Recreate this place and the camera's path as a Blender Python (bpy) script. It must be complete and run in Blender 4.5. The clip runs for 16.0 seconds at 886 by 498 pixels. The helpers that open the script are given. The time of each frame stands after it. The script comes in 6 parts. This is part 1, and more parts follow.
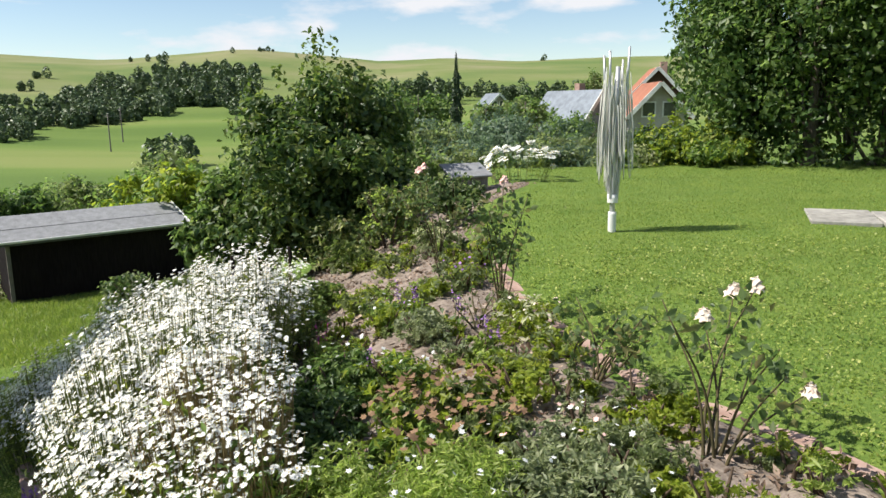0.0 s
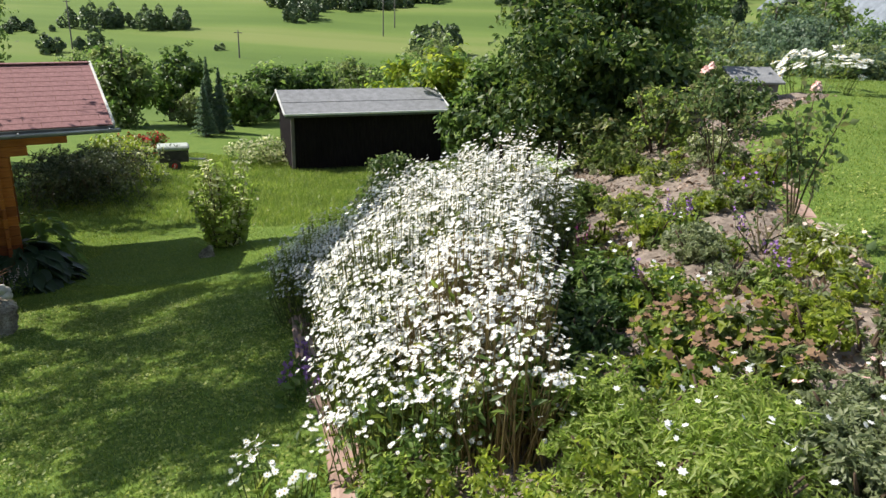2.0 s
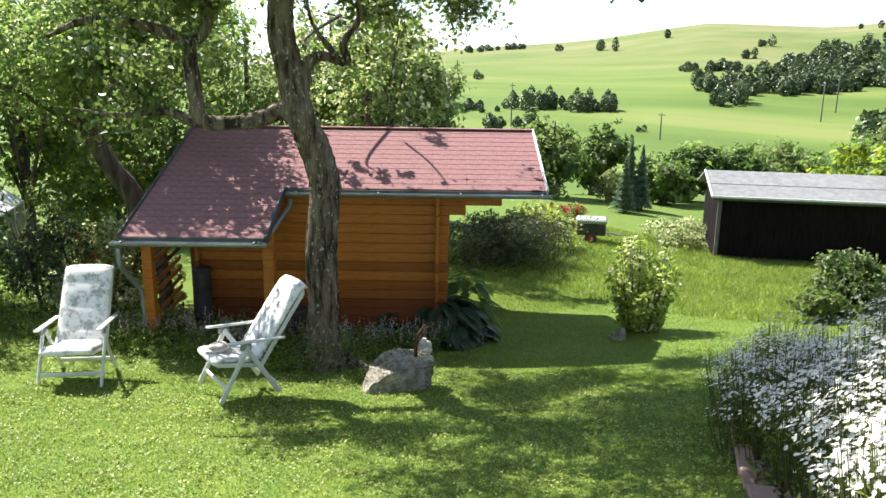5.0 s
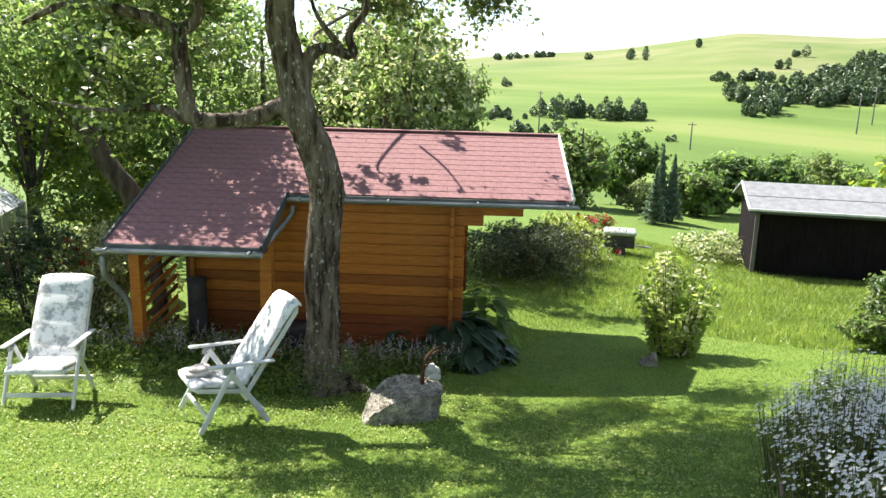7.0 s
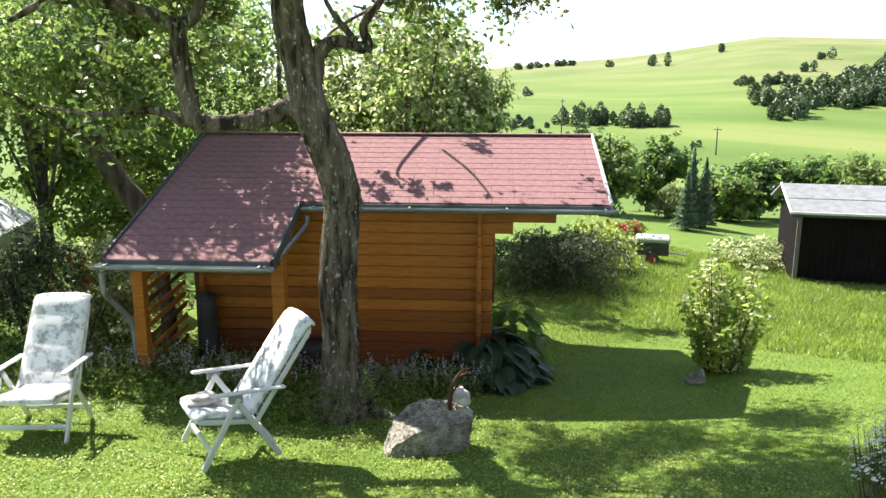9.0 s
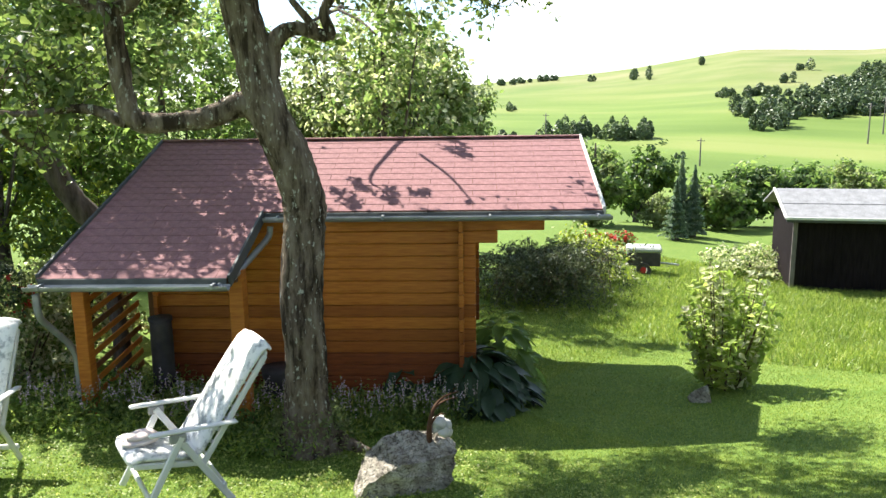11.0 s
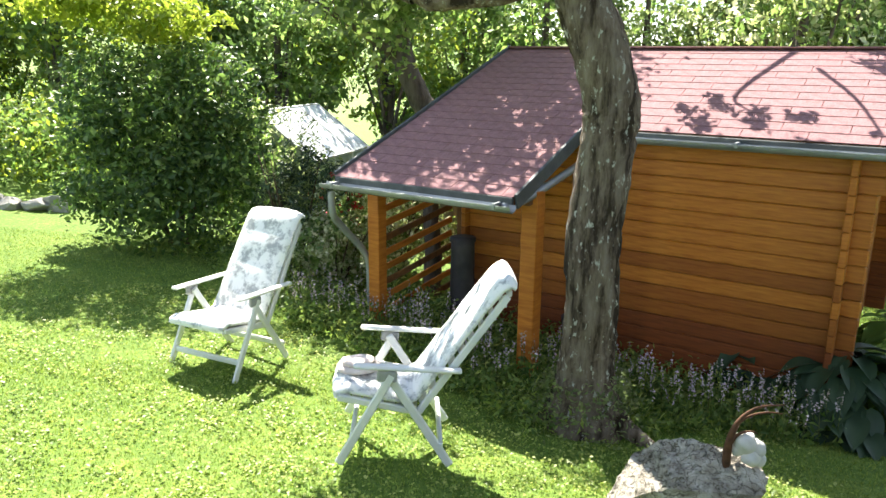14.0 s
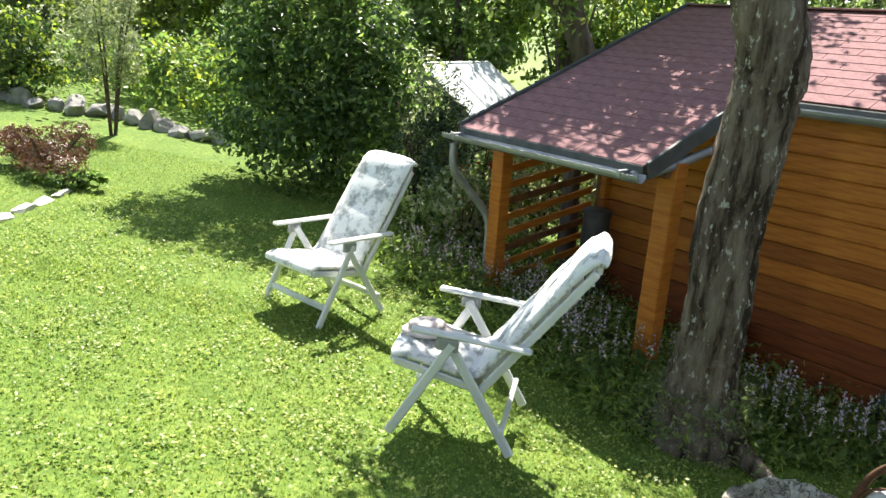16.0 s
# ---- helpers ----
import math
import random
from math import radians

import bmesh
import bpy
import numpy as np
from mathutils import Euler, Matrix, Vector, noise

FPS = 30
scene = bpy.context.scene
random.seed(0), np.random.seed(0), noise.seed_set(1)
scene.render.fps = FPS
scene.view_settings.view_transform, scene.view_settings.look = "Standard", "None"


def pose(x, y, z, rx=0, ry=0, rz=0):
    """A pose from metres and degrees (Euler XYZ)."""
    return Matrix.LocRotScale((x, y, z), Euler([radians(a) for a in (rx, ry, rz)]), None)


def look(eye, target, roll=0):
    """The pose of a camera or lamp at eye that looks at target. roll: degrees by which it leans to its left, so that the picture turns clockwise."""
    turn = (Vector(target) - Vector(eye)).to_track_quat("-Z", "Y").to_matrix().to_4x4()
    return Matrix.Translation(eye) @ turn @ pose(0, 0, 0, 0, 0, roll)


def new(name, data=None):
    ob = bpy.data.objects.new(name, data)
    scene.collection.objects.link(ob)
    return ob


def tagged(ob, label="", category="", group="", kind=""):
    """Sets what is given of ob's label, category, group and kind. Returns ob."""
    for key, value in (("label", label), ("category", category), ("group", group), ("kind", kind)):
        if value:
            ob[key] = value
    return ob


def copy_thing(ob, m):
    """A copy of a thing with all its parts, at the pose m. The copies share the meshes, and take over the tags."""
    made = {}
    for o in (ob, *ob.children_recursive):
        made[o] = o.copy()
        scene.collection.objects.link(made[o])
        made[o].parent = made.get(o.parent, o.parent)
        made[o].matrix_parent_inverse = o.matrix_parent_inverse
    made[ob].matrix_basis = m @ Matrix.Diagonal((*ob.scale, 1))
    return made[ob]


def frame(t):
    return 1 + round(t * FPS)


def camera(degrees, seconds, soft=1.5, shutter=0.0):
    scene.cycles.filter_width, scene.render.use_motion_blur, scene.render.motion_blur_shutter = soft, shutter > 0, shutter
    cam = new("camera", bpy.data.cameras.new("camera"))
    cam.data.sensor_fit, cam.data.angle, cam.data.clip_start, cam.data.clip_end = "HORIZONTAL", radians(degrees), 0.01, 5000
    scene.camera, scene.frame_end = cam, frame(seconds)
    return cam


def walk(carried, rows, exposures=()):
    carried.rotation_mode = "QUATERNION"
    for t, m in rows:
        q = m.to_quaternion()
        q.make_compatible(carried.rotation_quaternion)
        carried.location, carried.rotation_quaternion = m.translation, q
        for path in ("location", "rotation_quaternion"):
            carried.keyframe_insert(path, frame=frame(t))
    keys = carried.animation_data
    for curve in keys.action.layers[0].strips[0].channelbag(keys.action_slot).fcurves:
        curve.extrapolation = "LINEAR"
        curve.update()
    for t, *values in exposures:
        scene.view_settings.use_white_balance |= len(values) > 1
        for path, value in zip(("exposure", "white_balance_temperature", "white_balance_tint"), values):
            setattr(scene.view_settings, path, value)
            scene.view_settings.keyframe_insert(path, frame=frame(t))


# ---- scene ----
cam = camera(61.3, 16.0)
PATH = [
    (0, (0.099, 0.526, 0.894), (0.245, 2.484, 0.514), -0.8),
    (0.5, (0.038, 0.538, 0.880), (-0.083, 2.485, 0.442), -1.2),
    (1, (-0.011, 0.551, 0.856), (-0.313, 2.444, 0.287), 0.5),
    (1.5, (-0.040, 0.611, 0.836), (-0.386, 2.459, 0.153), 1.4),
    (2, (-0.089, 0.771, 0.816), (-0.567, 2.604, 0.176), 1.4),
    (2.5, (-0.191, 0.882, 0.796), (-0.817, 2.661, 0.128), 0.6),
    (3, (-0.366, 0.999, 0.757), (-1.200, 2.719, 0.169), -1.6),
    (3.5, (-0.517, 1.111, 0.723), (-1.629, 2.693, 0.212), -0.3),
    (4, (-0.715, 1.303, 0.641), (-2.021, 2.727, 0.125), -0.0),
    (4.2, (-0.780, 1.356, 0.613), (-2.127, 2.756, 0.141), 0.2),
    (6.3, (-1.356, 2.141, 0.490), (-2.783, 3.472, 0.052), 1.2),
    (6.5, (-1.416, 2.216, 0.473), (-2.864, 3.530, 0.050), 1.0),
    (7, (-1.567, 2.355, 0.430), (-3.007, 3.672, -0.011), 1.5),
    (7.5, (-1.718, 2.472, 0.389), (-3.152, 3.804, -0.026), 0.1),
    (8, (-1.835, 2.589, 0.362), (-3.294, 3.883, -0.083), 0.1),
    (8.2, (-1.896, 2.644, 0.342), (-3.376, 3.925, -0.071), 0.1),
    (10.3, (-2.477, 3.163, 0.136), (-3.965, 4.431, -0.282), 0.1),
    (10.5, (-2.517, 3.233, 0.118), (-3.970, 4.528, -0.343), 0.4),
    (11, (-2.687, 3.430, 0.031), (-4.157, 4.736, -0.339), -0.8),
    (11.5, (-2.843, 3.683, -0.054), (-4.306, 4.956, -0.542), 0.5),
    (12, (-3.002, 3.965, -0.159), (-4.557, 5.116, -0.667), -1.0),
    (12.5, (-3.218, 4.239, -0.247), (-4.811, 5.346, -0.735), 0.2),
    (13, (-3.370, 4.487, -0.316), (-5.134, 5.300, -0.789), 0.9),
    (13.5, (-3.515, 4.726, -0.370), (-5.356, 5.307, -0.894), 0.3),
    (14, (-3.689, 4.922, -0.458), (-5.593, 5.274, -0.959), 0.5),
    (14.5, (-3.779, 5.114, -0.529), (-5.708, 5.188, -1.053), 2.1),
    (15, (-3.872, 5.287, -0.573), (-5.776, 5.201, -1.177), 0.6),
    (15.5, (-4.068, 5.399, -0.647), (-5.996, 5.341, -1.178), 3.2),
    (16, (-4.185, 5.528, -0.673), (-6.093, 5.401, -1.260), 3.8),
]
walk(cam, [(t, look(eye, target, roll)) for t, eye, target, roll in PATH],
     ((0, 0.65), (1.5, 0.65), (2.5, 0.55), (3.5, 0.75), (4.2, 1.1), (7, 1.55), (11, 1.62), (12.5, 1.85), (14, 2.15), (16, 1.7)))

# ---- light ----
SUN_AZ, SUN_EL = 91.5, 49.5          # degrees to the left of +y, and above the horizon
world = bpy.data.worlds.new("sky")
scene.world = world
world.use_nodes = True
wn, wl = world.node_tree.nodes, world.node_tree.links
wn.clear()
w_out, w_bg, w_sky = wn.new("ShaderNodeOutputWorld"), wn.new("ShaderNodeBackground"), wn.new("ShaderNodeTexSky")
w_sky.sky_type, w_sky.sun_disc = "NISHITA", False
w_sky.sun_elevation, w_sky.sun_rotation = radians(SUN_EL), radians(-SUN_AZ)
w_sky.altitude, w_sky.air_density, w_sky.dust_density = 700, 1.0, 0.15
w_bg.inputs["Strength"].default_value = 0.088
w_tc, w_no, w_rp, w_mx, w_map = wn.new("ShaderNodeTexCoord"), wn.new("ShaderNodeTexNoise"), wn.new("ShaderNodeValToRGB"), wn.new("ShaderNodeMixRGB"), wn.new("ShaderNodeMapping")
w_map.inputs["Scale"].default_value = (1, 1, 3.2)
w_no.inputs["Scale"].default_value, w_no.inputs["Detail"].default_value, w_no.inputs["Roughness"].default_value = 4.8, 7, 0.55
w_rp.color_ramp.elements[0].position, w_rp.color_ramp.elements[1].position = 0.51, 0.62
w_mx.inputs["Color2"].default_value = (6.5, 6.6, 6.9, 1)
wl.new(w_tc.outputs["Generated"], w_map.inputs["Vector"])
wl.new(w_map.outputs["Vector"], w_no.inputs["Vector"])
wl.new(w_no.outputs["Fac"], w_rp.inputs["Fac"])
wl.new(w_rp.outputs["Color"], w_mx.inputs["Fac"])
wl.new(w_sky.outputs["Color"], w_mx.inputs["Color1"])
wl.new(w_mx.outputs["Color"], w_bg.inputs["Color"])
wl.new(w_bg.outputs["Background"], w_out.inputs["Surface"])
sun = new("sun", bpy.data.lights.new("sun", "SUN"))
sun.data.energy, sun.data.angle, sun.data.color = 5.0, radians(0.55), (1.0, 0.95, 0.86)
_az, _el = radians(SUN_AZ), radians(SUN_EL)
SUN_DIR = Vector((-math.sin(_az) * math.cos(_el), math.cos(_az) * math.cos(_el), math.sin(_el)))
sun.matrix_world = look(SUN_DIR * 60, (0, 0, 0))
scene.view_settings.exposure = 0.0


# ---- materials ----
def material(name, rough=0.8, spec=0.3, metal=0.0):
    m = bpy.data.materials.new(name)
    m.use_nodes = True
    b = m.node_tree.nodes["Principled BSDF"]
    b.inputs["Roughness"].default_value, b.inputs["Metallic"].default_value = rough, metal
    b.inputs["Specular IOR Level"].default_value = spec
    return m, m.node_tree.nodes, m.node_tree.links, b


def noise_node(n, l, scale, detail=4, rough=0.55, stretch=None, coord="Object"):
    tc, mp, no = n.new("ShaderNodeTexCoord"), n.new("ShaderNodeMapping"), n.new("ShaderNodeTexNoise")
    l.new(tc.outputs[coord], mp.inputs["Vector"])
    l.new(mp.outputs["Vector"], no.inputs["Vector"])
    if stretch:
        mp.inputs["Scale"].default_value = stretch
    no.inputs["Scale"].default_value, no.inputs["Detail"].default_value, no.inputs["Roughness"].default_value = scale, detail, rough
    return no


def ramp(n, l, fac, stops):
    r = n.new("ShaderNodeValToRGB")
    els = r.color_ramp.elements
    while len(els) < len(stops):
        els.new(0.5)
    for e, (pos, col) in zip(els, stops):
        e.position, e.color = pos, (*col, 1)
    l.new(fac, r.inputs["Fac"])
    return r.outputs["Color"]


def mix(n, l, fac, a, b, kind="MIX"):
    m = n.new("ShaderNodeMixRGB")
    m.blend_type = kind
    for k, v in (("Fac", fac), ("Color1", a), ("Color2", b)):
        if isinstance(v, (int, float)):
            m.inputs[k].default_value = v
        elif isinstance(v, tuple):
            m.inputs[k].default_value = (*v, 1)
        else:
            l.new(v, m.inputs[k])
    return m.outputs["Color"]


def bump(n, l, b, height, strength=0.4, dist=0.02):
    bp = n.new("ShaderNodeBump")
    bp.inputs["Strength"].default_value, bp.inputs["Distance"].default_value = strength, dist
    l.new(height, bp.inputs["Height"])
    l.new(bp.outputs["Normal"], b.inputs["Normal"])


def plain(name, c1, c2, scale=6, rough=0.7, spec=0.3, metal=0.0, stretch=None, bumpy=0.3, dist=0.01, detail=5):
    m, n, l, b = material(name, rough, spec, metal)
    no = noise_node(n, l, scale, detail, 0.6, stretch)
    big = noise_node(n, l, scale * 0.17, 3, 0.5)
    col = ramp(n, l, no.outputs["Fac"], [(0.3, c1), (0.7, c2)])
    shade = ramp(n, l, big.outputs["Fac"], [(0.3, (0.78, 0.78, 0.78)), (0.7, (1.1, 1.1, 1.1))])
    l.new(mix(n, l, 1.0, col, shade, "MULTIPLY"), b.inputs["Base Color"])
    bump(n, l, b, no.outputs["Fac"], bumpy, dist)
    return m


def leafy(name, c1, c2, c3=None, through_light=0.5, rough=0.45, scale=1.3, pass_tint=(1.8, 1.9, 1.5)):
    """Foliage: colour varies leaf by leaf and in drifts; light passes through."""
    m, n, l, b = material(name, rough, 0.35)
    geo = n.new("ShaderNodeNewGeometry")
    no = noise_node(n, l, scale, 3)
    col = ramp(n, l, geo.outputs["Random Per Island"], [(0.0, c1), (0.6, c2), (1.0, c3 or c2)])
    shade = ramp(n, l, no.outputs["Fac"], [(0.3, (0.80, 0.76, 0.78)), (0.7, (1.22, 1.10, 1.10))])
    col = mix(n, l, 1.0, col, shade, "MULTIPLY")
    l.new(col, b.inputs["Base Color"])
    tr, ms = n.new("ShaderNodeBsdfTranslucent"), n.new("ShaderNodeMixShader")
    l.new(mix(n, l, 1.0, col, pass_tint, "MULTIPLY"), tr.inputs["Color"])
    ms.inputs["Fac"].default_value = through_light
    l.new(b.outputs["BSDF"], ms.inputs[1])
    l.new(tr.outputs["BSDF"], ms.inputs[2])
    l.new(ms.outputs["Shader"], n["Material Output"].inputs["Surface"])
    return m


def white_petals():
    m, n, l, b = material("white_petal", 0.7, 0.2)
    b.inputs["Base Color"].default_value = (0.83, 0.83, 0.81, 1)
    tr, ms = n.new("ShaderNodeBsdfTranslucent"), n.new("ShaderNodeMixShader")
    tr.inputs["Color"].default_value = (0.85, 0.86, 0.82, 1)
    ms.inputs["Fac"].default_value = 0.3
    l.new(b.outputs["BSDF"], ms.inputs[1])
    l.new(tr.outputs["BSDF"], ms.inputs[2])
    l.new(ms.outputs["Shader"], n["Material Output"].inputs["Surface"])
    return m


def rock_material():
    m, n, l, b = material("cracked_rock", 0.9, 0.2)
    a = noise_node(n, l, 6, 8, 0.7)
    c = ramp(n, l, a.outputs["Fac"], [(0.34, (0.13, 0.11, 0.085)), (0.48, (0.33, 0.30, 0.245)), (0.62, (0.52, 0.49, 0.42))])
    tc, mp, vo, w = n.new("ShaderNodeTexCoord"), n.new("ShaderNodeMapping"), n.new("ShaderNodeTexVoronoi"), noise_node(n, l, 5, 5)
    mp.inputs["Scale"].default_value, mp.inputs["Rotation"].default_value = (2.2, 2.2, 6.5), (0.3, 0.5, 0)
    add = n.new("ShaderNodeVectorMath")
    add.operation = "MULTIPLY_ADD"
    l.new(w.outputs["Color"], add.inputs[0])
    add.inputs[1].default_value = (0.35, 0.35, 0.35)
    l.new(tc.outputs["Object"], add.inputs[2])
    l.new(add.outputs["Vector"], mp.inputs["Vector"])
    l.new(mp.outputs["Vector"], vo.inputs["Vector"])
    vo.feature = "DISTANCE_TO_EDGE"
    k = ramp(n, l, vo.outputs["Distance"], [(0.0, (0.3, 0.28, 0.25)), (0.06, (1, 1, 1))])
    l.new(mix(n, l, 1.0, c, k, "MULTIPLY"), b.inputs["Base Color"])
    h = mix(n, l, 0.6, a.outputs["Fac"], k, "MULTIPLY")
    bump(n, l, b, h, 1.0, 0.04)
    return m


def ground_material():
    m, n, l, b = material("grass_ground", 0.9, 0.15)
    fine = noise_node(n, l, 26, 6, 0.65)
    mid = noise_node(n, l, 2.2, 5, 0.6)
    far = noise_node(n, l, 0.012, 6, 0.55)
    strip = noise_node(n, l, 0.02, 3, 0.5, (0.35, 2.2, 1.0))
    near = ramp(n, l, fine.outputs["Fac"], [(0.3, (0.056, 0.108, 0.02)), (0.55, (0.125, 0.195, 0.038)), (0.75, (0.23, 0.29, 0.08))])
    tint = ramp(n, l, mid.outputs["Fac"], [(0.32, (0.80, 0.86, 0.74)), (0.55, (1.05, 1.0, 0.94)), (0.72, (1.30, 1.12, 1.0))])
    near = mix(n, l, 1.0, near, tint, "MULTIPLY")
    meadow = ramp(n, l, strip.outputs["Fac"], [(0.36, (0.088, 0.14, 0.03)), (0.52, (0.122, 0.178, 0.04)), (0.66, (0.168, 0.20, 0.06))])
    hill = ramp(n, l, far.outputs["Fac"], [(0.36, (0.10, 0.15, 0.04)), (0.5, (0.15, 0.18, 0.06)), (0.64, (0.21, 0.205, 0.10))])
    tc, sep, ln = n.new("ShaderNodeTexCoord"), n.new("ShaderNodeSeparateXYZ"), n.new("ShaderNodeVectorMath")
    l.new(tc.outputs["Object"], sep.inputs["Vector"])
    ln.operation = "LENGTH"
    l.new(tc.outputs["Object"], ln.inputs[0])

    def step(src, a, c):
        mr = n.new("ShaderNodeMapRange")
        mr.inputs["From Min"].default_value, mr.inputs["From Max"].default_value = a, c
        l.new(src, mr.inputs["Value"])
        return mr.outputs["Result"]
    col = mix(n, l, step(ln.outputs["Value"], 22, 45), near, meadow)
    col = mix(n, l, step(sep.outputs["Z"], -2, 16), col, hill)
    l.new(col, b.inputs["Base Color"])
    bump(n, l, b, fine.outputs["Fac"], 0.5, 0.03)
    return m


M_GROUND = ground_material()
M_SOIL = plain("soil", (0.12, 0.095, 0.078), (0.34, 0.28, 0.235), 14, 0.95, 0.1, bumpy=0.8, dist=0.03)
M_PINKSTONE = plain("pink_sandstone", (0.30, 0.19, 0.15), (0.44, 0.31, 0.26), 9, 0.9, 0.15, bumpy=0.5)
M_ROCK = rock_material()
M_STONE = plain("grey_stone", (0.22, 0.21, 0.19), (0.40, 0.38, 0.34), 8, 0.9, 0.2, bumpy=0.7, dist=0.02)
M_BARK = plain("bark", (0.045, 0.036, 0.03), (0.20, 0.17, 0.14), 9, 0.95, 0.1, stretch=(1, 1, 0.22), bumpy=1.0, dist=0.05, detail=8)
M_TWIG = plain("twig", (0.05, 0.035, 0.025), (0.14, 0.10, 0.07), 12, 0.9, 0.1)
M_STRAW = plain("dry_stalk", (0.20, 0.14, 0.06), (0.36, 0.28, 0.13), 12, 0.9, 0.1)
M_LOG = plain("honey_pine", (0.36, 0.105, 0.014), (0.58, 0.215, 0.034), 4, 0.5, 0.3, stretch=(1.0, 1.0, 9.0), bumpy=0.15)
M_LOGMID = plain("mid_pine_stain_shade", (0.23, 0.063, 0.011), (0.38, 0.125, 0.021), 4, 0.55, 0.3, stretch=(1.0, 1.0, 9.0), bumpy=0.15)
M_LOGDARK = plain("weathered_pine", (0.10, 0.045, 0.02), (0.23, 0.10, 0.035), 4, 0.7, 0.3, stretch=(3, 3, 1), bumpy=0.2)
M_SHINGLE = plain("red_shingle", (0.23, 0.115, 0.118), (0.32, 0.185, 0.185), 60, 0.92, 0.15, bumpy=0.4, dist=0.003)
M_ZINC = plain("zinc", (0.26, 0.27, 0.28), (0.40, 0.42, 0.43), 5, 0.5, 0.5, 0.5, bumpy=0.05)
M_FASCIA = plain("dark_fascia", (0.05, 0.055, 0.055), (0.10, 0.11, 0.11), 6, 0.6, 0.3)
M_FELT = plain("grey_roofing_felt", (0.19, 0.195, 0.205), (0.28, 0.285, 0.295), 30, 0.9, 0.2)
M_BLACKWOOD = plain("black_stained_board", (0.008, 0.006, 0.007), (0.018, 0.014, 0.015), 7, 0.9, 0.08, stretch=(4, 4, 0.5))
M_WHITEWOOD = plain("white_trim", (0.5, 0.5, 0.48), (0.7, 0.7, 0.67), 8, 0.6, 0.3)
M_PLASTIC = plain("white_resin", (0.70, 0.70, 0.67), (0.80, 0.80, 0.78), 3, 0.38, 0.5, bumpy=0.02)
M_LINE = plain("clothes_line", (0.55, 0.55, 0.50), (0.7, 0.7, 0.64), 8, 0.6, 0.3)
M_METAL = plain("grey_metal", (0.45, 0.46, 0.47), (0.6, 0.6, 0.6), 8, 0.4, 0.5, 0.6, bumpy=0.03)
M_RUST = plain("rusty_iron", (0.07, 0.035, 0.02), (0.17, 0.08, 0.04), 20, 0.8, 0.3, 0.3)
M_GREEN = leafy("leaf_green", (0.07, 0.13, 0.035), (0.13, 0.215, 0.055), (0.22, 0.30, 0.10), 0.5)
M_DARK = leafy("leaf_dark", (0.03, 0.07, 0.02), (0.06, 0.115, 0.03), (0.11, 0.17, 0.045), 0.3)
M_YELLOW = leafy("leaf_yellow_green", (0.131, 0.189, 0.022), (0.217, 0.290, 0.036), (0.319, 0.362, 0.058))
M_BLUE = leafy("leaf_blue_green", (0.075, 0.13, 0.085), (0.13, 0.20, 0.13), (0.19, 0.26, 0.17), 0.35)
M_OLIVE = leafy("leaf_olive", (0.10, 0.135, 0.055), (0.165, 0.22, 0.09), (0.25, 0.30, 0.14), 0.5)
M_PALE = leafy("leaf_pale_variegated", (0.18, 0.23, 0.09), (0.40, 0.44, 0.26), (0.66, 0.66, 0.56))
M_BROWN = leafy("leaf_brown", (0.14, 0.08, 0.04), (0.22, 0.15, 0.08), (0.30, 0.22, 0.12), 0.15)
M_CONIFER = leafy("needle_dark", (0.014, 0.038, 0.017), (0.032, 0.065, 0.026), (0.051, 0.087, 0.036), 0.08)
# Far trees' green is lightened and flattened: distance haze painted into the leaves.
M_FARWOOD = leafy("hazed_far_wood", (0.055, 0.095, 0.045), (0.085, 0.135, 0.06), (0.12, 0.175, 0.075), 0.1, scale=0.1)
M_GRASS = leafy("grass_blade", (0.09, 0.16, 0.026), (0.18, 0.265, 0.044), (0.33, 0.385, 0.10), 0.35, scale=0.9)
M_WHITEFLOWER = white_petals()
M_PINKFLOWER = plain("pink_petal", (0.70, 0.36, 0.34), (0.82, 0.55, 0.48), 20, 0.6, 0.2)
M_CREAMFLOWER = plain("cream_petal", (0.74, 0.56, 0.46), (0.82, 0.74, 0.62), 20, 0.6, 0.2)
M_PURPLEFLOWER = plain("purple_petal", (0.26, 0.12, 0.36), (0.42, 0.24, 0.52), 20, 0.6, 0.2)
M_REDFLOWER = plain("red_petal", (0.50, 0.03, 0.03), (0.66, 0.07, 0.06), 20, 0.6, 0.2)
M_YELLOWFLOWER = plain("yellow_centre", (0.55, 0.38, 0.04), (0.7, 0.52, 0.06), 20, 0.7, 0.2)
M_LAVENDER = plain("pale_pink_spike", (0.50, 0.40, 0.44), (0.66, 0.55, 0.58), 20, 0.7, 0.2)
M_REDTILE = plain("orange_roof", (0.27, 0.10, 0.065), (0.36, 0.16, 0.10), 3, 0.8, 0.2)
M_SLATE = plain("slate_roof", (0.13, 0.15, 0.18), (0.24, 0.27, 0.31), 2, 0.6, 0.4)
M_WALLPAINT = plain("pale_render", (0.32, 0.30, 0.27), (0.42, 0.40, 0.36), 2, 0.8, 0.2)
M_BROWNWALL = plain("brown_boards", (0.08, 0.05, 0.03), (0.15, 0.09, 0.06), 2, 0.8, 0.2)

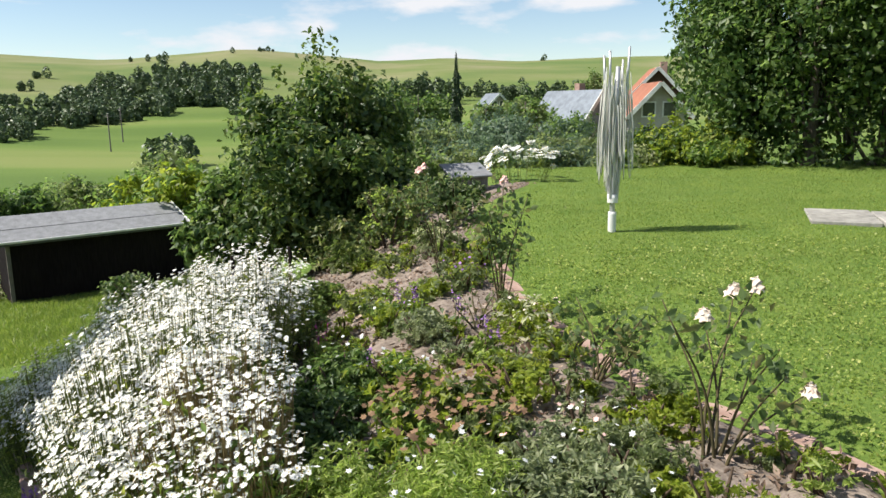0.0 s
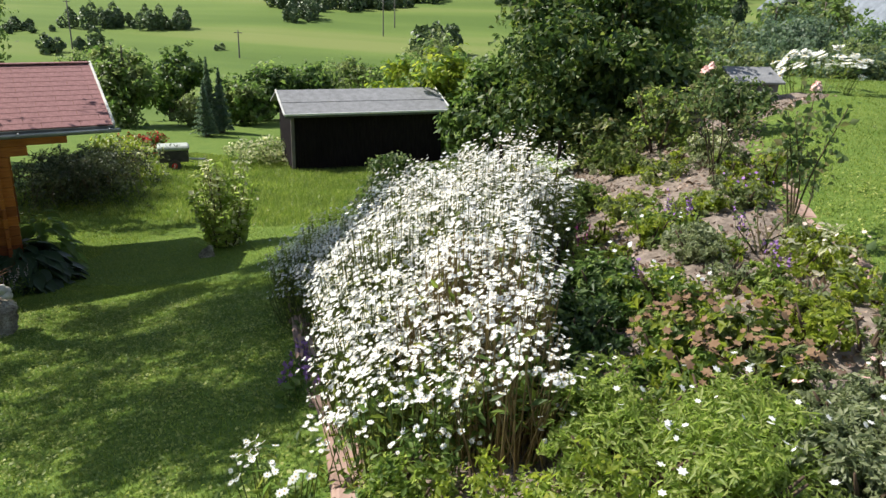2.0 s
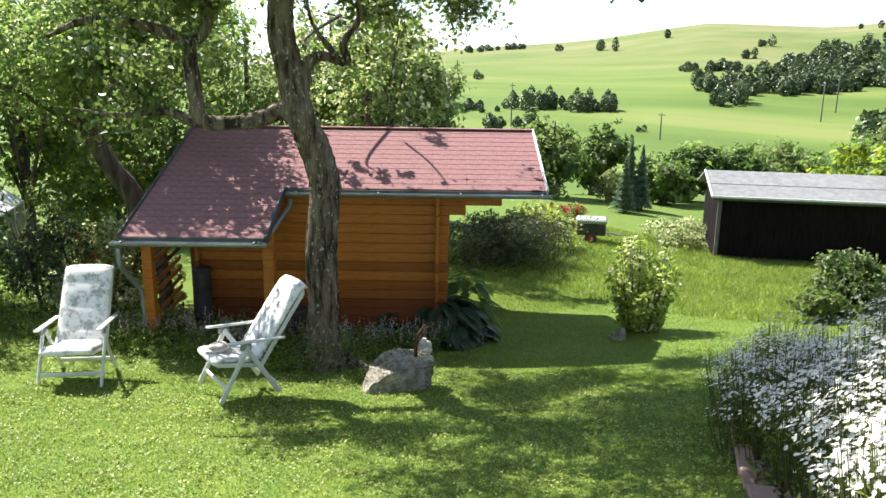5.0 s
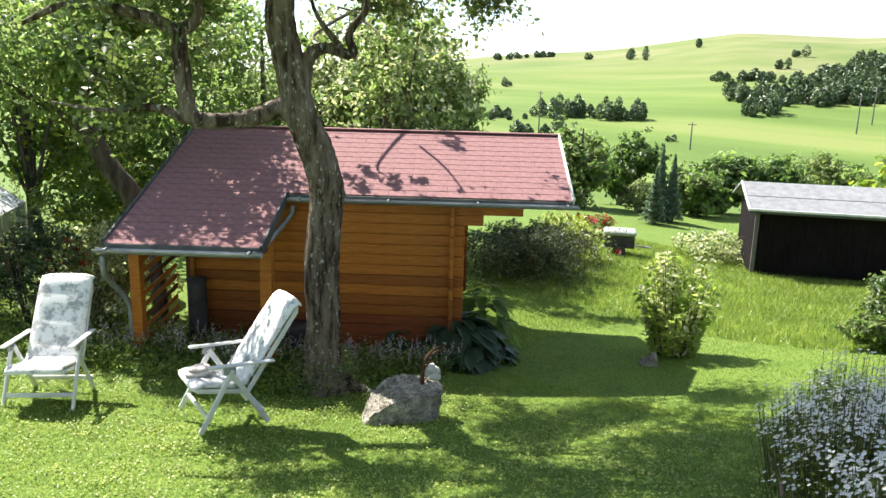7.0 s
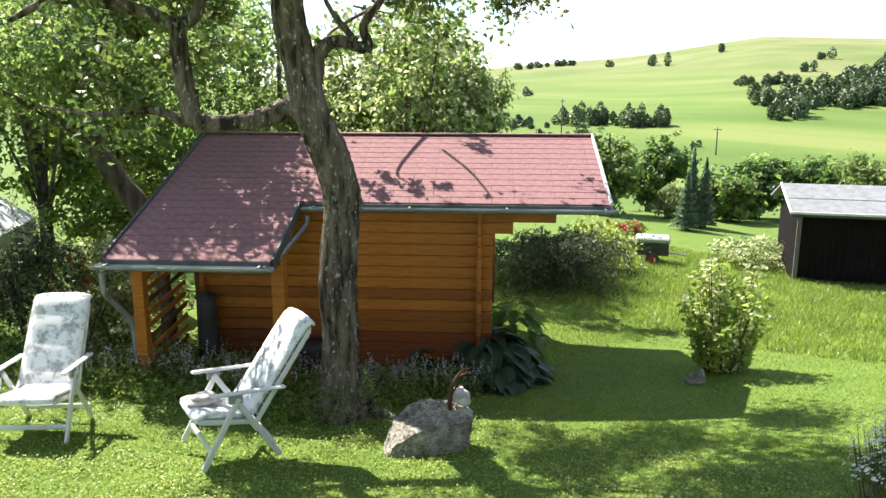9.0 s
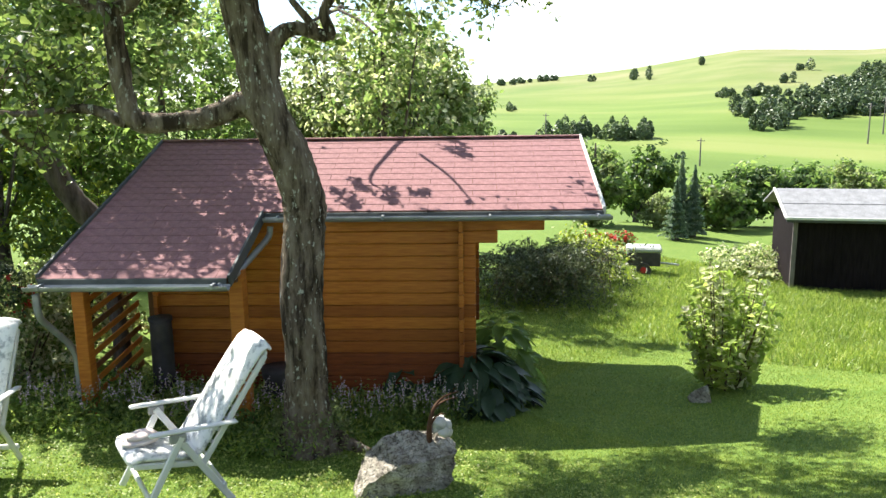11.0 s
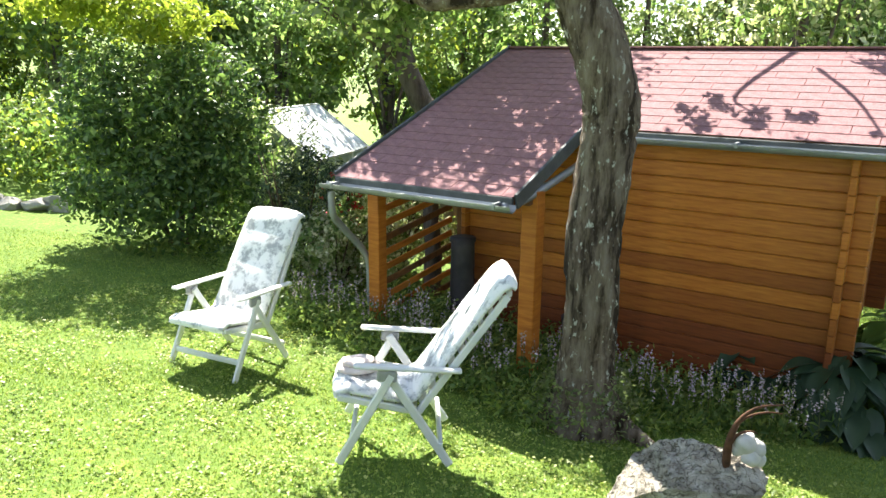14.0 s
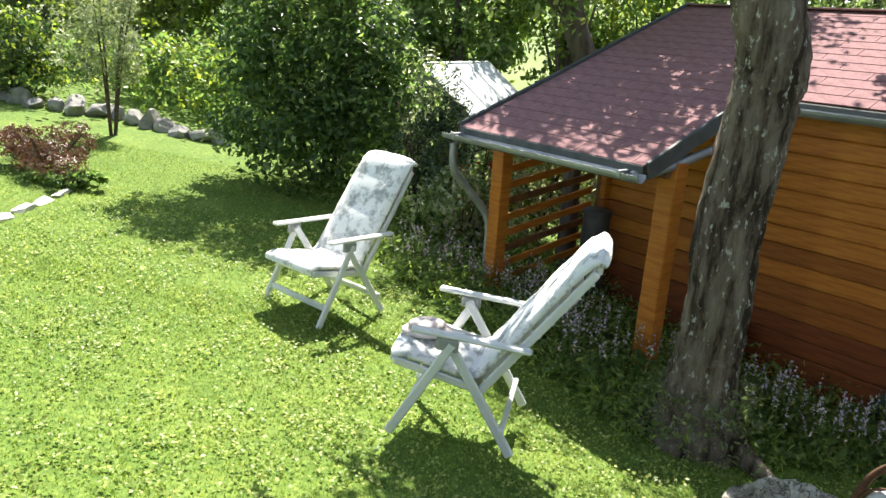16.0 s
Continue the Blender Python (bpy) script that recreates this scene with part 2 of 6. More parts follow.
M_DARK2 = leafy("leaf_mid", (0.05, 0.09, 0.02), (0.09, 0.14, 0.03), (0.17, 0.21, 0.055))
M_HOSTA = leafy("broad_dark_leaf", (0.02, 0.045, 0.022), (0.035, 0.07, 0.035), (0.06, 0.10, 0.05), 0.15)
M_HEATHER = leafy("heather_leaf", (0.10, 0.045, 0.03), (0.19, 0.09, 0.06), (0.16, 0.14, 0.06), 0.15)
M_BLUEPALE = leafy("grey_green_leaf", (0.12, 0.165, 0.08), (0.21, 0.26, 0.13), (0.33, 0.38, 0.22), 0.35)
M_BRIGHT = leafy("bright_green_leaf", (0.15, 0.23, 0.05), (0.25, 0.35, 0.075), (0.38, 0.45, 0.15))
M_PALE2 = leafy("pale_edged_leaf", (0.08, 0.13, 0.03), (0.15, 0.20, 0.06), (0.30, 0.33, 0.15))
M_BROWNFLOWER = plain("brown_flower_head", (0.17, 0.10, 0.06), (0.27, 0.18, 0.11), 30, 0.9, 0.1)
M_MAGENTA = plain("magenta_petal", (0.45, 0.08, 0.25), (0.6, 0.15, 0.35), 20, 0.6, 0.2)
M_SPIKE = plain("black_brown_seed", (0.012, 0.009, 0.008), (0.03, 0.022, 0.018), 20, 0.9, 0.1)
M_PALESTONE = plain("pale_edging", (0.5, 0.48, 0.44), (0.68, 0.66, 0.62), 8, 0.85, 0.2)

M_LOGLOW = plain("low_pine_stain_shade", (0.14, 0.036, 0.010), (0.26, 0.07, 0.016), 4, 0.6, 0.3, stretch=(1.0, 1.0, 9.0), bumpy=0.15)
M_DARKMETAL = plain("dark_drum", (0.03, 0.028, 0.03), (0.07, 0.06, 0.06), 6, 0.6, 0.4)
M_GREYWOOD = plain("grey_wood", (0.10, 0.09, 0.085), (0.22, 0.20, 0.19), 9, 0.9, 0.2, stretch=(3, 3, 0.5))
M_TOWEL = plain("pinkish_towel", (0.62, 0.50, 0.46), (0.75, 0.68, 0.64), 12, 0.9, 0.1)
M_BRACKET = plain("grey_plastic", (0.28, 0.28, 0.27), (0.36, 0.36, 0.35), 5, 0.5, 0.4)
M_APPLE = leafy("apple_leaf", (0.06, 0.10, 0.03), (0.11, 0.17, 0.045), (0.19, 0.24, 0.08), 0.35)
M_FAIR = leafy("sunlit_plum_leaf", (0.08, 0.14, 0.045), (0.17, 0.25, 0.08), (0.32, 0.37, 0.17), 0.55)
M_MILKGLASS = plain("white_twin_wall", (0.62, 0.66, 0.68), (0.78, 0.8, 0.8), 2, 0.25, 0.6, bumpy=0.02)
M_MILKGLASS2 = plain("pale_green_pane", (0.22, 0.27, 0.2), (0.42, 0.46, 0.36), 2, 0.2, 0.6, bumpy=0.02)
M_CANVAS = plain("grey_canvas", (0.34, 0.37, 0.33), (0.46, 0.49, 0.45), 4, 0.7, 0.2)
M_GLASSDARK = plain("dark_pane", (0.03, 0.035, 0.04), (0.06, 0.065, 0.07), 2, 0.08, 0.6, bumpy=0)
M_LITTER = leafy("dry_litter", (0.10, 0.07, 0.05), (0.24, 0.18, 0.13), (0.42, 0.34, 0.26), 0.1)
M_CLOVER = leafy("clover_leaf", (0.11, 0.19, 0.032), (0.23, 0.31, 0.065), (0.40, 0.44, 0.15), 0.35, scale=0.8)
M_DARKOLIVE = leafy("dark_olive_leaf", (0.03, 0.05, 0.02), (0.06, 0.085, 0.035), (0.13, 0.16, 0.08), 0.2)
M_DAISYLEAF = leafy("daisy_leaf", (0.10, 0.15, 0.03), (0.20, 0.26, 0.05), (0.32, 0.36, 0.09), 0.5)
M_STALK = plain("green_stalk", (0.09, 0.12, 0.03), (0.18, 0.2, 0.07), 12, 0.8, 0.2)
M_CANE = plain("thorny_cane", (0.05, 0.05, 0.025), (0.13, 0.10, 0.05), 12, 0.8, 0.2)
M_ROSELEAF = leafy("rose_leaf", (0.06, 0.11, 0.035), (0.11, 0.17, 0.06), (0.19, 0.18, 0.08), 0.4)


# ---- mesh helpers ----
def mesh_obj(name, verts, faces, mat, parent=None, label="", smooth=False, kind=""):
    me = bpy.data.meshes.new(name)
    v = np.asarray(verts, dtype=np.float32)
    if isinstance(faces, np.ndarray):
        k = faces.shape[1]
        me.vertices.add(len(v))
        me.vertices.foreach_set("co", v.ravel())
        me.loops.add(faces.size)
        me.loops.foreach_set("vertex_index", faces.astype(np.int32).ravel())
        me.polygons.add(len(faces))
        me.polygons.foreach_set("loop_start", np.arange(0, faces.size, k, dtype=np.int32))
        me.update(calc_edges=True)
        me.validate()
    else:
        me.from_pydata([tuple(map(float, p)) for p in v], [], faces)
    me.materials.append(mat)
    if smooth:
        me.polygons.foreach_set("use_smooth", [True] * len(me.polygons))
    ob = new(name, me)
    if parent is not None:
        ob.parent = parent
    return tagged(ob, label=label, kind=kind)


def part(name, bm, mat, parent, label="", smooth=False):
    me = bpy.data.meshes.new(name)
    bm.to_mesh(me)
    bm.free()
    me.materials.append(mat)
    if smooth:
        me.polygons.foreach_set("use_smooth", [True] * len(me.polygons))
    ob = new(name, me)
    if parent is not None:
        ob.parent = parent
    return tagged(ob, label=label)


def thing(name, at, label, category, group="", rz=0.0, kind=""):
    ob = new(name)
    ob.empty_display_size = 0.2
    ob.matrix_world = pose(at[0], at[1], at[2], 0, 0, rz)
    return tagged(ob, label, category, group, kind)


def add_box(bm, lo, hi, bevel=0.0, m=None):
    r = bmesh.ops.create_cube(bm, size=1.0)["verts"]
    for v in r:
        v.co = Vector([lo[i] + (hi[i] - lo[i]) * (v.co[i] + 0.5) for i in range(3)])
    if bevel:
        es = list({e for v in r for e in v.link_edges})
        g = bmesh.ops.bevel(bm, geom=es, offset=bevel, segments=1, affect="EDGES")
        r = list({v for v in g["verts"]})
    if m is not None:
        bmesh.ops.transform(bm, matrix=m, verts=list(set(r)))
    return r


def beam(bm, a, b, w, h, bevel=0.006, up=(0, 0, 1)):
    """A straight bar from a to b, w wide and h high."""
    a, b = Vector(a), Vector(b)
    x = (b - a)
    ln = x.length
    x.normalize()
    z = Vector(up)
    y = z.cross(x).normalized()
    z = x.cross(y)
    m = Matrix((( x.x, y.x, z.x, a.x), (x.y, y.y, z.y, a.y), (x.z, y.z, z.z, a.z), (0, 0, 0, 1)))
    add_box(bm, (0, -w / 2, -h / 2), (ln, w / 2, h / 2), bevel, m)


def tube(pts, radii, sides=8, wob=0.0, seed=0):
    """Vertices and faces of a tapered tube along points."""
    rng = np.random.default_rng(seed)
    P = [Vector(p) for p in pts]
    V, F = [], []
    ref = Vector((0.31, 0.95, 0.1))
    for i, p in enumerate(P):
        t = (P[min(i + 1, len(P) - 1)] - P[max(i - 1, 0)]).normalized()
        u = t.cross(ref).normalized()
        w = t.cross(u)
        for k in range(sides):
            a = 2 * math.pi * k / sides
            r = radii[i] * (1 + wob * rng.uniform(-1, 1))
            V.append(p + (u * math.cos(a) + w * math.sin(a)) * r)
    for i in range(len(P) - 1):
        for k in range(sides):
            k2 = (k + 1) % sides
            F.append((i * sides + k, i * sides + k2, (i + 1) * sides + k2, (i + 1) * sides + k))
    V.append(P[-1])
    for k in range(sides):
        F.append(((len(P) - 1) * sides + k, (len(P) - 1) * sides + (k + 1) % sides, len(V) - 1))
    return V, F


def each(name, lines, mat, parent, sides=7, n=5, wob=0.05):
    """Every line becomes a part of its own."""
    for i, ln in enumerate(lines):
        tubes(name, [ln], mat, parent, sides, n, wob)


def spline(pts, n=6):
    """Catmull-Rom through points; each point carries its radius last."""
    P = np.array(pts, float)
    P = np.vstack([2 * P[0] - P[1], P, 2 * P[-1] - P[-2]])
    out = []
    for i in range(1, len(P) - 2):
        for t in np.linspace(0, 1, n, endpoint=False):
            a, b, c, d = P[i - 1], P[i], P[i + 1], P[i + 2]
            out.append(0.5 * (2 * b + (c - a) * t + (2 * a - 5 * b + 4 * c - d) * t * t + (3 * b - 3 * c + d - a) * t ** 3))
    out.append(P[-2])
    return np.array(out)


def tubes(name, lines, mat, parent, sides=7, n=5, wob=0.05, label="", smooth=True, kind=""):
    V, F = [], []
    for i, ln in enumerate(lines):
        s = spline(ln, n)
        v, f = tube(s[:, :3], np.maximum(s[:, 3], 0.001), sides, wob, i)
        k = len(V)
        V += v
        F += [tuple(q + k for q in g) for g in f]
    return mesh_obj(name, V, F, mat, parent, label, smooth, kind)


def leaves(name, P, size, mat, parent, rng, out=None, aspect=0.55, up=0.4, vary=0.4, kind="stuff", label=""):
    """Many small folded leaves at the points P."""
    n = len(P)
    N = rng.normal(size=(n, 3))
    if out is not None:
        N = N * 0.8 + out * 1.0
    N[:, 2] += up
    N /= np.linalg.norm(N, axis=1, keepdims=True) + 1e-9
    T = np.cross(N, rng.normal(size=(n, 3)))
    T /= np.linalg.norm(T, axis=1, keepdims=True) + 1e-9
    B = np.cross(N, T)
    s = size * (1 + vary * rng.uniform(-1, 1, (n, 1)))
    w = s * aspect
    V = np.stack([P - T * s * 0.5, P + B * w * 0.5 + N * w * 0.18 - T * s * 0.05, P + T * s * 0.5 - N * s * 0.12, P - B * w * 0.5 + N * w * 0.18 - T * s * 0.05], 1).reshape(-1, 3)
    i = np.arange(n)[:, None] * 4
    F = np.concatenate([i + [[0, 1, 2]], i + [[0, 2, 3]]], 1).reshape(-1, 3)
    return mesh_obj(name, V, F, mat, parent, label, kind=kind)


def blob_points(rng, blobs, n, shell=0.55, per=16):
    """Points in sprays in the outer part of ellipsoids (x, y, z, rx, ry, rz), with directions shared by a spray."""
    B = np.array(blobs, float)
    vol = (B[:, 3] * B[:, 4] * B[:, 5]) ** (2 / 3)
    g = max(6, n // per)
    idx = rng.choice(len(B), g, p=vol / vol.sum())
    d = rng.normal(size=(g, 3))
    d /= np.linalg.norm(d, axis=1, keepdims=True)
    r = shell + (1 - shell) * rng.random((g, 1)) ** 0.7
    r *= 1 + 0.12 * rng.normal(size=(g, 1))
    C = B[idx, :3] + d * r * B[idx, 3:]
    wide = B[idx, 3:].mean(axis=1, keepdims=True) * 0.17
    d = d + rng.normal(size=(g, 3)) * 0.5
    k = rng.integers(0, g, n)
    return C[k] + rng.normal(size=(n, 3)) * wide[k] * np.array([1, 1, 0.7]), d[k]


def lumps(rng, rx, ry, rz, n, size=0.42, z0=0.0):
    """A crown broken into uneven lumps round its middle at height z0 + rz."""
    out = []
    for _ in range(n):
        d = rng.normal(size=3)
        d /= np.linalg.norm(d)
        k = rng.uniform(0.45, 0.85)
        s = size * rng.uniform(0.6, 1.25)
        out.append((d[0] * rx * k, d[1] * ry * k, z0 + rz + d[2] * rz * k, rx * s, ry * s, rz * s * 0.85))
    out.append((0, 0, z0 + rz, rx * 0.6, ry * 0.6, rz * 0.65))
    return out


# ---- ground ----
TG = (-0.7914, 0.2167, -0.1165, 0.2352, -0.3356, 0.1587)


def sm(a, b, x):
    k = np.clip((x - a) / (b - a), 0, 1)
    return k * k * (3 - 2 * k)


def garden(x, y):
    x = -7.5 + 0.8 * np.log1p(np.exp((np.clip(x, -40, 20) + 7.5) / 0.8))
    y = y - 0.675 * np.log1p(np.exp((np.clip(y, -40, 60) - 11) / 1.5))
    s, t = sm(-5.5, 0.5, x), sm(-3, 2.5, x)
    y2 = np.clip(y, -6, 13)
    return TG[0] + TG[1] * x * (1 - sm(-2, 2, x)) + TG[2] * y + TG[3] * s + TG[4] * t + TG[5] * t * y2


RIDGE_AZ = (-180, -60, -30, -10, -5, 0, 10, 19, 27, 35, 45, 55, 62, 75, 90, 120, 180)
RIDGE_EL = (2.5, 3.0, 3.0, 2.9, 3.2, 3.05, 3.9, 3.15, 3.35, 2.4, 1.6, 0.6, 0.2, 1.3, 2.0, 2.5, 2.5)


def land(x, y):
    g = garden(x, y)
    d = np.hypot(x + 1, y - 2)
    az = np.degrees(np.arctan2(-(x + 1), y - 2))
    crest = np.interp(az, RIDGE_AZ, RIDGE_EL)
    open_side = sm(-12, 5, az) * (1 - sm(60, 90, az))
    floor_z = -4.6 - 6.4 * sm(28, 75, d) * (0.25 + 0.75 * open_side)
    rise = sm(150, 720, d) * 0.85 + 0.15 * sm(100, 300, d)
    v = floor_z * (1 - rise) + (0.6 + 720 * np.tan(np.radians(crest))) * rise
    v += 1.3 * np.sin(x / 37.0) * np.sin(y / 51.0) * sm(60, 160, d)
    v -= sm(720, 1000, d) * 60
    k = sm(20, 42, d)
    return g * (1 - k) + v * k


def land_z(x, y):
    return float(land(np.array([x], float), np.array([y], float))[0])


def make_ground():
    rad = np.concatenate([[0.0], np.geomspace(0.25, 1000, 150)])
    ang = np.linspace(0, 2 * math.pi, 240, endpoint=False)
    cx, cy = -3.5, 6.5
    X = cx + rad[:, None] * np.cos(ang)
    Y = cy + rad[:, None] * np.sin(ang)
    Z = land(X, Y)
    V = np.stack([X, Y, Z], -1).reshape(-1, 3)
    n = len(ang)
    i, j = np.meshgrid(np.arange(len(rad) - 1), np.arange(n), indexing="ij")
    j2 = (j + 1) % n
    F = np.stack([i * n + j, (i + 1) * n + j, (i + 1) * n + j2, i * n + j2], -1).reshape(-1, 4)
    ob = mesh_obj("ground", V, F, M_GROUND, smooth=True, kind="structure")
    return tagged(ob, "mown sunny green lawn sloping down to a wide meadow valley", "ground", kind="structure")


make_ground()


# ---- hut ----
def hut():
    """Local frame: x along the eaves, y away from the lawn, z up; origin under the low eave's corner at the ground."""
    base = thing("garden_hut", (-10.57, 5.2, -3.25), "honey-coloured log hut, red shingle roof, beside the apple tree", "garden hut", rz=46.1)
    ZL, ZE, ZR = 1.71, 2.16, 2.88
    XC, XR, XT = 1.84, 5.63, 0.0
    YE, YR, YB = 1.28, 3.27, 5.3
    W0, W1 = 1.52, 4.9
    # roof: a thin deck, under rows of shingles
    def roofz(y):
        return ZL + (ZE - ZL) * y / YE if y < YE else (ZE + (ZR - ZE) * (y - YE) / (YR - YE) if y < YR else ZR - (ZR - ZE) * (y - YR) / (YR - YE))
    bm = bmesh.new()
    for quad in ([(XT, 0), (XC, 0), (XC, YE), (XT, YE)], [(XT, YE), (XR, YE), (XR, YR), (XT, YR)], [(XT, YR), (XR, YR), (XR, YB), (XT, YB)]):
        t = [bm.verts.new((a, b, roofz(b))) for a, b in quad]
        u = [bm.verts.new((a, b, roofz(b) - 0.06)) for a, b in quad]
        bm.faces.new(t)
        bm.faces.new(u[::-1])
        for i in range(4):
            bm.faces.new((t[i], u[i], u[(i + 1) % 4], t[(i + 1) % 4]))
    roof = part("roof", bm, M_LOGDARK, base, "low roof of red bitumen shingles")
    cell = {}
    rng = random.Random(4)

    def shingle(a, b, y0, y1):
        key = (round(b - a, 2), y0 < YE - 0.01)
        sl = (ZE - ZL) / YE if y0 < YE - 0.01 else (ZR - ZE) / (YR - YE)
        L = math.hypot(y1 - y0, (y1 - y0) * sl) * 1.25
        if key not in cell:
            m = bmesh.new()
            add_box(m, (0.003, 0, 0), (b - a - 0.003, L, 0.006))
            me = bpy.data.meshes.new("shingle")
            m.to_mesh(me)
            m.free()
            me.materials.append(M_SHINGLE)
            cell[key] = me
        ob = new("shingle", cell[key])
        ob.parent = roof
        ob.matrix_basis = Matrix.Translation((a, y0, roofz(y0) + 0.011)) @ pose(0, 0, 0, math.degrees(math.atan(sl)) - 1.6, 0, rng.uniform(-0.15, 0.15))
    rows = 13
    for r in range(rows):
        y0, y1 = YE + (YR - YE) * r / rows, YE + (YR - YE) * (r + 1) / rows
        x = XT - 0.02 + (0.0 if r % 2 else -0.28)
        while x < XR:
            a, b = max(x, XT - 0.02), min(x + 0.5, XR)
            if b - a > 0.1:
                shingle(a, b, y0, y1)
            x += 0.5
    for r in range(8):
        y0, y1 = YE * r / 8 - 0.02, YE * (r + 1) / 8
        x = XT - 0.02 + (0.0 if r % 2 else -0.25)
        while x < XC:
            a, b = max(x, XT - 0.02), min(x + 0.5, XC)
            if b - a > 0.1:
                shingle(a, b, y0, y1)
            x += 0.5
    bm = bmesh.new()
    beam(bm, (XT, YR, ZR + 0.02), (XR, YR, ZR + 0.02), 0.16, 0.02)
    part("ridge_cap", bm, M_SHINGLE, roof)
    for nm, a, b, w, h in (("eave_board", (XT, -0.02, ZL - 0.06), (XC, -0.02, ZL - 0.06), 0.03, 0.13), ("eave_board", (XC, YE - 0.02, ZE - 0.05), (XR, YE - 0.02, ZE - 0.05), 0.03, 0.10),
                           ("verge_board", (XC + 0.02, 0, ZL - 0.03), (XC + 0.02, YE, ZE - 0.03), 0.03, 0.13)):
        bm = bmesh.new()
        beam(bm, a, b, w, h)
        part(nm, bm, M_FASCIA, roof, "dark metal-edged board")
    for a, b in (((XT - 0.02, 0, ZL), (XT - 0.02, YE, ZE)), ((XT - 0.02, YE, ZE), (XT - 0.02, YR, ZR)), ((XR + 0.01, YE, ZE), (XR + 0.01, YR, ZR))):
        bm = bmesh.new()
        beam(bm, a, b, 0.035, 0.09)
        part("verge_board", bm, M_FASCIA if a[0] < 1 else M_WHITEWOOD, roof)
    # gutters: half pipes
    for a, b, y, z in ((XT - 0.1, XC + 0.04, -0.09, ZL - 0.10), (XC + 0.05, XR + 0.08, YE - 0.09, ZE - 0.09)):
        V, F = [], []
        k = 9
        for x in (a, b):
            for ring in (0.055, 0.050):
                for i in range(k):
                    t = math.pi + math.pi * i / (k - 1)
                    V.append((x, y + ring * math.cos(t), z + 0.05 + ring * math.sin(t)))
        for o in (0, k):
            for i in range(k - 1):
                F.append((o + i, o + i + 1, 2 * k + o + i + 1, 2 * k + o + i))
        F += [tuple(range(k)) + tuple(range(2 * k - 1, k - 1, -1)), tuple(range(2 * k, 3 * k)) + tuple(range(4 * k - 1, 3 * k - 1, -1))]
        F += [(0, k, 3 * k, 2 * k), (k - 1, 2 * k + k - 1, 3 * k + k - 1, 2 * k - 1)]
        g = mesh_obj("gutter", V, F, M_ZINC, base, "zinc half-round gutter")
        n = max(2, int((b - a) / 0.8))
        for i in range(n):
            bm = bmesh.new()
            x = a + 0.15 + (b - a - 0.3) * i / (n - 1)
            add_box(bm, (x - 0.012, y - 0.06, z + 0.02), (x + 0.012, y + 0.07, z + 0.065))
            part("bracket", bm, M_ZINC, g)
    tubes("downpipe", [[(0.0, -0.09, ZL - 0.13, .035), (0.0, -0.07, ZL - 0.35, .035), (0.02, 0.05, ZL - 0.5, .035), (0.1, 0.28, ZL - 0.8, .035), (0.12, 0.3, ZL - 1.1, .035), (0.12, 0.3, 0.05, .035)]], M_ZINC, base, 8, 4, 0)
    tubes("link_pipe", [[(XC + 0.12, YE - 0.1, ZE - 0.14, .035), (XC + 0.1, YE - 0.12, ZE - 0.25, .035), (XC + 0.04, YE - 0.4, ZE - 0.36, .035), (XC - 0.02, 0.2, ZL - 0.05, .035), (XC - 0.06, -0.06, ZL - 0.07, .035)]], M_ZINC, base, 8, 5, 0)
    # log walls, one board a part; ends cross at the corner
    wall = thing("wall", (0, 0, 0), "stacked honey-stained pine boards, stain and painted shade darkening the low ones", "")
    wall.parent = base
    wall.name = "wall"
    hgt = 0.145
    lab = {}

    def board(kind, p, q, z, low):
        key = (kind, low, round((Vector(p) - Vector(q)).length, 2))
        if key not in lab:
            m = bmesh.new()
            ln = (Vector(p) - Vector(q)).length
            add_box(m, (0, -0.03, 0), (ln, 0.03, hgt - 0.004), 0.009)
            me = bpy.data.meshes.new("board")
            m.to_mesh(me)
            m.free()
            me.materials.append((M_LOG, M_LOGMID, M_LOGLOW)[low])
            lab[key] = me
        ob = new("board", lab[key])
        ob.parent = wall
        d = Vector(q) - Vector(p)
        ob.matrix_basis = pose(p[0], p[1], z, 0, 0, math.degrees(math.atan2(d.y, d.x)))
    nrow = 15
    for i in range(nrow):
        z = -0.12 + i * hgt
        ext = 0.95 if i == nrow - 1 else (0.42 if i == nrow - 2 else 0.17)
        # Low boards darker: stain and the wall's shade together in their colour.
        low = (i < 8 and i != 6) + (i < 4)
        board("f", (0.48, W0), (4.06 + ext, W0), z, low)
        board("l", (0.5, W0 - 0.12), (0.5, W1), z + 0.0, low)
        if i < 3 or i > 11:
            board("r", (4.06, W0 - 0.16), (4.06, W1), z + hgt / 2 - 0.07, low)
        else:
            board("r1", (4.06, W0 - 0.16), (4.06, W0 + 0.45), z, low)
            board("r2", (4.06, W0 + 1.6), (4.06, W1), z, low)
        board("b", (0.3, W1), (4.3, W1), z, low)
    bm = bmesh.new()
    add_box(bm, (4.03, W0 - 0.045, -0.12), (4.09, W0 - 0.033, nrow * hgt - 0.15))
    part("corner_strip", bm, M_LOGDARK, base, "dark reddish corner strip")
    bm = bmesh.new()
    for a, b in (((4.10, W0 + 0.45), (4.16, W0 + 0.53)), ((4.10, W0 + 1.52), (4.16, W0 + 1.6))):
        add_box(bm, (a[0], a[1], 0.15), (b[0], b[1], 1.75), 0.005)
    add_box(bm, (4.10, W0 + 0.53, 1.68), (4.16, W0 + 1.52, 1.75), 0.005)
    door = part("door", bm, M_LOG, base, "pale wooden door frame in the gable wall")
    bm = bmesh.new()
    add_box(bm, (4.05, W0 + 0.53, 0.15), (4.09, W0 + 1.52, 1.68), 0.005)
    leaf = part("door_leaf", bm, M_LOGDARK, door)
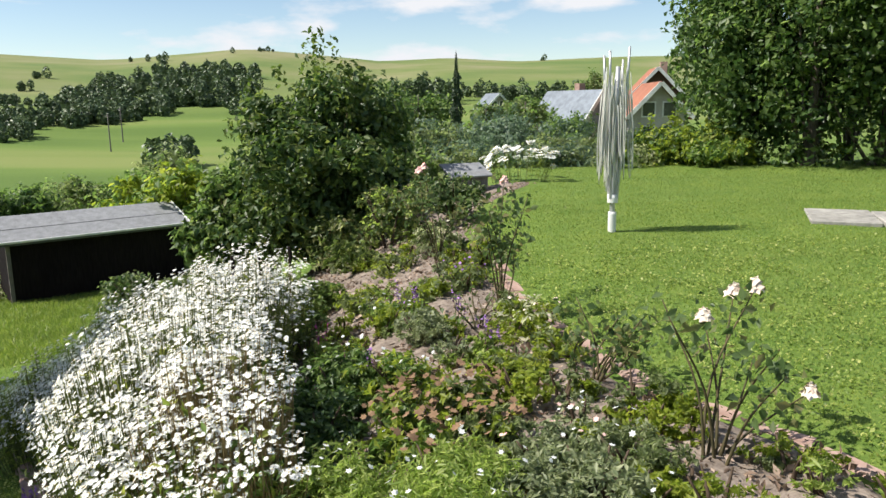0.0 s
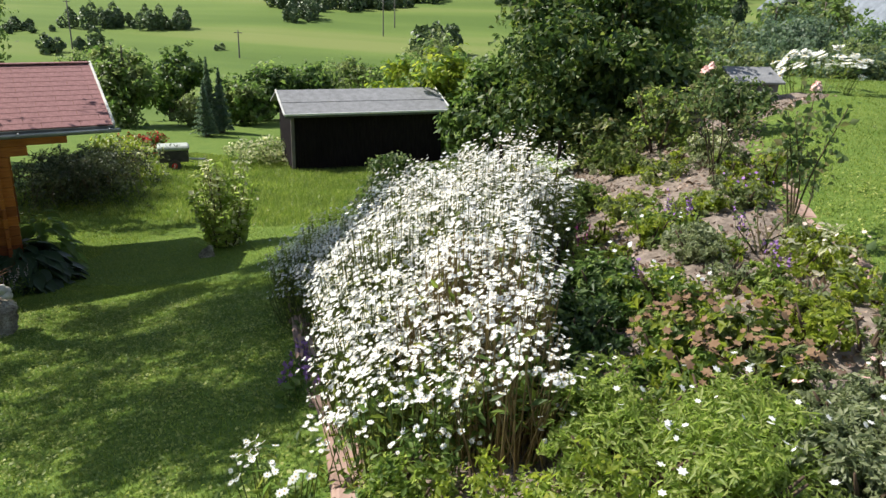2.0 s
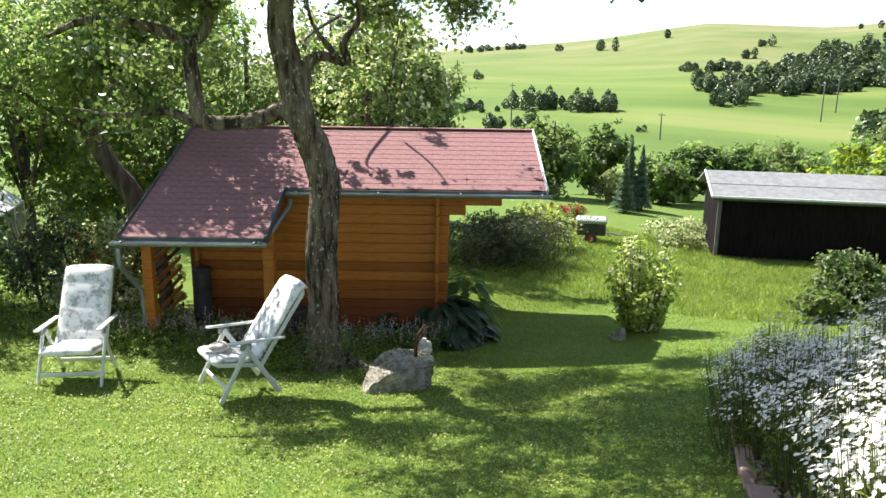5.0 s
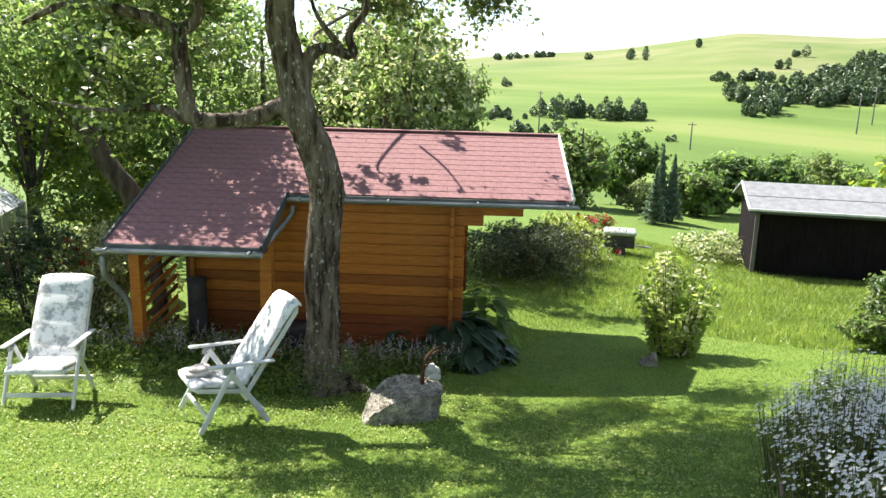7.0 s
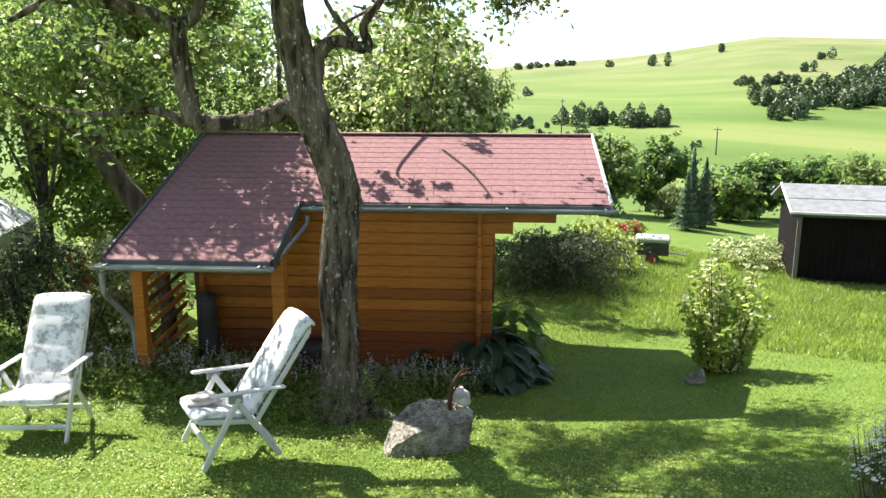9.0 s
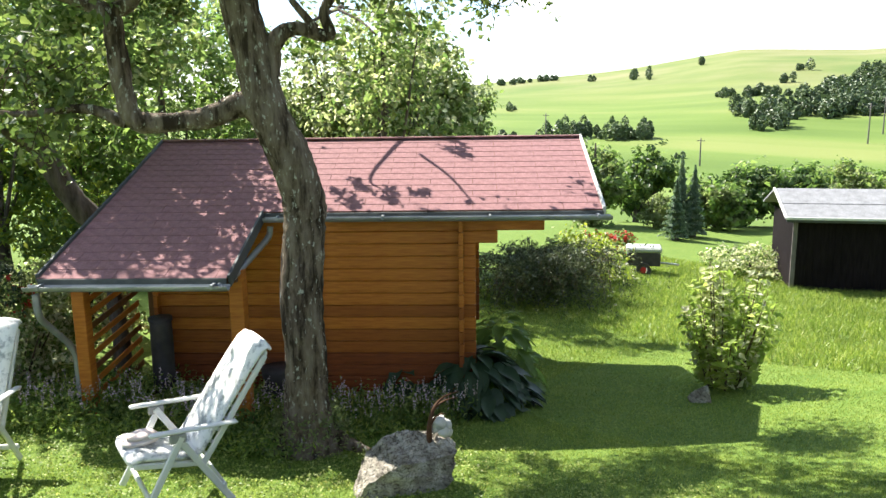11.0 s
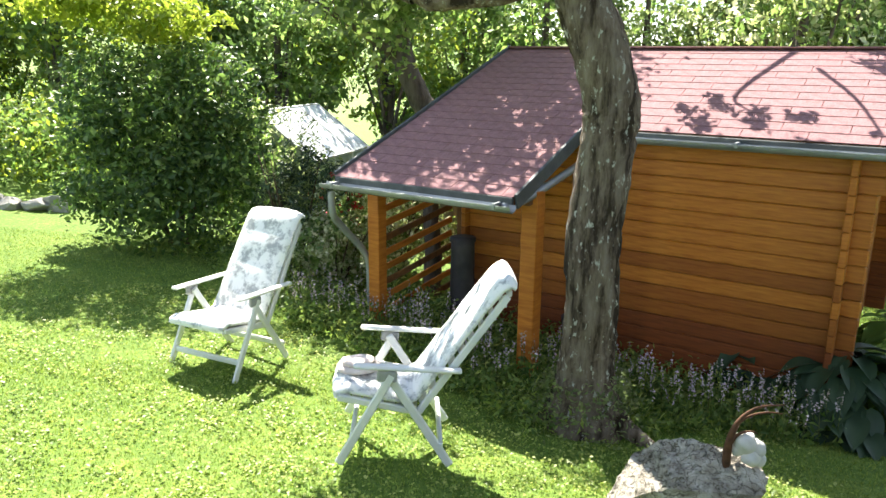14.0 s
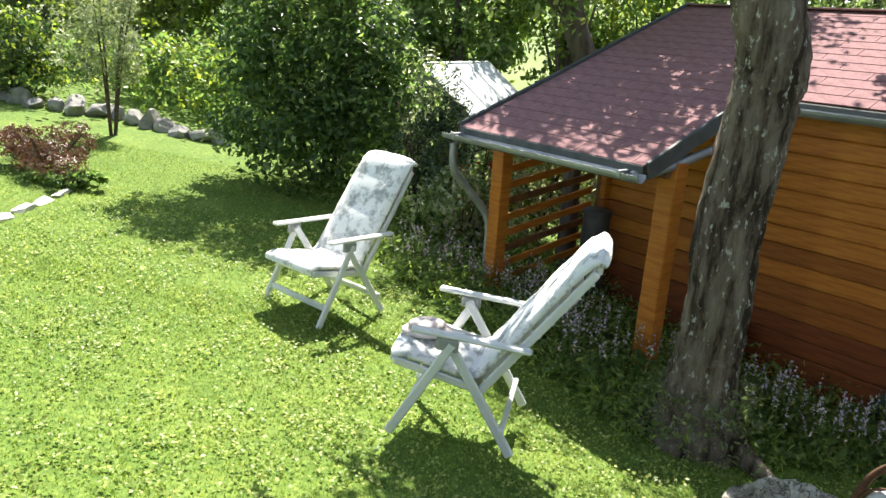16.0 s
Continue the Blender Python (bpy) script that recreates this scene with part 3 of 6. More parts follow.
    for x, y, w, top in ((0.22, 0.3, 0.13, ZL - 0.06), (1.80, 0.42, 0.15, ZL + 0.0)):
        bm = bmesh.new()
        add_box(bm, (x - w / 2, y - w / 2, -0.15), (x + w / 2, y + w / 2, top), 0.008)
        part("post", bm, M_LOG, base, "square honey-stained post")
    bm = bmesh.new()
    add_box(bm, (0.40, W0 - 0.09, -0.12), (0.49, W0 + 0.03, ZE - 0.08), 0.008)
    part("post", bm, M_LOGDARK, base)
    bm = bmesh.new()
    beam(bm, (0.05, 0.3, ZL - 0.06), (XC, 0.3, ZL - 0.06), 0.07, 0.10)
    part("purlin", bm, M_LOGDARK, base)
    # slatted side of the porch
    lat = thing("lattice", (0, 0, 0), "slanting honey-stained slats at the porch's end", "")
    lat.parent = base
    for i in range(9):
        bm = bmesh.new()
        z = 0.12 + i * 0.15
        beam(bm, (0.12, 0.42, z), (0.16, 1.7, z + 0.16), 0.02, 0.07)
        part("slat", bm, M_LOG if i % 3 else M_LOGDARK, lat)
    return base


hut()


def hut_at(x, y, z):
    a = radians(46.1)
    return (-10.57 + math.cos(a) * x - math.sin(a) * y, 5.2 + math.sin(a) * x + math.cos(a) * y, -3.25 + z)


def drum():
    p = hut_at(0.62, 1.2, 0.0)
    b = thing("rain_barrel", (p[0], p[1], -3.3), "dark grey tall drum leaning by the hut wall", "barrel")
    tubes("body", [[(0, 0, 0, .12), (0.01, 0, .4, .125), (0.02, 0, .8, .125), (0.02, 0, 1.02, .12)]], M_DARKMETAL, b, 14, 3, 0)
    tubes("rim", [[(0.02, 0, 1.0, .135), (0.02, 0, 1.04, .135)]], M_DARKMETAL, b, 14, 2, 0)


drum()


def shed():
    ang = math.degrees(math.atan2(24.05 - 21.0, -5.98 + 10.3))
    base = thing("shed", (-10.3, 21.0, -4.5), "low black-stained wooden shed with a grey felt roof", "shed", rz=ang)
    L = 5.28
    bm = bmesh.new()
    add_box(bm, (0.25, 0.25, -0.3), (L - 0.25, 2.6, 1.78))
    wall = part("wall", bm, M_BLACKWOOD, base, "wall of black boards")
    rng = random.Random(2)
    x = 0.25
    while x < L - 0.3:
        bm = bmesh.new()
        add_box(bm, (x, 0.226 + rng.uniform(0, 0.006), -0.2), (min(x + 0.145, L - 0.25), 0.252, 1.8), 0.003)
        part("board", bm, M_BLACKWOOD, wall)
        x += 0.15
    y = 0.25
    while y < 2.5:
        bm = bmesh.new()
        add_box(bm, (0.226, y, -0.2), (0.252, y + 0.145, 1.85), 0.003)
        part("board", bm, M_BLACKWOOD, wall)
        y += 0.15
    bm = bmesh.new()
    beam(bm, (0, 0.0, 1.84), (L, 0.0, 1.84), 0.03, 0.10)
    part("eave_board", bm, M_FASCIA, base)
    V = [(0, 0, 1.88), (L, 0, 1.88), (L, 1.65, 2.42), (0, 1.65, 2.42), (L, 3.0, 1.95), (0, 3.0, 1.95)]
    V += [(x_, y_, z_ - 0.05) for x_, y_, z_ in V]
    F = [(0, 1, 2, 3), (3, 2, 4, 5), (9, 8, 7, 6), (11, 10, 8, 9), (0, 6, 7, 1), (1, 7, 8, 2), (2, 8, 10, 4), (4, 10, 11, 5), (5, 11, 9, 3), (3, 9, 6, 0)]
    roof = mesh_obj("roof", V, F, M_FELT, base, "grey roofing felt")
    for a, b in (((0, 0, 1.88), (0, 1.65, 2.42)), ((L, 0, 1.88), (L, 1.65, 2.42)), ((0, -0.03, 1.885), (L, -0.03, 1.885))):
        bm = bmesh.new()
        beam(bm, a, b, 0.05, 0.06)
        part("trim_strip", bm, M_WHITEWOOD, roof, "pale weathered edging")
    bm = bmesh.new()
    beam(bm, (0, 0.8, 2.145), (L, 0.8, 2.145), 0.05, 0.012)
    part("felt_seam", bm, M_FELT, roof)
    bm = bmesh.new()
    add_box(bm, (0.2, 0.18, -0.2), (0.3, 0.24, 1.8), 0.004)
    part("corner_post", bm, M_GREYWOOD, base, "weathered grey corner post")


shed()


# ---- garden chairs ----
def cushion_material():
    m, n, l, b = material("grey_floral_cushion", 0.85, 0.2)
    a = noise_node(n, l, 9, 6, 0.7)
    c = ramp(n, l, a.outputs["Fac"], [(0.40, (0.34, 0.35, 0.34)), (0.47, (0.58, 0.58, 0.56)), (0.52, (0.78, 0.77, 0.74))])
    l.new(c, b.inputs["Base Color"])
    f = noise_node(n, l, 60, 3)
    bump(n, l, b, f.outputs["Fac"], 0.3, 0.005)
    return m


M_CUSHION = cushion_material()


def garden_chair():
    c = thing("garden_chair", (0, 0, 0), "white resin reclining chair with a grey floral cushion, on the lawn", "chair", "garden chairs")
    W = 0.325
    for s in (-1, 1):
        for nm, a, b in (("front_leg", (0.34, s * (W + .01), 0.0), (0.05, s * (W + .01), 0.60)), ("rear_leg", (-0.34, s * (W - .03), 0.0), (0.09, s * (W - .03), 0.60))):
            bm = bmesh.new()
            beam(bm, a, b, 0.028, 0.052, 0.008)
            part(nm, bm, M_PLASTIC, c)
        bm = bmesh.new()
        beam(bm, (0.02, s * (W + .005), 0.585), (0.14, s * (W + .005), 0.585), 0.034, 0.07, 0.01)
        part("bracket", bm, M_BRACKET, c, "grey pivot bracket")
        bm = bmesh.new()
        add_box(bm, (-0.36, s * W - 0.03, 0.625), (0.28, s * W + 0.03, 0.65), 0.01)
        for v in bm.verts:
            v.co.z += 0.02 * math.cos(v.co.x * 4)
            if v.co.x > 0.24:
                v.co.z -= 0.01
        part("armrest", bm, M_PLASTIC, c)
        bm = bmesh.new()
        beam(bm, (0.37, s * 0.27, 0.405), (-0.14, s * 0.27, 0.335), 0.03, 0.045, 0.008)
        part("seat_rail", bm, M_PLASTIC, c)
        bm = bmesh.new()
        beam(bm, (-0.12, s * 0.27, 0.33), (-0.60, s * 0.25, 1.10), 0.03, 0.045, 0.008)
        part("back_rail", bm, M_PLASTIC, c)
    for a, b in (((0.27, -W, 0.14), (0.27, W, 0.14)), ((-0.27, -W, 0.14), (-0.27, W, 0.14)), ((-0.61, -0.24, 1.11), (-0.61, 0.24, 1.11))):
        bm = bmesh.new()
        beam(bm, a, b, 0.03, 0.045, 0.008)
        part("crossbar", bm, M_PLASTIC, c)
    for i in range(7):
        bm = bmesh.new()
        t = (i + .5) / 7
        x, z = 0.36 - 0.48 * t, 0.41 - 0.07 * t
        add_box(bm, (x - 0.03, -0.265, z - 0.008), (x + 0.03, 0.265, z + 0.008), 0.004)
        part("seat_slat", bm, M_PLASTIC, c)
    for i in range(9):
        bm = bmesh.new()
        t = (i + .5) / 9
        beam(bm, (-0.12 - 0.48 * t, -0.255, 0.34 + 0.75 * t), (-0.12 - 0.48 * t, 0.255, 0.34 + 0.75 * t), 0.012, 0.06, 0.003, (0.79, 0, 0.61))
        part("back_slat", bm, M_PLASTIC, c)
    # one long quilted cushion over seat and back
    V, F = [], []
    prof = [(0.39, 0.40), (0.385, 0.435), (0.32, 0.455), (0.20, 0.44), (0.05, 0.415), (-0.06, 0.405), (-0.10, 0.43), (-0.17, 0.54), (-0.27, 0.70), (-0.37, 0.86), (-0.47, 1.02), (-0.56, 1.145), (-0.61, 1.18), (-0.645, 1.155)]
    ny = 9
    P = np.array(prof)
    dense = []
    for i in range(len(P) - 1):
        for t in np.linspace(0, 1, 4, endpoint=False):
            dense.append(P[i] * (1 - t) + P[i + 1] * t)
    dense.append(P[-1])
    for k, (x, z) in enumerate(dense):
        d = dense[min(k + 1, len(dense) - 1)] - dense[max(k - 1, 0)]
        d /= np.linalg.norm(d)
        nx, nz = d[1], -d[0]
        for side in (0, 1):
            for j in range(ny):
                y = -0.27 + 0.54 * j / (ny - 1)
                e = 1 - abs(2 * j / (ny - 1) - 1) ** 4
                puff = (0.012 * abs(math.sin(k * 0.55)) + 0.018) * e
                h = puff if side == 0 else -0.022
                V.append((x + (nx if z < 2 else 0) * h, y, z + nz * h))
    n2 = 2 * ny
    for k in range(len(dense) - 1):
        for j in range(ny - 1):
            F.append((k * n2 + j, k * n2 + j + 1, (k + 1) * n2 + j + 1, (k + 1) * n2 + j))
            F.append((k * n2 + ny + j, (k + 1) * n2 + ny + j, (k + 1) * n2 + ny + j + 1, k * n2 + ny + j + 1))
        F.append((k * n2, (k + 1) * n2, (k + 1) * n2 + ny, k * n2 + ny))
        F.append((k * n2 + ny - 1, k * n2 + n2 - 1, (k + 1) * n2 + n2 - 1, (k + 1) * n2 + ny - 1))
    for k in (0, len(dense) - 1):
        F.append(tuple(k * n2 + j for j in range(ny)) + tuple(k * n2 + ny + j for j in range(ny - 1, -1, -1)))
    mesh_obj("cushion", V, F, M_CUSHION, c, "grey and white floral cushion", True)
    return c


chair = garden_chair()
CH1, CH2 = pose(-9.62, 4.26, -2.91, 0, -3, -37), pose(-8.08, 5.43, -2.88, 0, -4, -98)
chair.matrix_world = CH1
ch2 = copy_thing(chair, CH2)


def towel():
    p = CH2 @ Vector((0.26, 0.0, 0.475))
    t = thing("folded_towel", p, "small folded pinkish towel on the garden chair's cushion", "towel", rz=-80)
    for i in range(2):
        bm = bmesh.new()
        bmesh.ops.create_uvsphere(bm, u_segments=14, v_segments=8, radius=1)
        for v in bm.verts:
            v.co = Vector((v.co.x * (0.15 - 0.04 * i), v.co.y * (0.12 - 0.03 * i), max(v.co.z, -0.6) * 0.03 + 0.02 + 0.035 * i))
        part("fold", bm, M_TOWEL, t, smooth=True)
    tubes("band", [[(0.07 * math.cos(a), 0.06 * math.sin(a), 0.062, 0.008) for a in np.linspace(0, 6.0, 9)]], M_DARKMETAL, t, 6, 3, 0, "dark ring")


towel()


# ---- rocks ----
def rock(name, x, y, z, sx, sy, sz, rz, label, seed, mat=None, cut=None, group=""):
    t = thing(name, (x, y, z), label, "rock", group, rz)
    bm = bmesh.new()
    bmesh.ops.create_icosphere(bm, subdivisions=4, radius=1)
    rg = random.Random(seed)
    planes = [(Vector((rg.gauss(0, 1), rg.gauss(0, 1), rg.gauss(0, 1))).normalized(), rg.uniform(0.55, 0.8)) for _ in range(11)]
    if cut:
        planes += cut
    for v in bm.verts:
        for nrm, dd in planes:
            k = v.co.dot(nrm)
            if k > dd:
                v.co -= nrm * (k - dd)
        q = v.co * 2.2 + Vector((seed, 0, 0))
        v.co *= 1 + 0.07 * noise.noise(q) + 0.03 * noise.noise(q * 4)
        v.co = Vector((v.co.x * sx, v.co.y * sy, (v.co.z + 0.55) * sz))
    part("stone", bm, mat or M_ROCK, t)
    return t




def boulder():
    t = thing("boulder", (-7.27, 6.98, -3.19), "grey lichen-spotted boulder with a slanting flat top on the lawn", "rock", rz=62)
    bm = bmesh.new()
    for x, y, z in ((-.47, -.15, -.1), (-.46, -.16, .03), (-.28, -.21, .29), (-.05, -.23, .41), (.45, -.13, .41), (.41, -.16, .2), (.16, -.22, -.1), (-.40, .2, -.1),
                    (-.24, .15, .42), (.07, .09, .57), (.28, .06, .54), (.42, .13, .47), (.49, .0, .42), (.38, .2, .2), (.2, .26, -.1)):
        bm.verts.new((x, y, z))
    bmesh.ops.convex_hull(bm, input=bm.verts)
    bmesh.ops.triangulate(bm, faces=bm.faces)
    for _ in range(4):
        bmesh.ops.subdivide_edges(bm, edges=bm.edges, cuts=1, use_grid_fill=True)
    for v in bm.verts:
        q = v.co * 5
        n = v.co.normalized()
        f = noise.noise(q) * 0.016 + noise.noise(q * 3) * 0.014 + abs(noise.noise(q * 7)) * 0.014
        lay = 0.007 * math.sin((v.co.z + 0.3 * v.co.x) * 46)
        step = round((v.co.z + 0.25 * v.co.x) * 9 + noise.noise(v.co * 3) * 1.2)
        v.co += n * (f * 1.3 + (lay if v.co.z < 0.5 else 0) + 0.016 * noise.noise(Vector((step * 7.3, v.co.x * 2.5, v.co.y * 2.5))))
    part("stone", bm, M_ROCK, t)


boulder()
rock("round_stone", -7.02, 11.42, -3.52, 0.16, 0.13, 0.16, 10, "small grey stone under the young shrub", 9)


def sculpture():
    t = thing("iron_flower", (-7.14, 7.21, -2.74), "rusty iron hook with a pale stone lump on the boulder", "garden ornament", rz=75)
    tubes("stem", [[(0, 0, -0.08, .026), (-.005, 0, .08, .024), (0, 0, .2, .021), (.03, 0, .3, .016), (.09, .01, .37, .011), (.17, .01, .41, .008), (.29, .02, .42, .003)]], M_RUST, t, 8, 6)
    tubes("blade", [[(.0, 0, .22, .012), (.05, .02, .30, .010), (.12, .03, .345, .008), (.21, .04, .36, .006), (.29, .05, .35, .003)]], M_RUST, t, 6, 5)
    tubes("blade", [[(.0, -.01, .18, .012), (.04, -.02, .25, .009), (.10, -.03, .275, .006), (.14, -.03, .26, .003)]], M_RUST, t, 6, 5)
    for i, (dx, dy, dz, r) in enumerate(((0.09, 0, 0.19, 0.062), (0.15, 0.01, 0.15, 0.055), (0.12, -0.02, 0.11, 0.05), (0.06, 0.02, 0.14, 0.045), (0.17, 0, 0.09, 0.042))):
        bm = bmesh.new()
        bmesh.ops.create_icosphere(bm, subdivisions=3, radius=r)
        for v in bm.verts:
            v.co *= 1 + 0.22 * noise.noise(v.co * 26 + Vector((i, 0, 0)))
            v.co += Vector((dx, dy, dz))
        part("lump", bm, M_PALESTONE, t, "pale crystalline stone lump", smooth=True)


sculpture()


# ---- trees and bushes ----
def bush(name, x, y, r, h, mat, n, size, label, cat="bush", seed=1, group="", z=None, ry=None, nl=10, mats=None, stems=6, low=0.0, aspect=0.55, lump=0.42, tips=0):
    rng = np.random.default_rng(seed)
    zz = land_z(x, y) if z is None else z
    base = thing(name, (x, y, zz), label, cat, group)
    L = lumps(rng, r, ry or r, h / 2 / 1.08, nl, lump, low)
    if not low and h > 1.2:
        L.append((0, 0, h * 0.22, r * .9, (ry or r) * .9, h * 0.24))
    P, d = blob_points(rng, L, n)
    P[:, 2] = np.where(P[:, 2] < 0.03, np.abs(P[:, 2]) * 0.6 + 0.03, P[:, 2])
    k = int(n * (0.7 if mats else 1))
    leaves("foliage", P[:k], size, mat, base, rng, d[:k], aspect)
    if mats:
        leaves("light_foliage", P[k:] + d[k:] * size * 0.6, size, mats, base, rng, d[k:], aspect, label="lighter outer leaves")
    if tips:
        lines = []
        for _ in range(tips):
            a, q = rng.uniform(0, 6.28), rng.uniform(0, 0.75)
            px, py = r * q * math.cos(a), (ry or r) * q * math.sin(a)
            z1 = low + h * math.sqrt(max(0.05, 1 - q * q)) * 0.95
            hh = rng.uniform(0.1, 0.3) * h
            for s in np.linspace(0, 1, 26):
                lines.append((px + rng.normal() * size * 0.5, py + rng.normal() * size * 0.5, z1 - 0.25 * hh + hh * s))
        leaves("shoot", np.array(lines), size * 0.9, mats or mat, base, rng, None, aspect)
    lines = []
    for i in range(stems):
        a = rng.uniform(0, 6.28)
        tx, ty = r * 0.6 * math.cos(a), (ry or r) * 0.6 * math.sin(a)
        lines.append([(tx * .1, ty * .1, -0.1, 0.012 + 0.012 * r), (tx * .45, ty * .45, low + h * 0.3, 0.009 + .008 * r), (tx, ty, low + h * 0.75, 0.004)])
    each("stem", lines, M_TWIG, base, 5, 3)
    return base


def tree(name, x, y, h, r, mat, n, size, label, seed=1, z=None, trunk=0.12, low=None, nl=14, mats=None, cat="tree", group="", lean=(0, 0), aspect=0.6, lump=0.36):
    rng = np.random.default_rng(seed)
    zz = land_z(x, y) if z is None else z
    base = thing(name, (x, y, zz), label, cat, group)
    low = h * 0.3 if low is None else low
    ch = (h - low) / 2
    L = np.array(lumps(rng, r, r, ch, nl, lump, low))
    L[:, 0] += lean[0]
    L[:, 1] += lean[1]
    P, d = blob_points(rng, L, n, 0.4)
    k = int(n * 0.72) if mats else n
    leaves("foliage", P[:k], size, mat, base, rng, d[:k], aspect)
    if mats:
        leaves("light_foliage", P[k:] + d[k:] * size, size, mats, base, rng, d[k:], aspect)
    tubes("trunk", [[(0, 0, -0.3, trunk * 1.5), (0.02, 0, h * .15, trunk), (lean[0] * .5, lean[1] * .5, h * .45, trunk * .8), (lean[0], lean[1], h * .85, trunk * .25)]], M_BARK, base, 9, 4)
    limbs = []
    for q in L[:9]:
        limbs.append([(lean[0] * .3, lean[1] * .3, low * .8, trunk * .45), (q[0] * .5, q[1] * .5, (low + q[2]) / 2, trunk * .28), (q[0], q[1], q[2], trunk * .08)])
    each("limb", limbs, M_BARK, base, 6, 3)
    return base


def conifer(name, x, y, h, r, label, seed=1, mat=None, n=9000, size=0.16, group=""):
    rng = np.random.default_rng(seed)
    base = thing(name, (x, y, land_z(x, y)), label, "tree", group)
    u = rng.random(n) ** 0.6
    zz = h * (1 - u) * 0.96 + 0.2
    tier = 0.75 + 0.25 * np.cos(zz / h * 60)
    a = rng.uniform(0, 6.283, n)
    lob = 0.85 + 0.15 * np.cos(a * 5 + zz)
    rr = r * u * tier * lob * (0.5 + 0.5 * rng.random(n) ** 0.5)
    P = np.stack([rr * np.cos(a), rr * np.sin(a), zz - rr * 0.15], 1)
    leaves("foliage", P, size, mat or M_CONIFER, base, rng, np.stack([np.cos(a), np.sin(a), a * 0], 1), 0.35)
    tubes("trunk", [[(0, 0, -.3, .16), (0, 0, h * .5, .09), (0, 0, h, .01)]], M_BARK, base, 7, 3)
    return base


# the leaning apple tree
def apple_tree():
    bx, by, bz = -8.62, 6.93, -3.12
    t = thing("apple_tree", (bx, by, bz), "old leaning apple tree, rough lichened bark, sparse crown", "tree")

    def rel(p, r):
        return (p[0] - bx, p[1] - by, p[2] - bz, r)
    trunk = tubes("trunk", [[(-.03, 0, -.25, .40), (0, 0, .0, .335), (0, 0, .2, .25), (0, 0, .45, .208), (.0, .02, .8, .19), (0, 0, 1.4, .195), (.02, .05, 2.05, .19), (.03, .06, 2.35, .19), (-0.0, -.05, 2.75, .185), (-.07, -.2, 3.15, .175), (-.14, -.28, 3.65, .165), (-.19, -.36, 4.2, .15), (-.1, -.3, 5.0, .12), (.1, -.1, 6.0, .06)]], M_BARKOLD, t, 26, 8, 0.07)
    roots = []
    for a, L in ((-1.7, .42), (.75, .62), (2.9, .40)):
        roots.append([(0, 0, .30, .10), (math.cos(a) * L * .5, math.sin(a) * L * .5, .04, .075), (math.cos(a) * L, math.sin(a) * L, -.10, .04)])
    each("root", roots, M_BARKOLD, t, 9, 5, 0.08)
    limbs = [
        [rel((-8.74, 6.68, 0.01), .12), rel((-8.81, 6.58, 0.10), .11), rel((-8.97, 6.33, -0.01), .095), rel((-9.13, 6.08, -0.05), .083), rel((-9.30, 5.81, -0.04), .09), rel((-9.35, 5.74, 0.20), .085), rel((-9.37, 5.71, 0.60), .085), rel((-9.39, 5.67, 0.85), .075), rel((-9.62, 5.32, 1.02), .06), rel((-9.94, 4.82, 1.07), .045), rel((-10.18, 4.45, 0.88), .02)],
        [rel((-9.40, 5.67, 0.83), .07), rel((-9.26, 5.87, 1.00), .06), rel((-9.25, 5.89, 1.50), .05), rel((-9.03, 6.24, 2.06), .03)],
        [rel((-8.69, 6.76, 0.34), .10), rel((-8.66, 6.81, 0.61), .08), rel((-8.56, 6.96, 0.73), .062), rel((-8.40, 7.21, 0.67), .052), rel((-8.42, 7.18, 0.89), .045), rel((-8.32, 7.34, 1.18), .035), rel((-8.35, 7.29, 1.58), .02)],
        [rel((-8.46, 7.11, 0.73), .04), rel((-8.61, 6.89, 1.08), .022), rel((-8.65, 6.82, 1.44), .015)],
        [rel((-8.81, 6.58, 1.43), .10), rel((-8.47, 7.09, 2.23), .07), rel((-7.97, 7.88, 2.72), .03)],
        [rel((-8.81, 6.58, 1.32), .10), rel((-9.08, 6.15, 2.27), .07), rel((-9.48, 5.54, 2.73), .03)],
        [rel((-9.35, 5.74, -0.05), .06), rel((-9.53, 5.46, 0.07), .04), rel((-9.81, 5.03, 0.03), .025), rel((-10.07, 4.62, 0.11), .012)],
    ]
    each("limb", limbs, M_BARKOLD, t, 12, 6, 0.09)
    rng = np.random.default_rng(21)
    # twigs with leaf clusters: crown lumps round the ends of the limbs
    lumps_ = [(-.3, .2, 6.2, 2.0, 1.5, 1.0), (.9, .9, 5.4, 1.6, 1.3, .9), (-1.2, -1.4, 4.7, .9, .8, .5), (1.9, 0.9, 6.2, 1.5, 1.4, .8), (-2.2, 1.6, 5.4, 1.6, 1.4, 1.0), (1.2, 2.4, 5.8, 1.6, 1.5, .9), (-.6, 2.9, 5.2, 1.5, 1.3, .9), (-1.2, -1.1, 3.3, .8, .9, .3), (2.6, 2.0, 6.2, 1.2, 1.2, .5)]
    # Extra lumps above the view, added for dappled shade on the lawn.
    lumps_ += [(3.4, -.6, 6.1, 1.3, 1.1, .6), (3.0, -2.4, 6.2, 1.1, 1.0, .5), (4.2, 1.6, 6.0, 1.2, 1.2, .6)]
    lumps_ += [(2.4, 0.2, 6.0, 1.4, 1.2, .7), (2.6, -1.4, 6.0, 1.1, 1.0, .6), (1.4, -1.4, 6.3, 1.1, .9, .6), (1.8, -2.7, 6.1, 1.1, .9, .6), (3.3, 1.0, 5.9, 1.1, 1.1, .5)]
    C, d = blob_points(rng, lumps_, 900, 0.15)
    # Unseen leaf grid added to shade the lawn, open sunward of chairs and boulder.
    shade = []
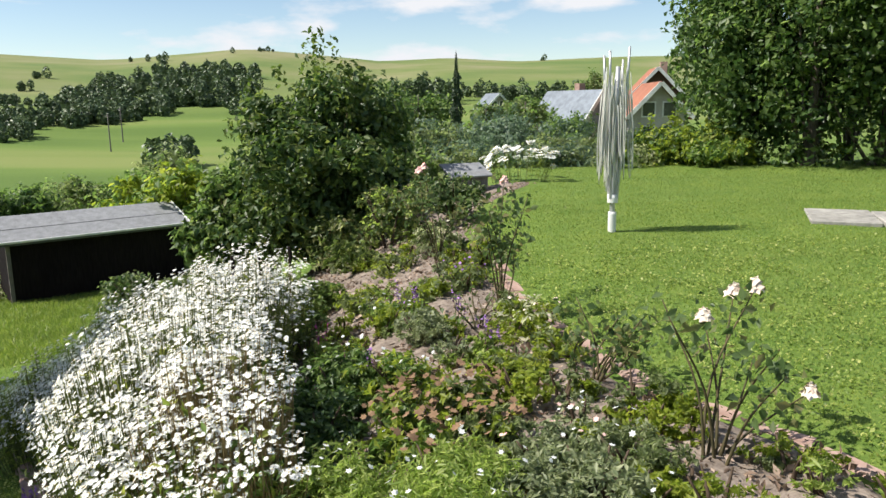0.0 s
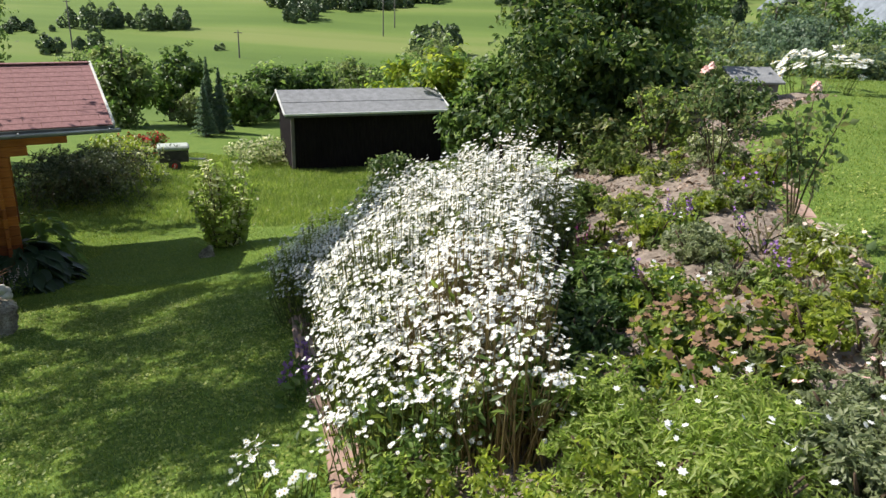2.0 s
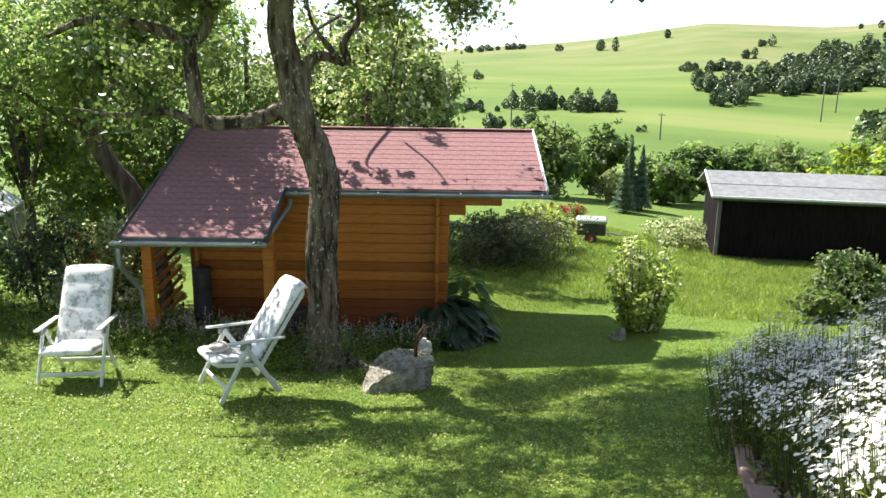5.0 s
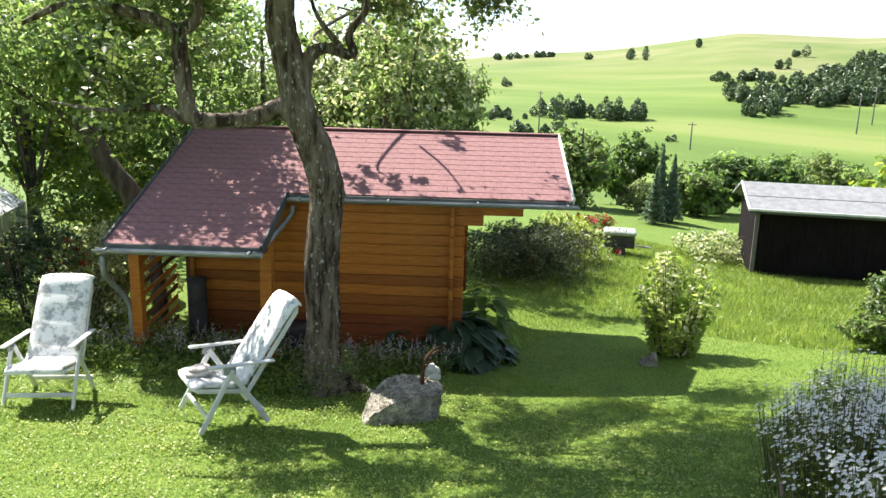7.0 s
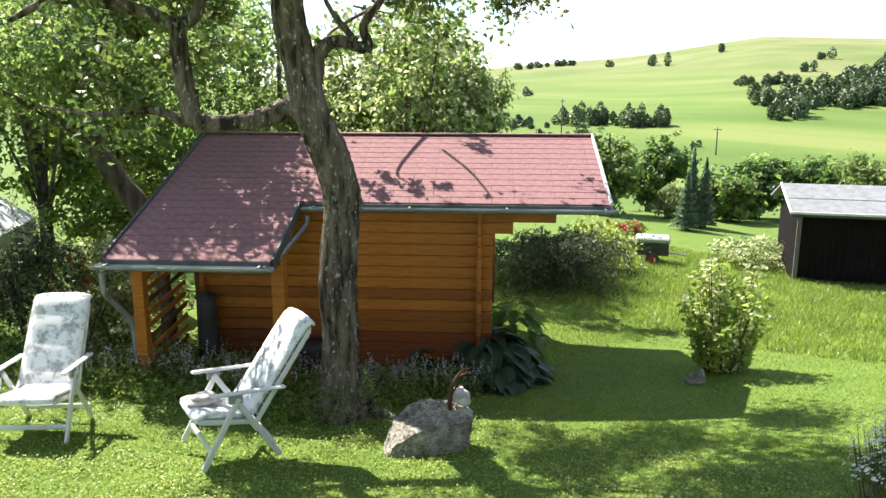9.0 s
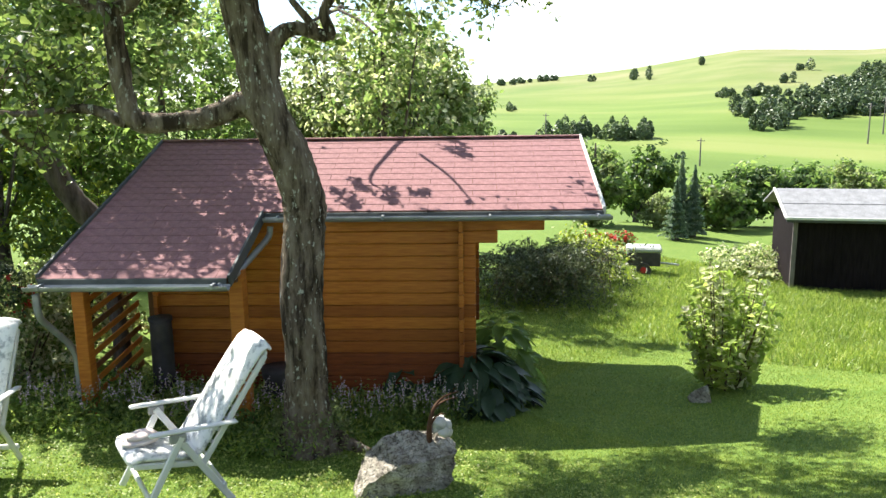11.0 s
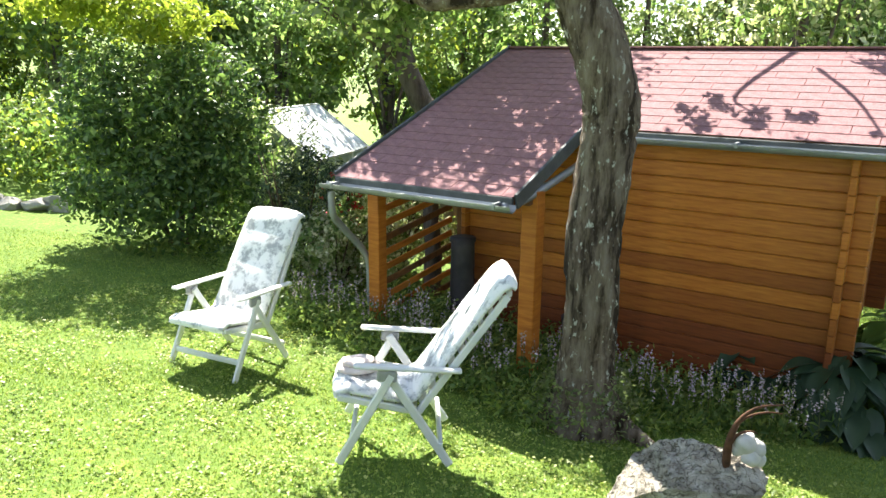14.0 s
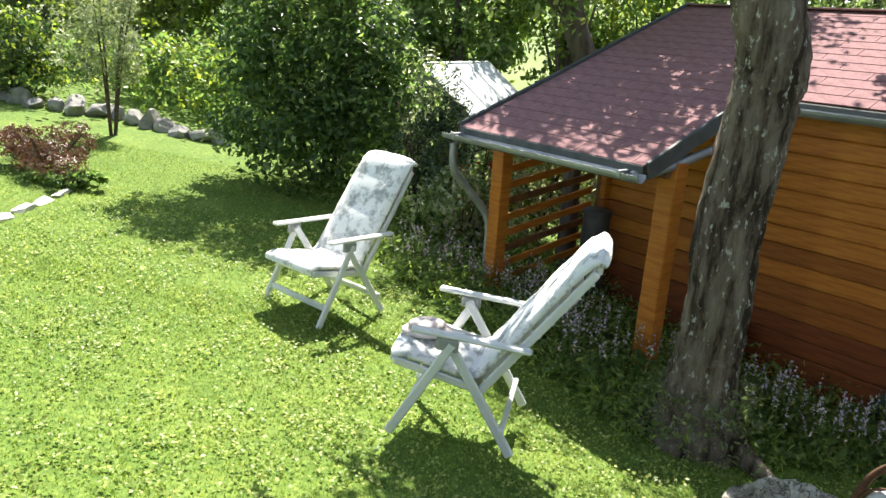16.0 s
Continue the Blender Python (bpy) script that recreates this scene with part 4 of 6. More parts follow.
    for gx in np.arange(-11.6, -4.8, 0.38):
        for gy in np.arange(3.3, 9.7, 0.38):
            if rng.random() < (0.92 if gx > -10.2 else 0.6) and not (gx < -9.0 and gy < 5.3) and not (gx < -8.6 and gy < 4.2) and not (gx < -10.6 and gy < 7.4):
                shade.append((gx + rng.normal() * .16 - bx, gy + rng.normal() * .16 - by, rng.uniform(2.0, 3.6) - bz))
    C = np.concatenate([C, np.repeat(np.array(shade), 3, axis=0) + rng.normal(size=(len(shade) * 3, 3)) * .16])
    tw, PP = [], []
    for c in C:
        e = c + rng.normal(size=3) * 0.28 + (0, 0, -0.08)
        s = c * 0.85 + np.array([-.1, -.3, 4.3]) * 0.15
        tw.append([(*s, .008), (*c, .006), (*e, .002)])
        k = rng.integers(22, 48)
        f = rng.random((k, 1))
        PP.append(s * (1 - f) + e * f + rng.normal(size=(k, 3)) * 0.11)
    tubes("fine_twig", tw, M_TWIG, t, 4, 2, kind="stuff")
    leaves("foliage", np.concatenate(PP), 0.095, M_APPLE, t, rng, None, 0.6)
    a = rng.uniform(0, 6.283, 900)
    q = 0.27 + np.abs(rng.normal(size=900)) * .10
    zz = np.maximum(0.36 - (q - .25) * 1.6 + rng.normal(size=900) * .06, 0.03)
    leaves("moss", np.stack([q * np.cos(a), q * np.sin(a), zz], 1), 0.045, M_OLIVE, t, rng, None, 0.5, label="green moss and weeds on the tree's foot")




def bark_material():
    m, n, l, b = material("old_lichened_bark", 0.95, 0.1)
    a = noise_node(n, l, 10, 9, 0.65, (1, 1, 0.2))
    c = ramp(n, l, a.outputs["Fac"], [(0.40, (0.04, 0.029, 0.021)), (0.5, (0.155, 0.12, 0.09)), (0.66, (0.27, 0.225, 0.18))])
    s = noise_node(n, l, 24, 5, 0.65, (1, 1, 0.5))
    k = ramp(n, l, s.outputs["Fac"], [(0.595, (0, 0, 0)), (0.65, (1, 1, 1))])
    c = mix(n, l, k, c, (0.46, 0.46, 0.40))
    l.new(c, b.inputs["Base Color"])
    bump(n, l, b, a.outputs["Fac"], 1.0, 0.09)
    return m


M_BARKOLD = bark_material()
apple_tree()



# the dark tree behind the hut's left end, and the wood behind it
def back_tree():
    bx, by, bz = (-14.26, 6.96, -2.42)
    z0 = land_z(bx, by)
    t = thing("plum_tree", (bx, by, z0), "dark curved tree behind the hut, ivy-like leaves on its stem", "tree")

    def rel(p, r):
        return (p[0] - bx, p[1] - by, p[2] - z0, r)
    each("trunk", [[(0, 0, -.2, .26), rel((-14.25, 6.98, -2.12), .20), rel((-14.29, 6.86, -1.59), .18), rel((-14.40, 6.55, -1.06), .16), rel((-14.48, 6.29, -0.37), .15), rel((-14.49, 6.25, 0.47), .12), rel((-14.45, 6.39, 1.34), .09), rel((-14.36, 6.68, 2.20), .05)],
                    [rel((-14.47, 6.34, -0.55), .08), rel((-14.18, 5.48, -0.00), .05), rel((-13.87, 4.59, 0.43), .03)],
                    [rel((-14.48, 6.29, 0.39), .08), rel((-14.71, 7.17, 1.05), .05), rel((-14.47, 7.78, 1.90), .03)]], M_BARK, t, 12, 6, .08)
    rng = np.random.default_rng(5)
    # The last two blobs, out of view, are added to shade the roof.
    C = [(*rel((-14.53, 6.14, 0.99), 0)[:3], 1.6, 1.6, 1.2), (*rel((-14.02, 6.09, 0.22), 0)[:3], .8, .8, .9), (*rel((-14.24, 5.25, 0.61), 0)[:3], 1.3, 1.2, 1.0), (*rel((-14.70, 7.21, 1.77), 0)[:3], 1.6, 1.5, 1.0), (*rel((-13.6, 6.5, 1.5), 0)[:3], 1.2, 1.2, .8), (*rel((-14.2, 7.6, 1.9), 0)[:3], 1.3, 1.2, .8), (*rel((-13.2, 5.6, 0.7), 0)[:3], .8, .8, .5), (*rel((-13.7, 5.9, 2.4), 0)[:3], .8, .9, .4), (*rel((-13.3, 6.9, 2.7), 0)[:3], .9, .9, .4)]
    P, d = blob_points(rng, C, 15500, .2)
    leaves("foliage", P, .10, M_FAIR, t, rng, d, .6)
    # Loose limbs and tufts added on the sun's line to shadow the roof.
    for j, ln in enumerate(((((-12.31, 10.05, 1.54)), ((-11.99, 9.40, 1.30)), ((-11.55, 8.73, 1.02)), ((-11.18, 8.66, 0.90))), (((-11.77, 9.60, 1.41)), ((-11.03, 9.44, 1.18)), ((-10.33, 9.17, 0.93))), (((-12.62, 9.90, 1.59)), ((-11.85, 10.07, 1.43)), ((-11.32, 10.34, 1.36))))):
        tubes("limb", [[(*rel(q, 0)[:3], .035 - .008 * k - .008 * j) for k, q in enumerate(ln)]], M_BARK, t, 6, 4)
    B = [(*rel(q, 0)[:3], .28, .28, .16) for q in (((-11.64, 10.11, 1.39)), ((-11.26, 10.05, 1.27)), ((-11.09, 8.59, 0.86)), ((-11.38, 8.42, 0.90)), ((-10.81, 8.81, 0.84)))]
    P, d = blob_points(rng, B, 420, .1)
    leaves("foliage", P, .09, M_GREEN, t, rng, d, .6)
    # Leaf sprays added sunward of the roof for the shade on it.
    B = [(*rel(q, 0)[:3], a, a, .35) for q, a in ((((-13.53, 6.50, 1.09)), .6), (((-13.78, 7.29, 1.36)), .6), (((-12.81, 7.27, 1.04)), .6), (((-12.32, 6.22, 0.65)), .65), (((-11.84, 6.71, 0.59)), .6), (((-12.51, 5.79, 0.59)), .5), (((-12.07, 7.33, 0.80)), .4), (((-13.54, 8.01, 1.47)), .4))]
    P, d = blob_points(rng, B, 6500, .1)
    leaves("foliage", P, .10, M_FAIR, t, rng, d, .6)


back_tree()
BACK_TREES = (
    (-20.06, 6.72, 6.5, 2.3, "G", "Y"),
    (-19.02, 9.86, 6.2, 2.4, "G", "O"),
    (-19.95, 12.50, 6.4, 2.2, "O", "G"),
    (-17.91, 13.89, 7, 1.7, "O", "P"),
    (-17.56, 15.97, 6.8, 1.6, "O", "P"),
    (-18.96, 18.89, 6, 1.1, "O", "G"),
    (-15.6, 13.3, 7.2, 1.9, "F", "P"),
    (-16.9, 15.3, 6.6, 1.5, "F", "P"),
    (-24.40, 9.74, 7.5, 2.6, "Y", "G"),
    (-22.73, -6.04, 6.5, 2.8, "O", "G"),
    (-23.00, -3.37, 6.6, 2.4, "G", "O"),
    (-21.04, -0.11, 5.6, 2.2, "G", "Y"),
    (-22.65, 2.37, 6.2, 2.4, "Y", "G"),
    (-22.87, 4.90, 5.6, 2.2, "G", "Y"),
    (-19.75, -6.87, 6, 3, "G", "O"),
    (-16.92, -7.11, 6, 3, "G", "O"),
    (-21.3, 8.6, 5.2, 2.2, "F", "G"),
    (-20.9, 4.4, 4.4, 1.9, "G", "F"),
)
for i, (bx, by, h, r, m1, m2) in enumerate(BACK_TREES):
    pos = (bx, by)
    mm = {"G": M_GREEN, "Y": M_YELLOW, "O": M_OLIVE, "P": M_PALE, "F": M_FAIR}
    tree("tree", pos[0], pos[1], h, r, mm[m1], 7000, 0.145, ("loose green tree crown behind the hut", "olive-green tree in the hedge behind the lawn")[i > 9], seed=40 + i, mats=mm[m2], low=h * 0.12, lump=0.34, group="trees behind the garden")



def young_shrub(x, y):
    """Upright shoots carrying tiers of broad pale leaves."""
    rng = np.random.default_rng(6)
    t = thing("shrub", (x, y, land_z(x, y)), "young pale green shrub alone on the lawn", "bush")
    shoots, P, D = [], [], []
    for i in range(26):
        a, q = rng.uniform(0, 6.283), math.sqrt(rng.random()) * .62
        hh = 1.95 * (1 - .45 * (q / .62) ** 2) * rng.uniform(.75, 1.1)
        e = np.array([q * math.cos(a), q * math.sin(a), hh])
        b = np.array([e[0] * .35, e[1] * .35, 0])
        shoots.append([(*b, .012), (*(b * .4 + e * .6), .008), (*e, .003)])
        for f in np.arange(.12, 1.0, .075):
            c = b * (1 - f) + e * f
            k = 6
            w = rng.uniform(0, 6.283, k)
            rr = rng.uniform(.04, .15, k)
            P.append(np.stack([c[0] + rr * np.cos(w), c[1] + rr * np.sin(w), c[2] + rng.normal(size=k) * .02 - rr * .2], 1))
            D.append(np.stack([.4 * np.cos(w), .4 * np.sin(w), w * 0 + 1.0], 1))
    P, D = np.concatenate(P), np.concatenate(D)
    k = int(len(P) * .6)
    leaves("foliage", P[:k], .13, M_BRIGHT, t, rng, D[:k], .5)
    leaves("light_foliage", P[k:], .12, M_PALE, t, rng, D[k:], .5)
    each("stem", shoots, M_TWIG, t, 5, 3)


young_shrub(-7.2, 12.3)
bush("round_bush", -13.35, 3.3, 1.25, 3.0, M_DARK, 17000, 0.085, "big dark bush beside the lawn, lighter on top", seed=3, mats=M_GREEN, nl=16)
bush("light_bush", -13.6, 2.9, 1.25, 0.9, M_YELLOW, 5000, 0.09, "sunlit yellow-green top growth of a hedge bush", seed=33, z=-0.35, stems=0)
bush("yew_bush", -12.3, 4.75, 0.6, 1.9, M_CONIFER, 6000, 0.07, "dark needled bush beside the greenhouse", seed=31, mats=M_OLIVE, tips=8, aspect=0.3)
bush("variegated_shrub", -12.85, 6.0, 0.95, 1.55, M_PALE, 7000, 0.075, "pale variegated shrub behind the porch", seed=8, mats=M_PALE2)
bush("variegated_shrub", -11.9, 5.2, 0.7, 0.9, M_PALE, 3500, 0.07, "pale variegated shrub behind the porch", seed=18, mats=M_GREEN)


def weeping_bush(x, y, rx, ry, h):
    """Arching twigs that rise in the middle and hang to the ground, strung with narrow leaves."""
    rng = np.random.default_rng(9)
    t = thing("weeping_bush", (x, y, land_z(x, y)), "low dark weeping bush with arching twigs behind the hut", "bush")
    P, lines = [], []
    for i in range(420):
        a, q = rng.uniform(0, 6.283), rng.uniform(.25, 1.0)
        s_ = np.linspace(0, 1, 34)[:, None]
        top = h * rng.uniform(.8, 1.12) * (1 - .25 * q)
        d = np.array([math.cos(a) * rx * q, math.sin(a) * ry * q, 0])
        arc = d * s_ ** .8 + np.array([0, 0, 1]) * (top * np.clip(4.2 * s_ * (1 - s_) + .15 * (1 - s_), 0, 1) + .04)
        start = rng.normal(size=3) * np.array([rx * .35, ry * .35, 0])
        arc = arc + start
        P.append(arc + rng.normal(size=arc.shape) * .035)
        if i % 6 == 0:
            lines.append([(*arc[k], .007) for k in (3, 8, 17, 24, 28)])
    leaves("foliage", np.concatenate(P), .10, M_DARKOLIVE, t, rng, None, .25, up=.1)
    each("twig", lines, M_TWIG, t, 4, 3)


weeping_bush(-12.75, 15.2, 1.35, 1.7, 1.05)
bush("tall_herb", -13.6, 17.6, 1.3, 1.5, M_YELLOW, 4000, 0.1, "yellow-green border plants behind the weeping bush", seed=12, mats=M_PALE)


def hosta(x, y, r, h, n, size, mat, label, seed):
    """A mound of large pointed leaves with a folded rib, every leaf a part."""
    rg = random.Random(seed)
    t = thing("hosta", (x, y, land_z(x, y)), label, "plant", "broad-leaved plants", rz=rg.uniform(0, 360))
    V, F = [], []
    for i in range(7):
        f = i / 6
        w = 0.36 * math.sin(math.pi * min(1, f * .93 + .07)) ** .75 * (1 - .35 * f)
        bend = -0.42 * f * f
        for k, e in ((-1, .09), (0, 0), (1, .09)):
            V.append((f, k * w, bend + e * w * 2.4 - (0.05 if k == 0 else 0)))
    for i in range(6):
        for k in (0, 1):
            F.append((i * 3 + k, i * 3 + k + 1, i * 3 + k + 4, i * 3 + k + 3))
    me = mesh_obj("leaf", V, F, mat, t, smooth=True)
    lobe = me.data
    for i in range(n):
        ob = me if i == 0 else new("leaf", lobe)
        ob.parent = t
        f = (i + .5) / n
        q = math.sqrt(f)
        a = i * 137.5 + rg.uniform(-20, 20)
        s_ = size * rg.uniform(.7, 1.2)
        zz = h * (1 - q ** 2.2) * rg.uniform(.75, 1.0) + .04
        ob.matrix_basis = pose(r * q * .85 * math.cos(radians(a)), r * q * .85 * math.sin(radians(a)), zz, rg.uniform(-15, 15), 25 * q + rg.uniform(-25, 12), a + rg.uniform(-25, 25)) @ Matrix.Scale(s_, 4)
    return t


hosta(-8.85, 9.35, .78, .62, 190, .30, M_HOSTA, "broad dark bluish-green leaves mounded at the hut's corner", 13)
hosta(-9.15, 10.15, .55, .95, 110, .24, M_GREEN, "taller green leafy plant against the hut's gable", 14)
hosta(-9.45, 8.75, .35, .42, 50, .24, M_HOSTA, "small broad dark-leaved plant against the hut wall", 15)
bush("feathery_tree", -13.9, 0.3, 0.62, 2.2, M_BLUEPALE, 5500, 0.06, "small pale feathery tree at the lawn's edge", seed=16, aspect=0.25, nl=14, low=.25, lump=.3, tips=8)
bush("heather", -11.75, 0.72, 0.62, 0.55, M_HEATHER, 5000, 0.05, "reddish-brown heather clump behind a stone edge", "plant", seed=17, aspect=0.3)
bush("leafy_clump", -11.3, 1.2, 0.35, 0.18, M_GREEN, 500, 0.1, "low green leaves by the heather", "plant", seed=19)
bush("clipped_bush", -15.1, -1.9, 0.9, 1.5, M_DARK, 6000, 0.08, "dark clipped bush with a yellow top", seed=20, mats=M_YELLOW)
bush("far_hedge", -17.5, 0.5, 2.6, 1.5, M_GREEN, 7000, 0.11, "green shrubs beyond the rock edge", seed=22, mats=M_YELLOW, ry=3)
bush("far_hedge", -16.4, 3.6, 1.5, 2.2, M_GREEN, 6000, 0.1, "green shrubs beyond the rock edge", seed=23, mats=M_PALE, ry=1.5)
for i in range(14):
    rg = random.Random(60 + i)
    f = i / 13
    rock("edge_rock", -14.9 + rg.uniform(-.12, .12) + 0.5 * abs(f - .5), 1.5 - 3.6 * f, land_z(-14.8, 1.5 - 3.6 * f) - 0.02, rg.uniform(.15, .3), rg.uniform(.12, .2), rg.uniform(.10, .2), rg.uniform(0, 180), "pale rough rock edging the far border", 60 + i, M_STONE, group="border rocks")
for i in range(5):
    rock("edge_stone", -9.75 - 0.33 * i, 1.34 - 0.02 * i, land_z(-9.8 - .33 * i, 1.34) - 0.03, 0.19, 0.07, 0.06, 3 * i - 4, "long pale edging stone round the heather bed", 80 + i, M_PALESTONE, group="edging stones")

for i in range(7):
    p = (((-19.09, -6.09)), ((-21.00, -5.04)), ((-20.01, -2.68)), ((-21.61, -1.53)), ((-19.35, 1.23)), ((-20.67, 2.68)), ((-18.9, 8.3)))[i]
    bush("hedge_bush", p[0], p[1], 1.7, 2.6 + .5 * (i % 2), (M_GREEN, M_OLIVE, M_YELLOW)[i % 3], 6500, 0.12, "loose green hedge bush beyond the border", seed=230 + i, mats=(M_YELLOW, M_GREEN, M_OLIVE)[i % 3], group="back hedge")
bush("climbing_rose", -12.6, 5.3, .35, 1.5, M_GREEN, 900, .07, "climbing rose by the porch with red blooms", "rose bush", seed=240, mats=M_REDFLOWER, lump=.3)


def tub():
    p = hut_at(1.95, 1.25, 0)
    t = thing("dark_tub", (p[0], p[1], -3.3), "small black-blue plastic tub against the hut wall", "tub")
    tubes("body", [[(0, 0, 0, .15), (0, 0, .3, .19), (0, 0, .42, .2)]], M_DARKMETAL, t, 14, 3, 0)


tub()


def dead_trunk():
    p = hut_at(-0.15, 1.75, 0)
    t = thing("dead_stem", (p[0], p[1], -3.2), "dark crooked dead stem beside the porch", "tree stump")
    tubes("stem", [[(0, 0, -.1, .12), (.04, .02, .5, .10), (-.03, 0, 1.0, .09), (.02, .03, 1.45, .06)]], M_BARK, t, 9, 5, .1)


dead_trunk()

# ---- greenhouse ----
def greenhouse():
    corner = Vector((-16.18, 5.07, -2.17))
    back = Vector((-0.88, 0.475, 0)).normalized()
    across = Vector((-back.y, back.x, 0))
    wd, dep = 2.14, 2.2
    z0 = land_z(corner.x, corner.y)
    g = thing("greenhouse", (corner.x, corner.y, z0), "small aluminium greenhouse with bright glass roof", "greenhouse")
    eave = corner.z - z0
    apex = eave + 0.78

    def W(a, b, c):
        return across * a + back * b + Vector((0, 0, c))
    bars = []
    for b in (0, dep / 3, dep * 2 / 3, dep):
        bars += [(W(0, b, 0), W(0, b, eave)), (W(wd, b, 0), W(wd, b, eave)), (W(0, b, eave), W(wd / 2, b, apex)), (W(wd, b, eave), W(wd / 2, b, apex))]
    for a, c in ((0, eave), (wd, eave), (wd / 2, apex), (0, 0.02), (wd, 0.02)):
        bars.append((W(a, 0, c), W(a, dep, c)))
    for b in (0, dep):
        bars.append((W(0, b, eave), W(wd, b, eave)))
        bars.append((W(0, b, 0.02), W(wd, b, 0.02)))
    for a, c in bars:
        bm = bmesh.new()
        beam(bm, a, c, 0.035, 0.035, 0.0, (0.3, 0.2, 1) if abs((c - a).normalized().z) < 0.9 else (1, 0, 0))
        part("bar", bm, M_METAL, g)
    for side in (0, 1):
        for i in range(3):
            b0, b1 = dep * i / 3 + 0.02, dep * (i + 1) / 3 - 0.02
            e = 0 if side == 0 else wd
            V = [W(e, b0, eave), W(e, b1, eave), W(wd / 2, b1, apex), W(wd / 2, b0, apex)]
            V += [v + Vector((0, 0, 0.008)) for v in V]
            mesh_obj("roof_pane", V, [(0, 1, 2, 3), (7, 6, 5, 4), (0, 4, 5, 1), (1, 5, 6, 2), (2, 6, 7, 3), (3, 7, 4, 0)], M_MILKGLASS, g, "bright whitish twin-wall pane")
            V = [W(e, b0, 0.05), W(e, b1, 0.05), W(e, b1, eave - .02), W(e, b0, eave - .02)]
            V += [v + across * 0.008 for v in V]
            mesh_obj("side_pane", V, [(0, 1, 2, 3), (7, 6, 5, 4), (0, 4, 5, 1), (1, 5, 6, 2), (2, 6, 7, 3), (3, 7, 4, 0)], M_MILKGLASS2, g)
    V = [W(0.02, 0, 0.05), W(wd - .02, 0, 0.05), W(wd - .02, 0, eave), W(wd / 2, 0, apex - .03), W(0.02, 0, eave)]
    V += [v + back * 0.008 for v in V]
    mesh_obj("front_pane", V, [(0, 1, 2, 3, 4), (9, 8, 7, 6, 5), (0, 5, 6, 1), (1, 6, 7, 2), (2, 7, 8, 3), (3, 8, 9, 4), (4, 9, 5, 0)], M_MILKGLASS2, g)


greenhouse()

# ---- distant things ----
def trailer():
    t = thing("trailer", (-13.55, 20.1, -4.33), "small grey covered car trailer parked on the grass", "trailer", rz=35)
    bm = bmesh.new()
    add_box(bm, (-.42, -.3, .28), (.42, .3, .62), .02)
    part("body", bm, M_DARKMETAL, t)
    bm = bmesh.new()
    add_box(bm, (-.45, -.33, .625), (.45, .33, 0.76), .04)
    part("cover", bm, M_CANVAS, t, "pale grey-green cover")
    for s in (-1, 1):
        V, F = tube([(0, s * .31, .19), (0, s * .39, .19)], [.18, .18], 16)
        w = mesh_obj("wheel", V, F, M_DARKMETAL, t)
        V, F = tube([(0, s * .38, .19), (0, s * .40, .19)], [.09, .08], 12)
        mesh_obj("rim", V, F, M_REDFLOWER, w, "red rim")
    bm = bmesh.new()
    beam(bm, (.42, 0, .32), (.9, 0, .28), .05, .05)
    part("drawbar", bm, M_METAL, t)


trailer()


def house(name, x, y, w, d, hw, hr, rz, wallmat, roofmat, label, z=None, chim=True):
    zz = land_z(x, y) - 0.5 if z is None else z
    t = thing(name, (x, y, zz), label, "house", rz=rz)
    V = [(-w / 2, -d / 2, 0), (w / 2, -d / 2, 0), (w / 2, d / 2, 0), (-w / 2, d / 2, 0), (-w / 2, -d / 2, hw), (w / 2, -d / 2, hw), (w / 2, d / 2, hw), (-w / 2, d / 2, hw), (0, -d / 2, hw + hr), (0, d / 2, hw + hr)]
    wall = mesh_obj("wall", V, [(0, 1, 5, 8, 4), (2, 3, 7, 9, 6), (1, 2, 6, 5), (3, 0, 4, 7), (4, 8, 9, 7), (5, 6, 9, 8)], wallmat, t)
    o = 0.5
    s = hr / (w / 2)
    for k in (-1, 1):
        V = [(k * (w / 2 + o), -d / 2 - o, hw - o * s + .05), (k * (w / 2 + o), d / 2 + o, hw - o * s + .05), (0, d / 2 + o, hw + hr + .05), (0, -d / 2 - o, hw + hr + .05)]
        V += [(a, b, c + 0.2) for a, b, c in V]
        r = mesh_obj("roof", V, [(0, 1, 2, 3), (7, 6, 5, 4), (0, 4, 5, 1), (1, 5, 6, 2), (2, 6, 7, 3), (3, 7, 4, 0)], roofmat, t)
        bm = bmesh.new()
        beam(bm, (k * (w / 2 + o), -d / 2 - o - .05, hw - o * s + .15), (0, -d / 2 - o - .05, hw + hr + .15), .1, .28)
        part("bargeboard", bm, M_WHITEWOOD, r)
    if chim:
        bm = bmesh.new()
        add_box(bm, (w * .12, 0, hw + hr * .5), (w * .12 + .6, .6, hw + hr + .8))
        part("chimney", bm, M_PINKSTONE, t)
    for ix in (-1, 1):
        for iz in range(2):
            bm = bmesh.new()
            add_box(bm, (ix * w * .2 - .5, -d / 2 - .06, hw * .35 + iz * hw * .55), (ix * w * .2 + .5, -d / 2 - .02, hw * .35 + iz * hw * .55 + 1.1))
            win = part("window", bm, M_WHITEWOOD, t)
            bm = bmesh.new()
            add_box(bm, (ix * w * .2 - .4, -d / 2 - .09, hw * .35 + iz * hw * .55 + .1), (ix * w * .2 + .4, -d / 2 - .065, hw * .35 + iz * hw * .55 + 1.0))
            part("pane", bm, M_GLASSDARK, win)
    return t


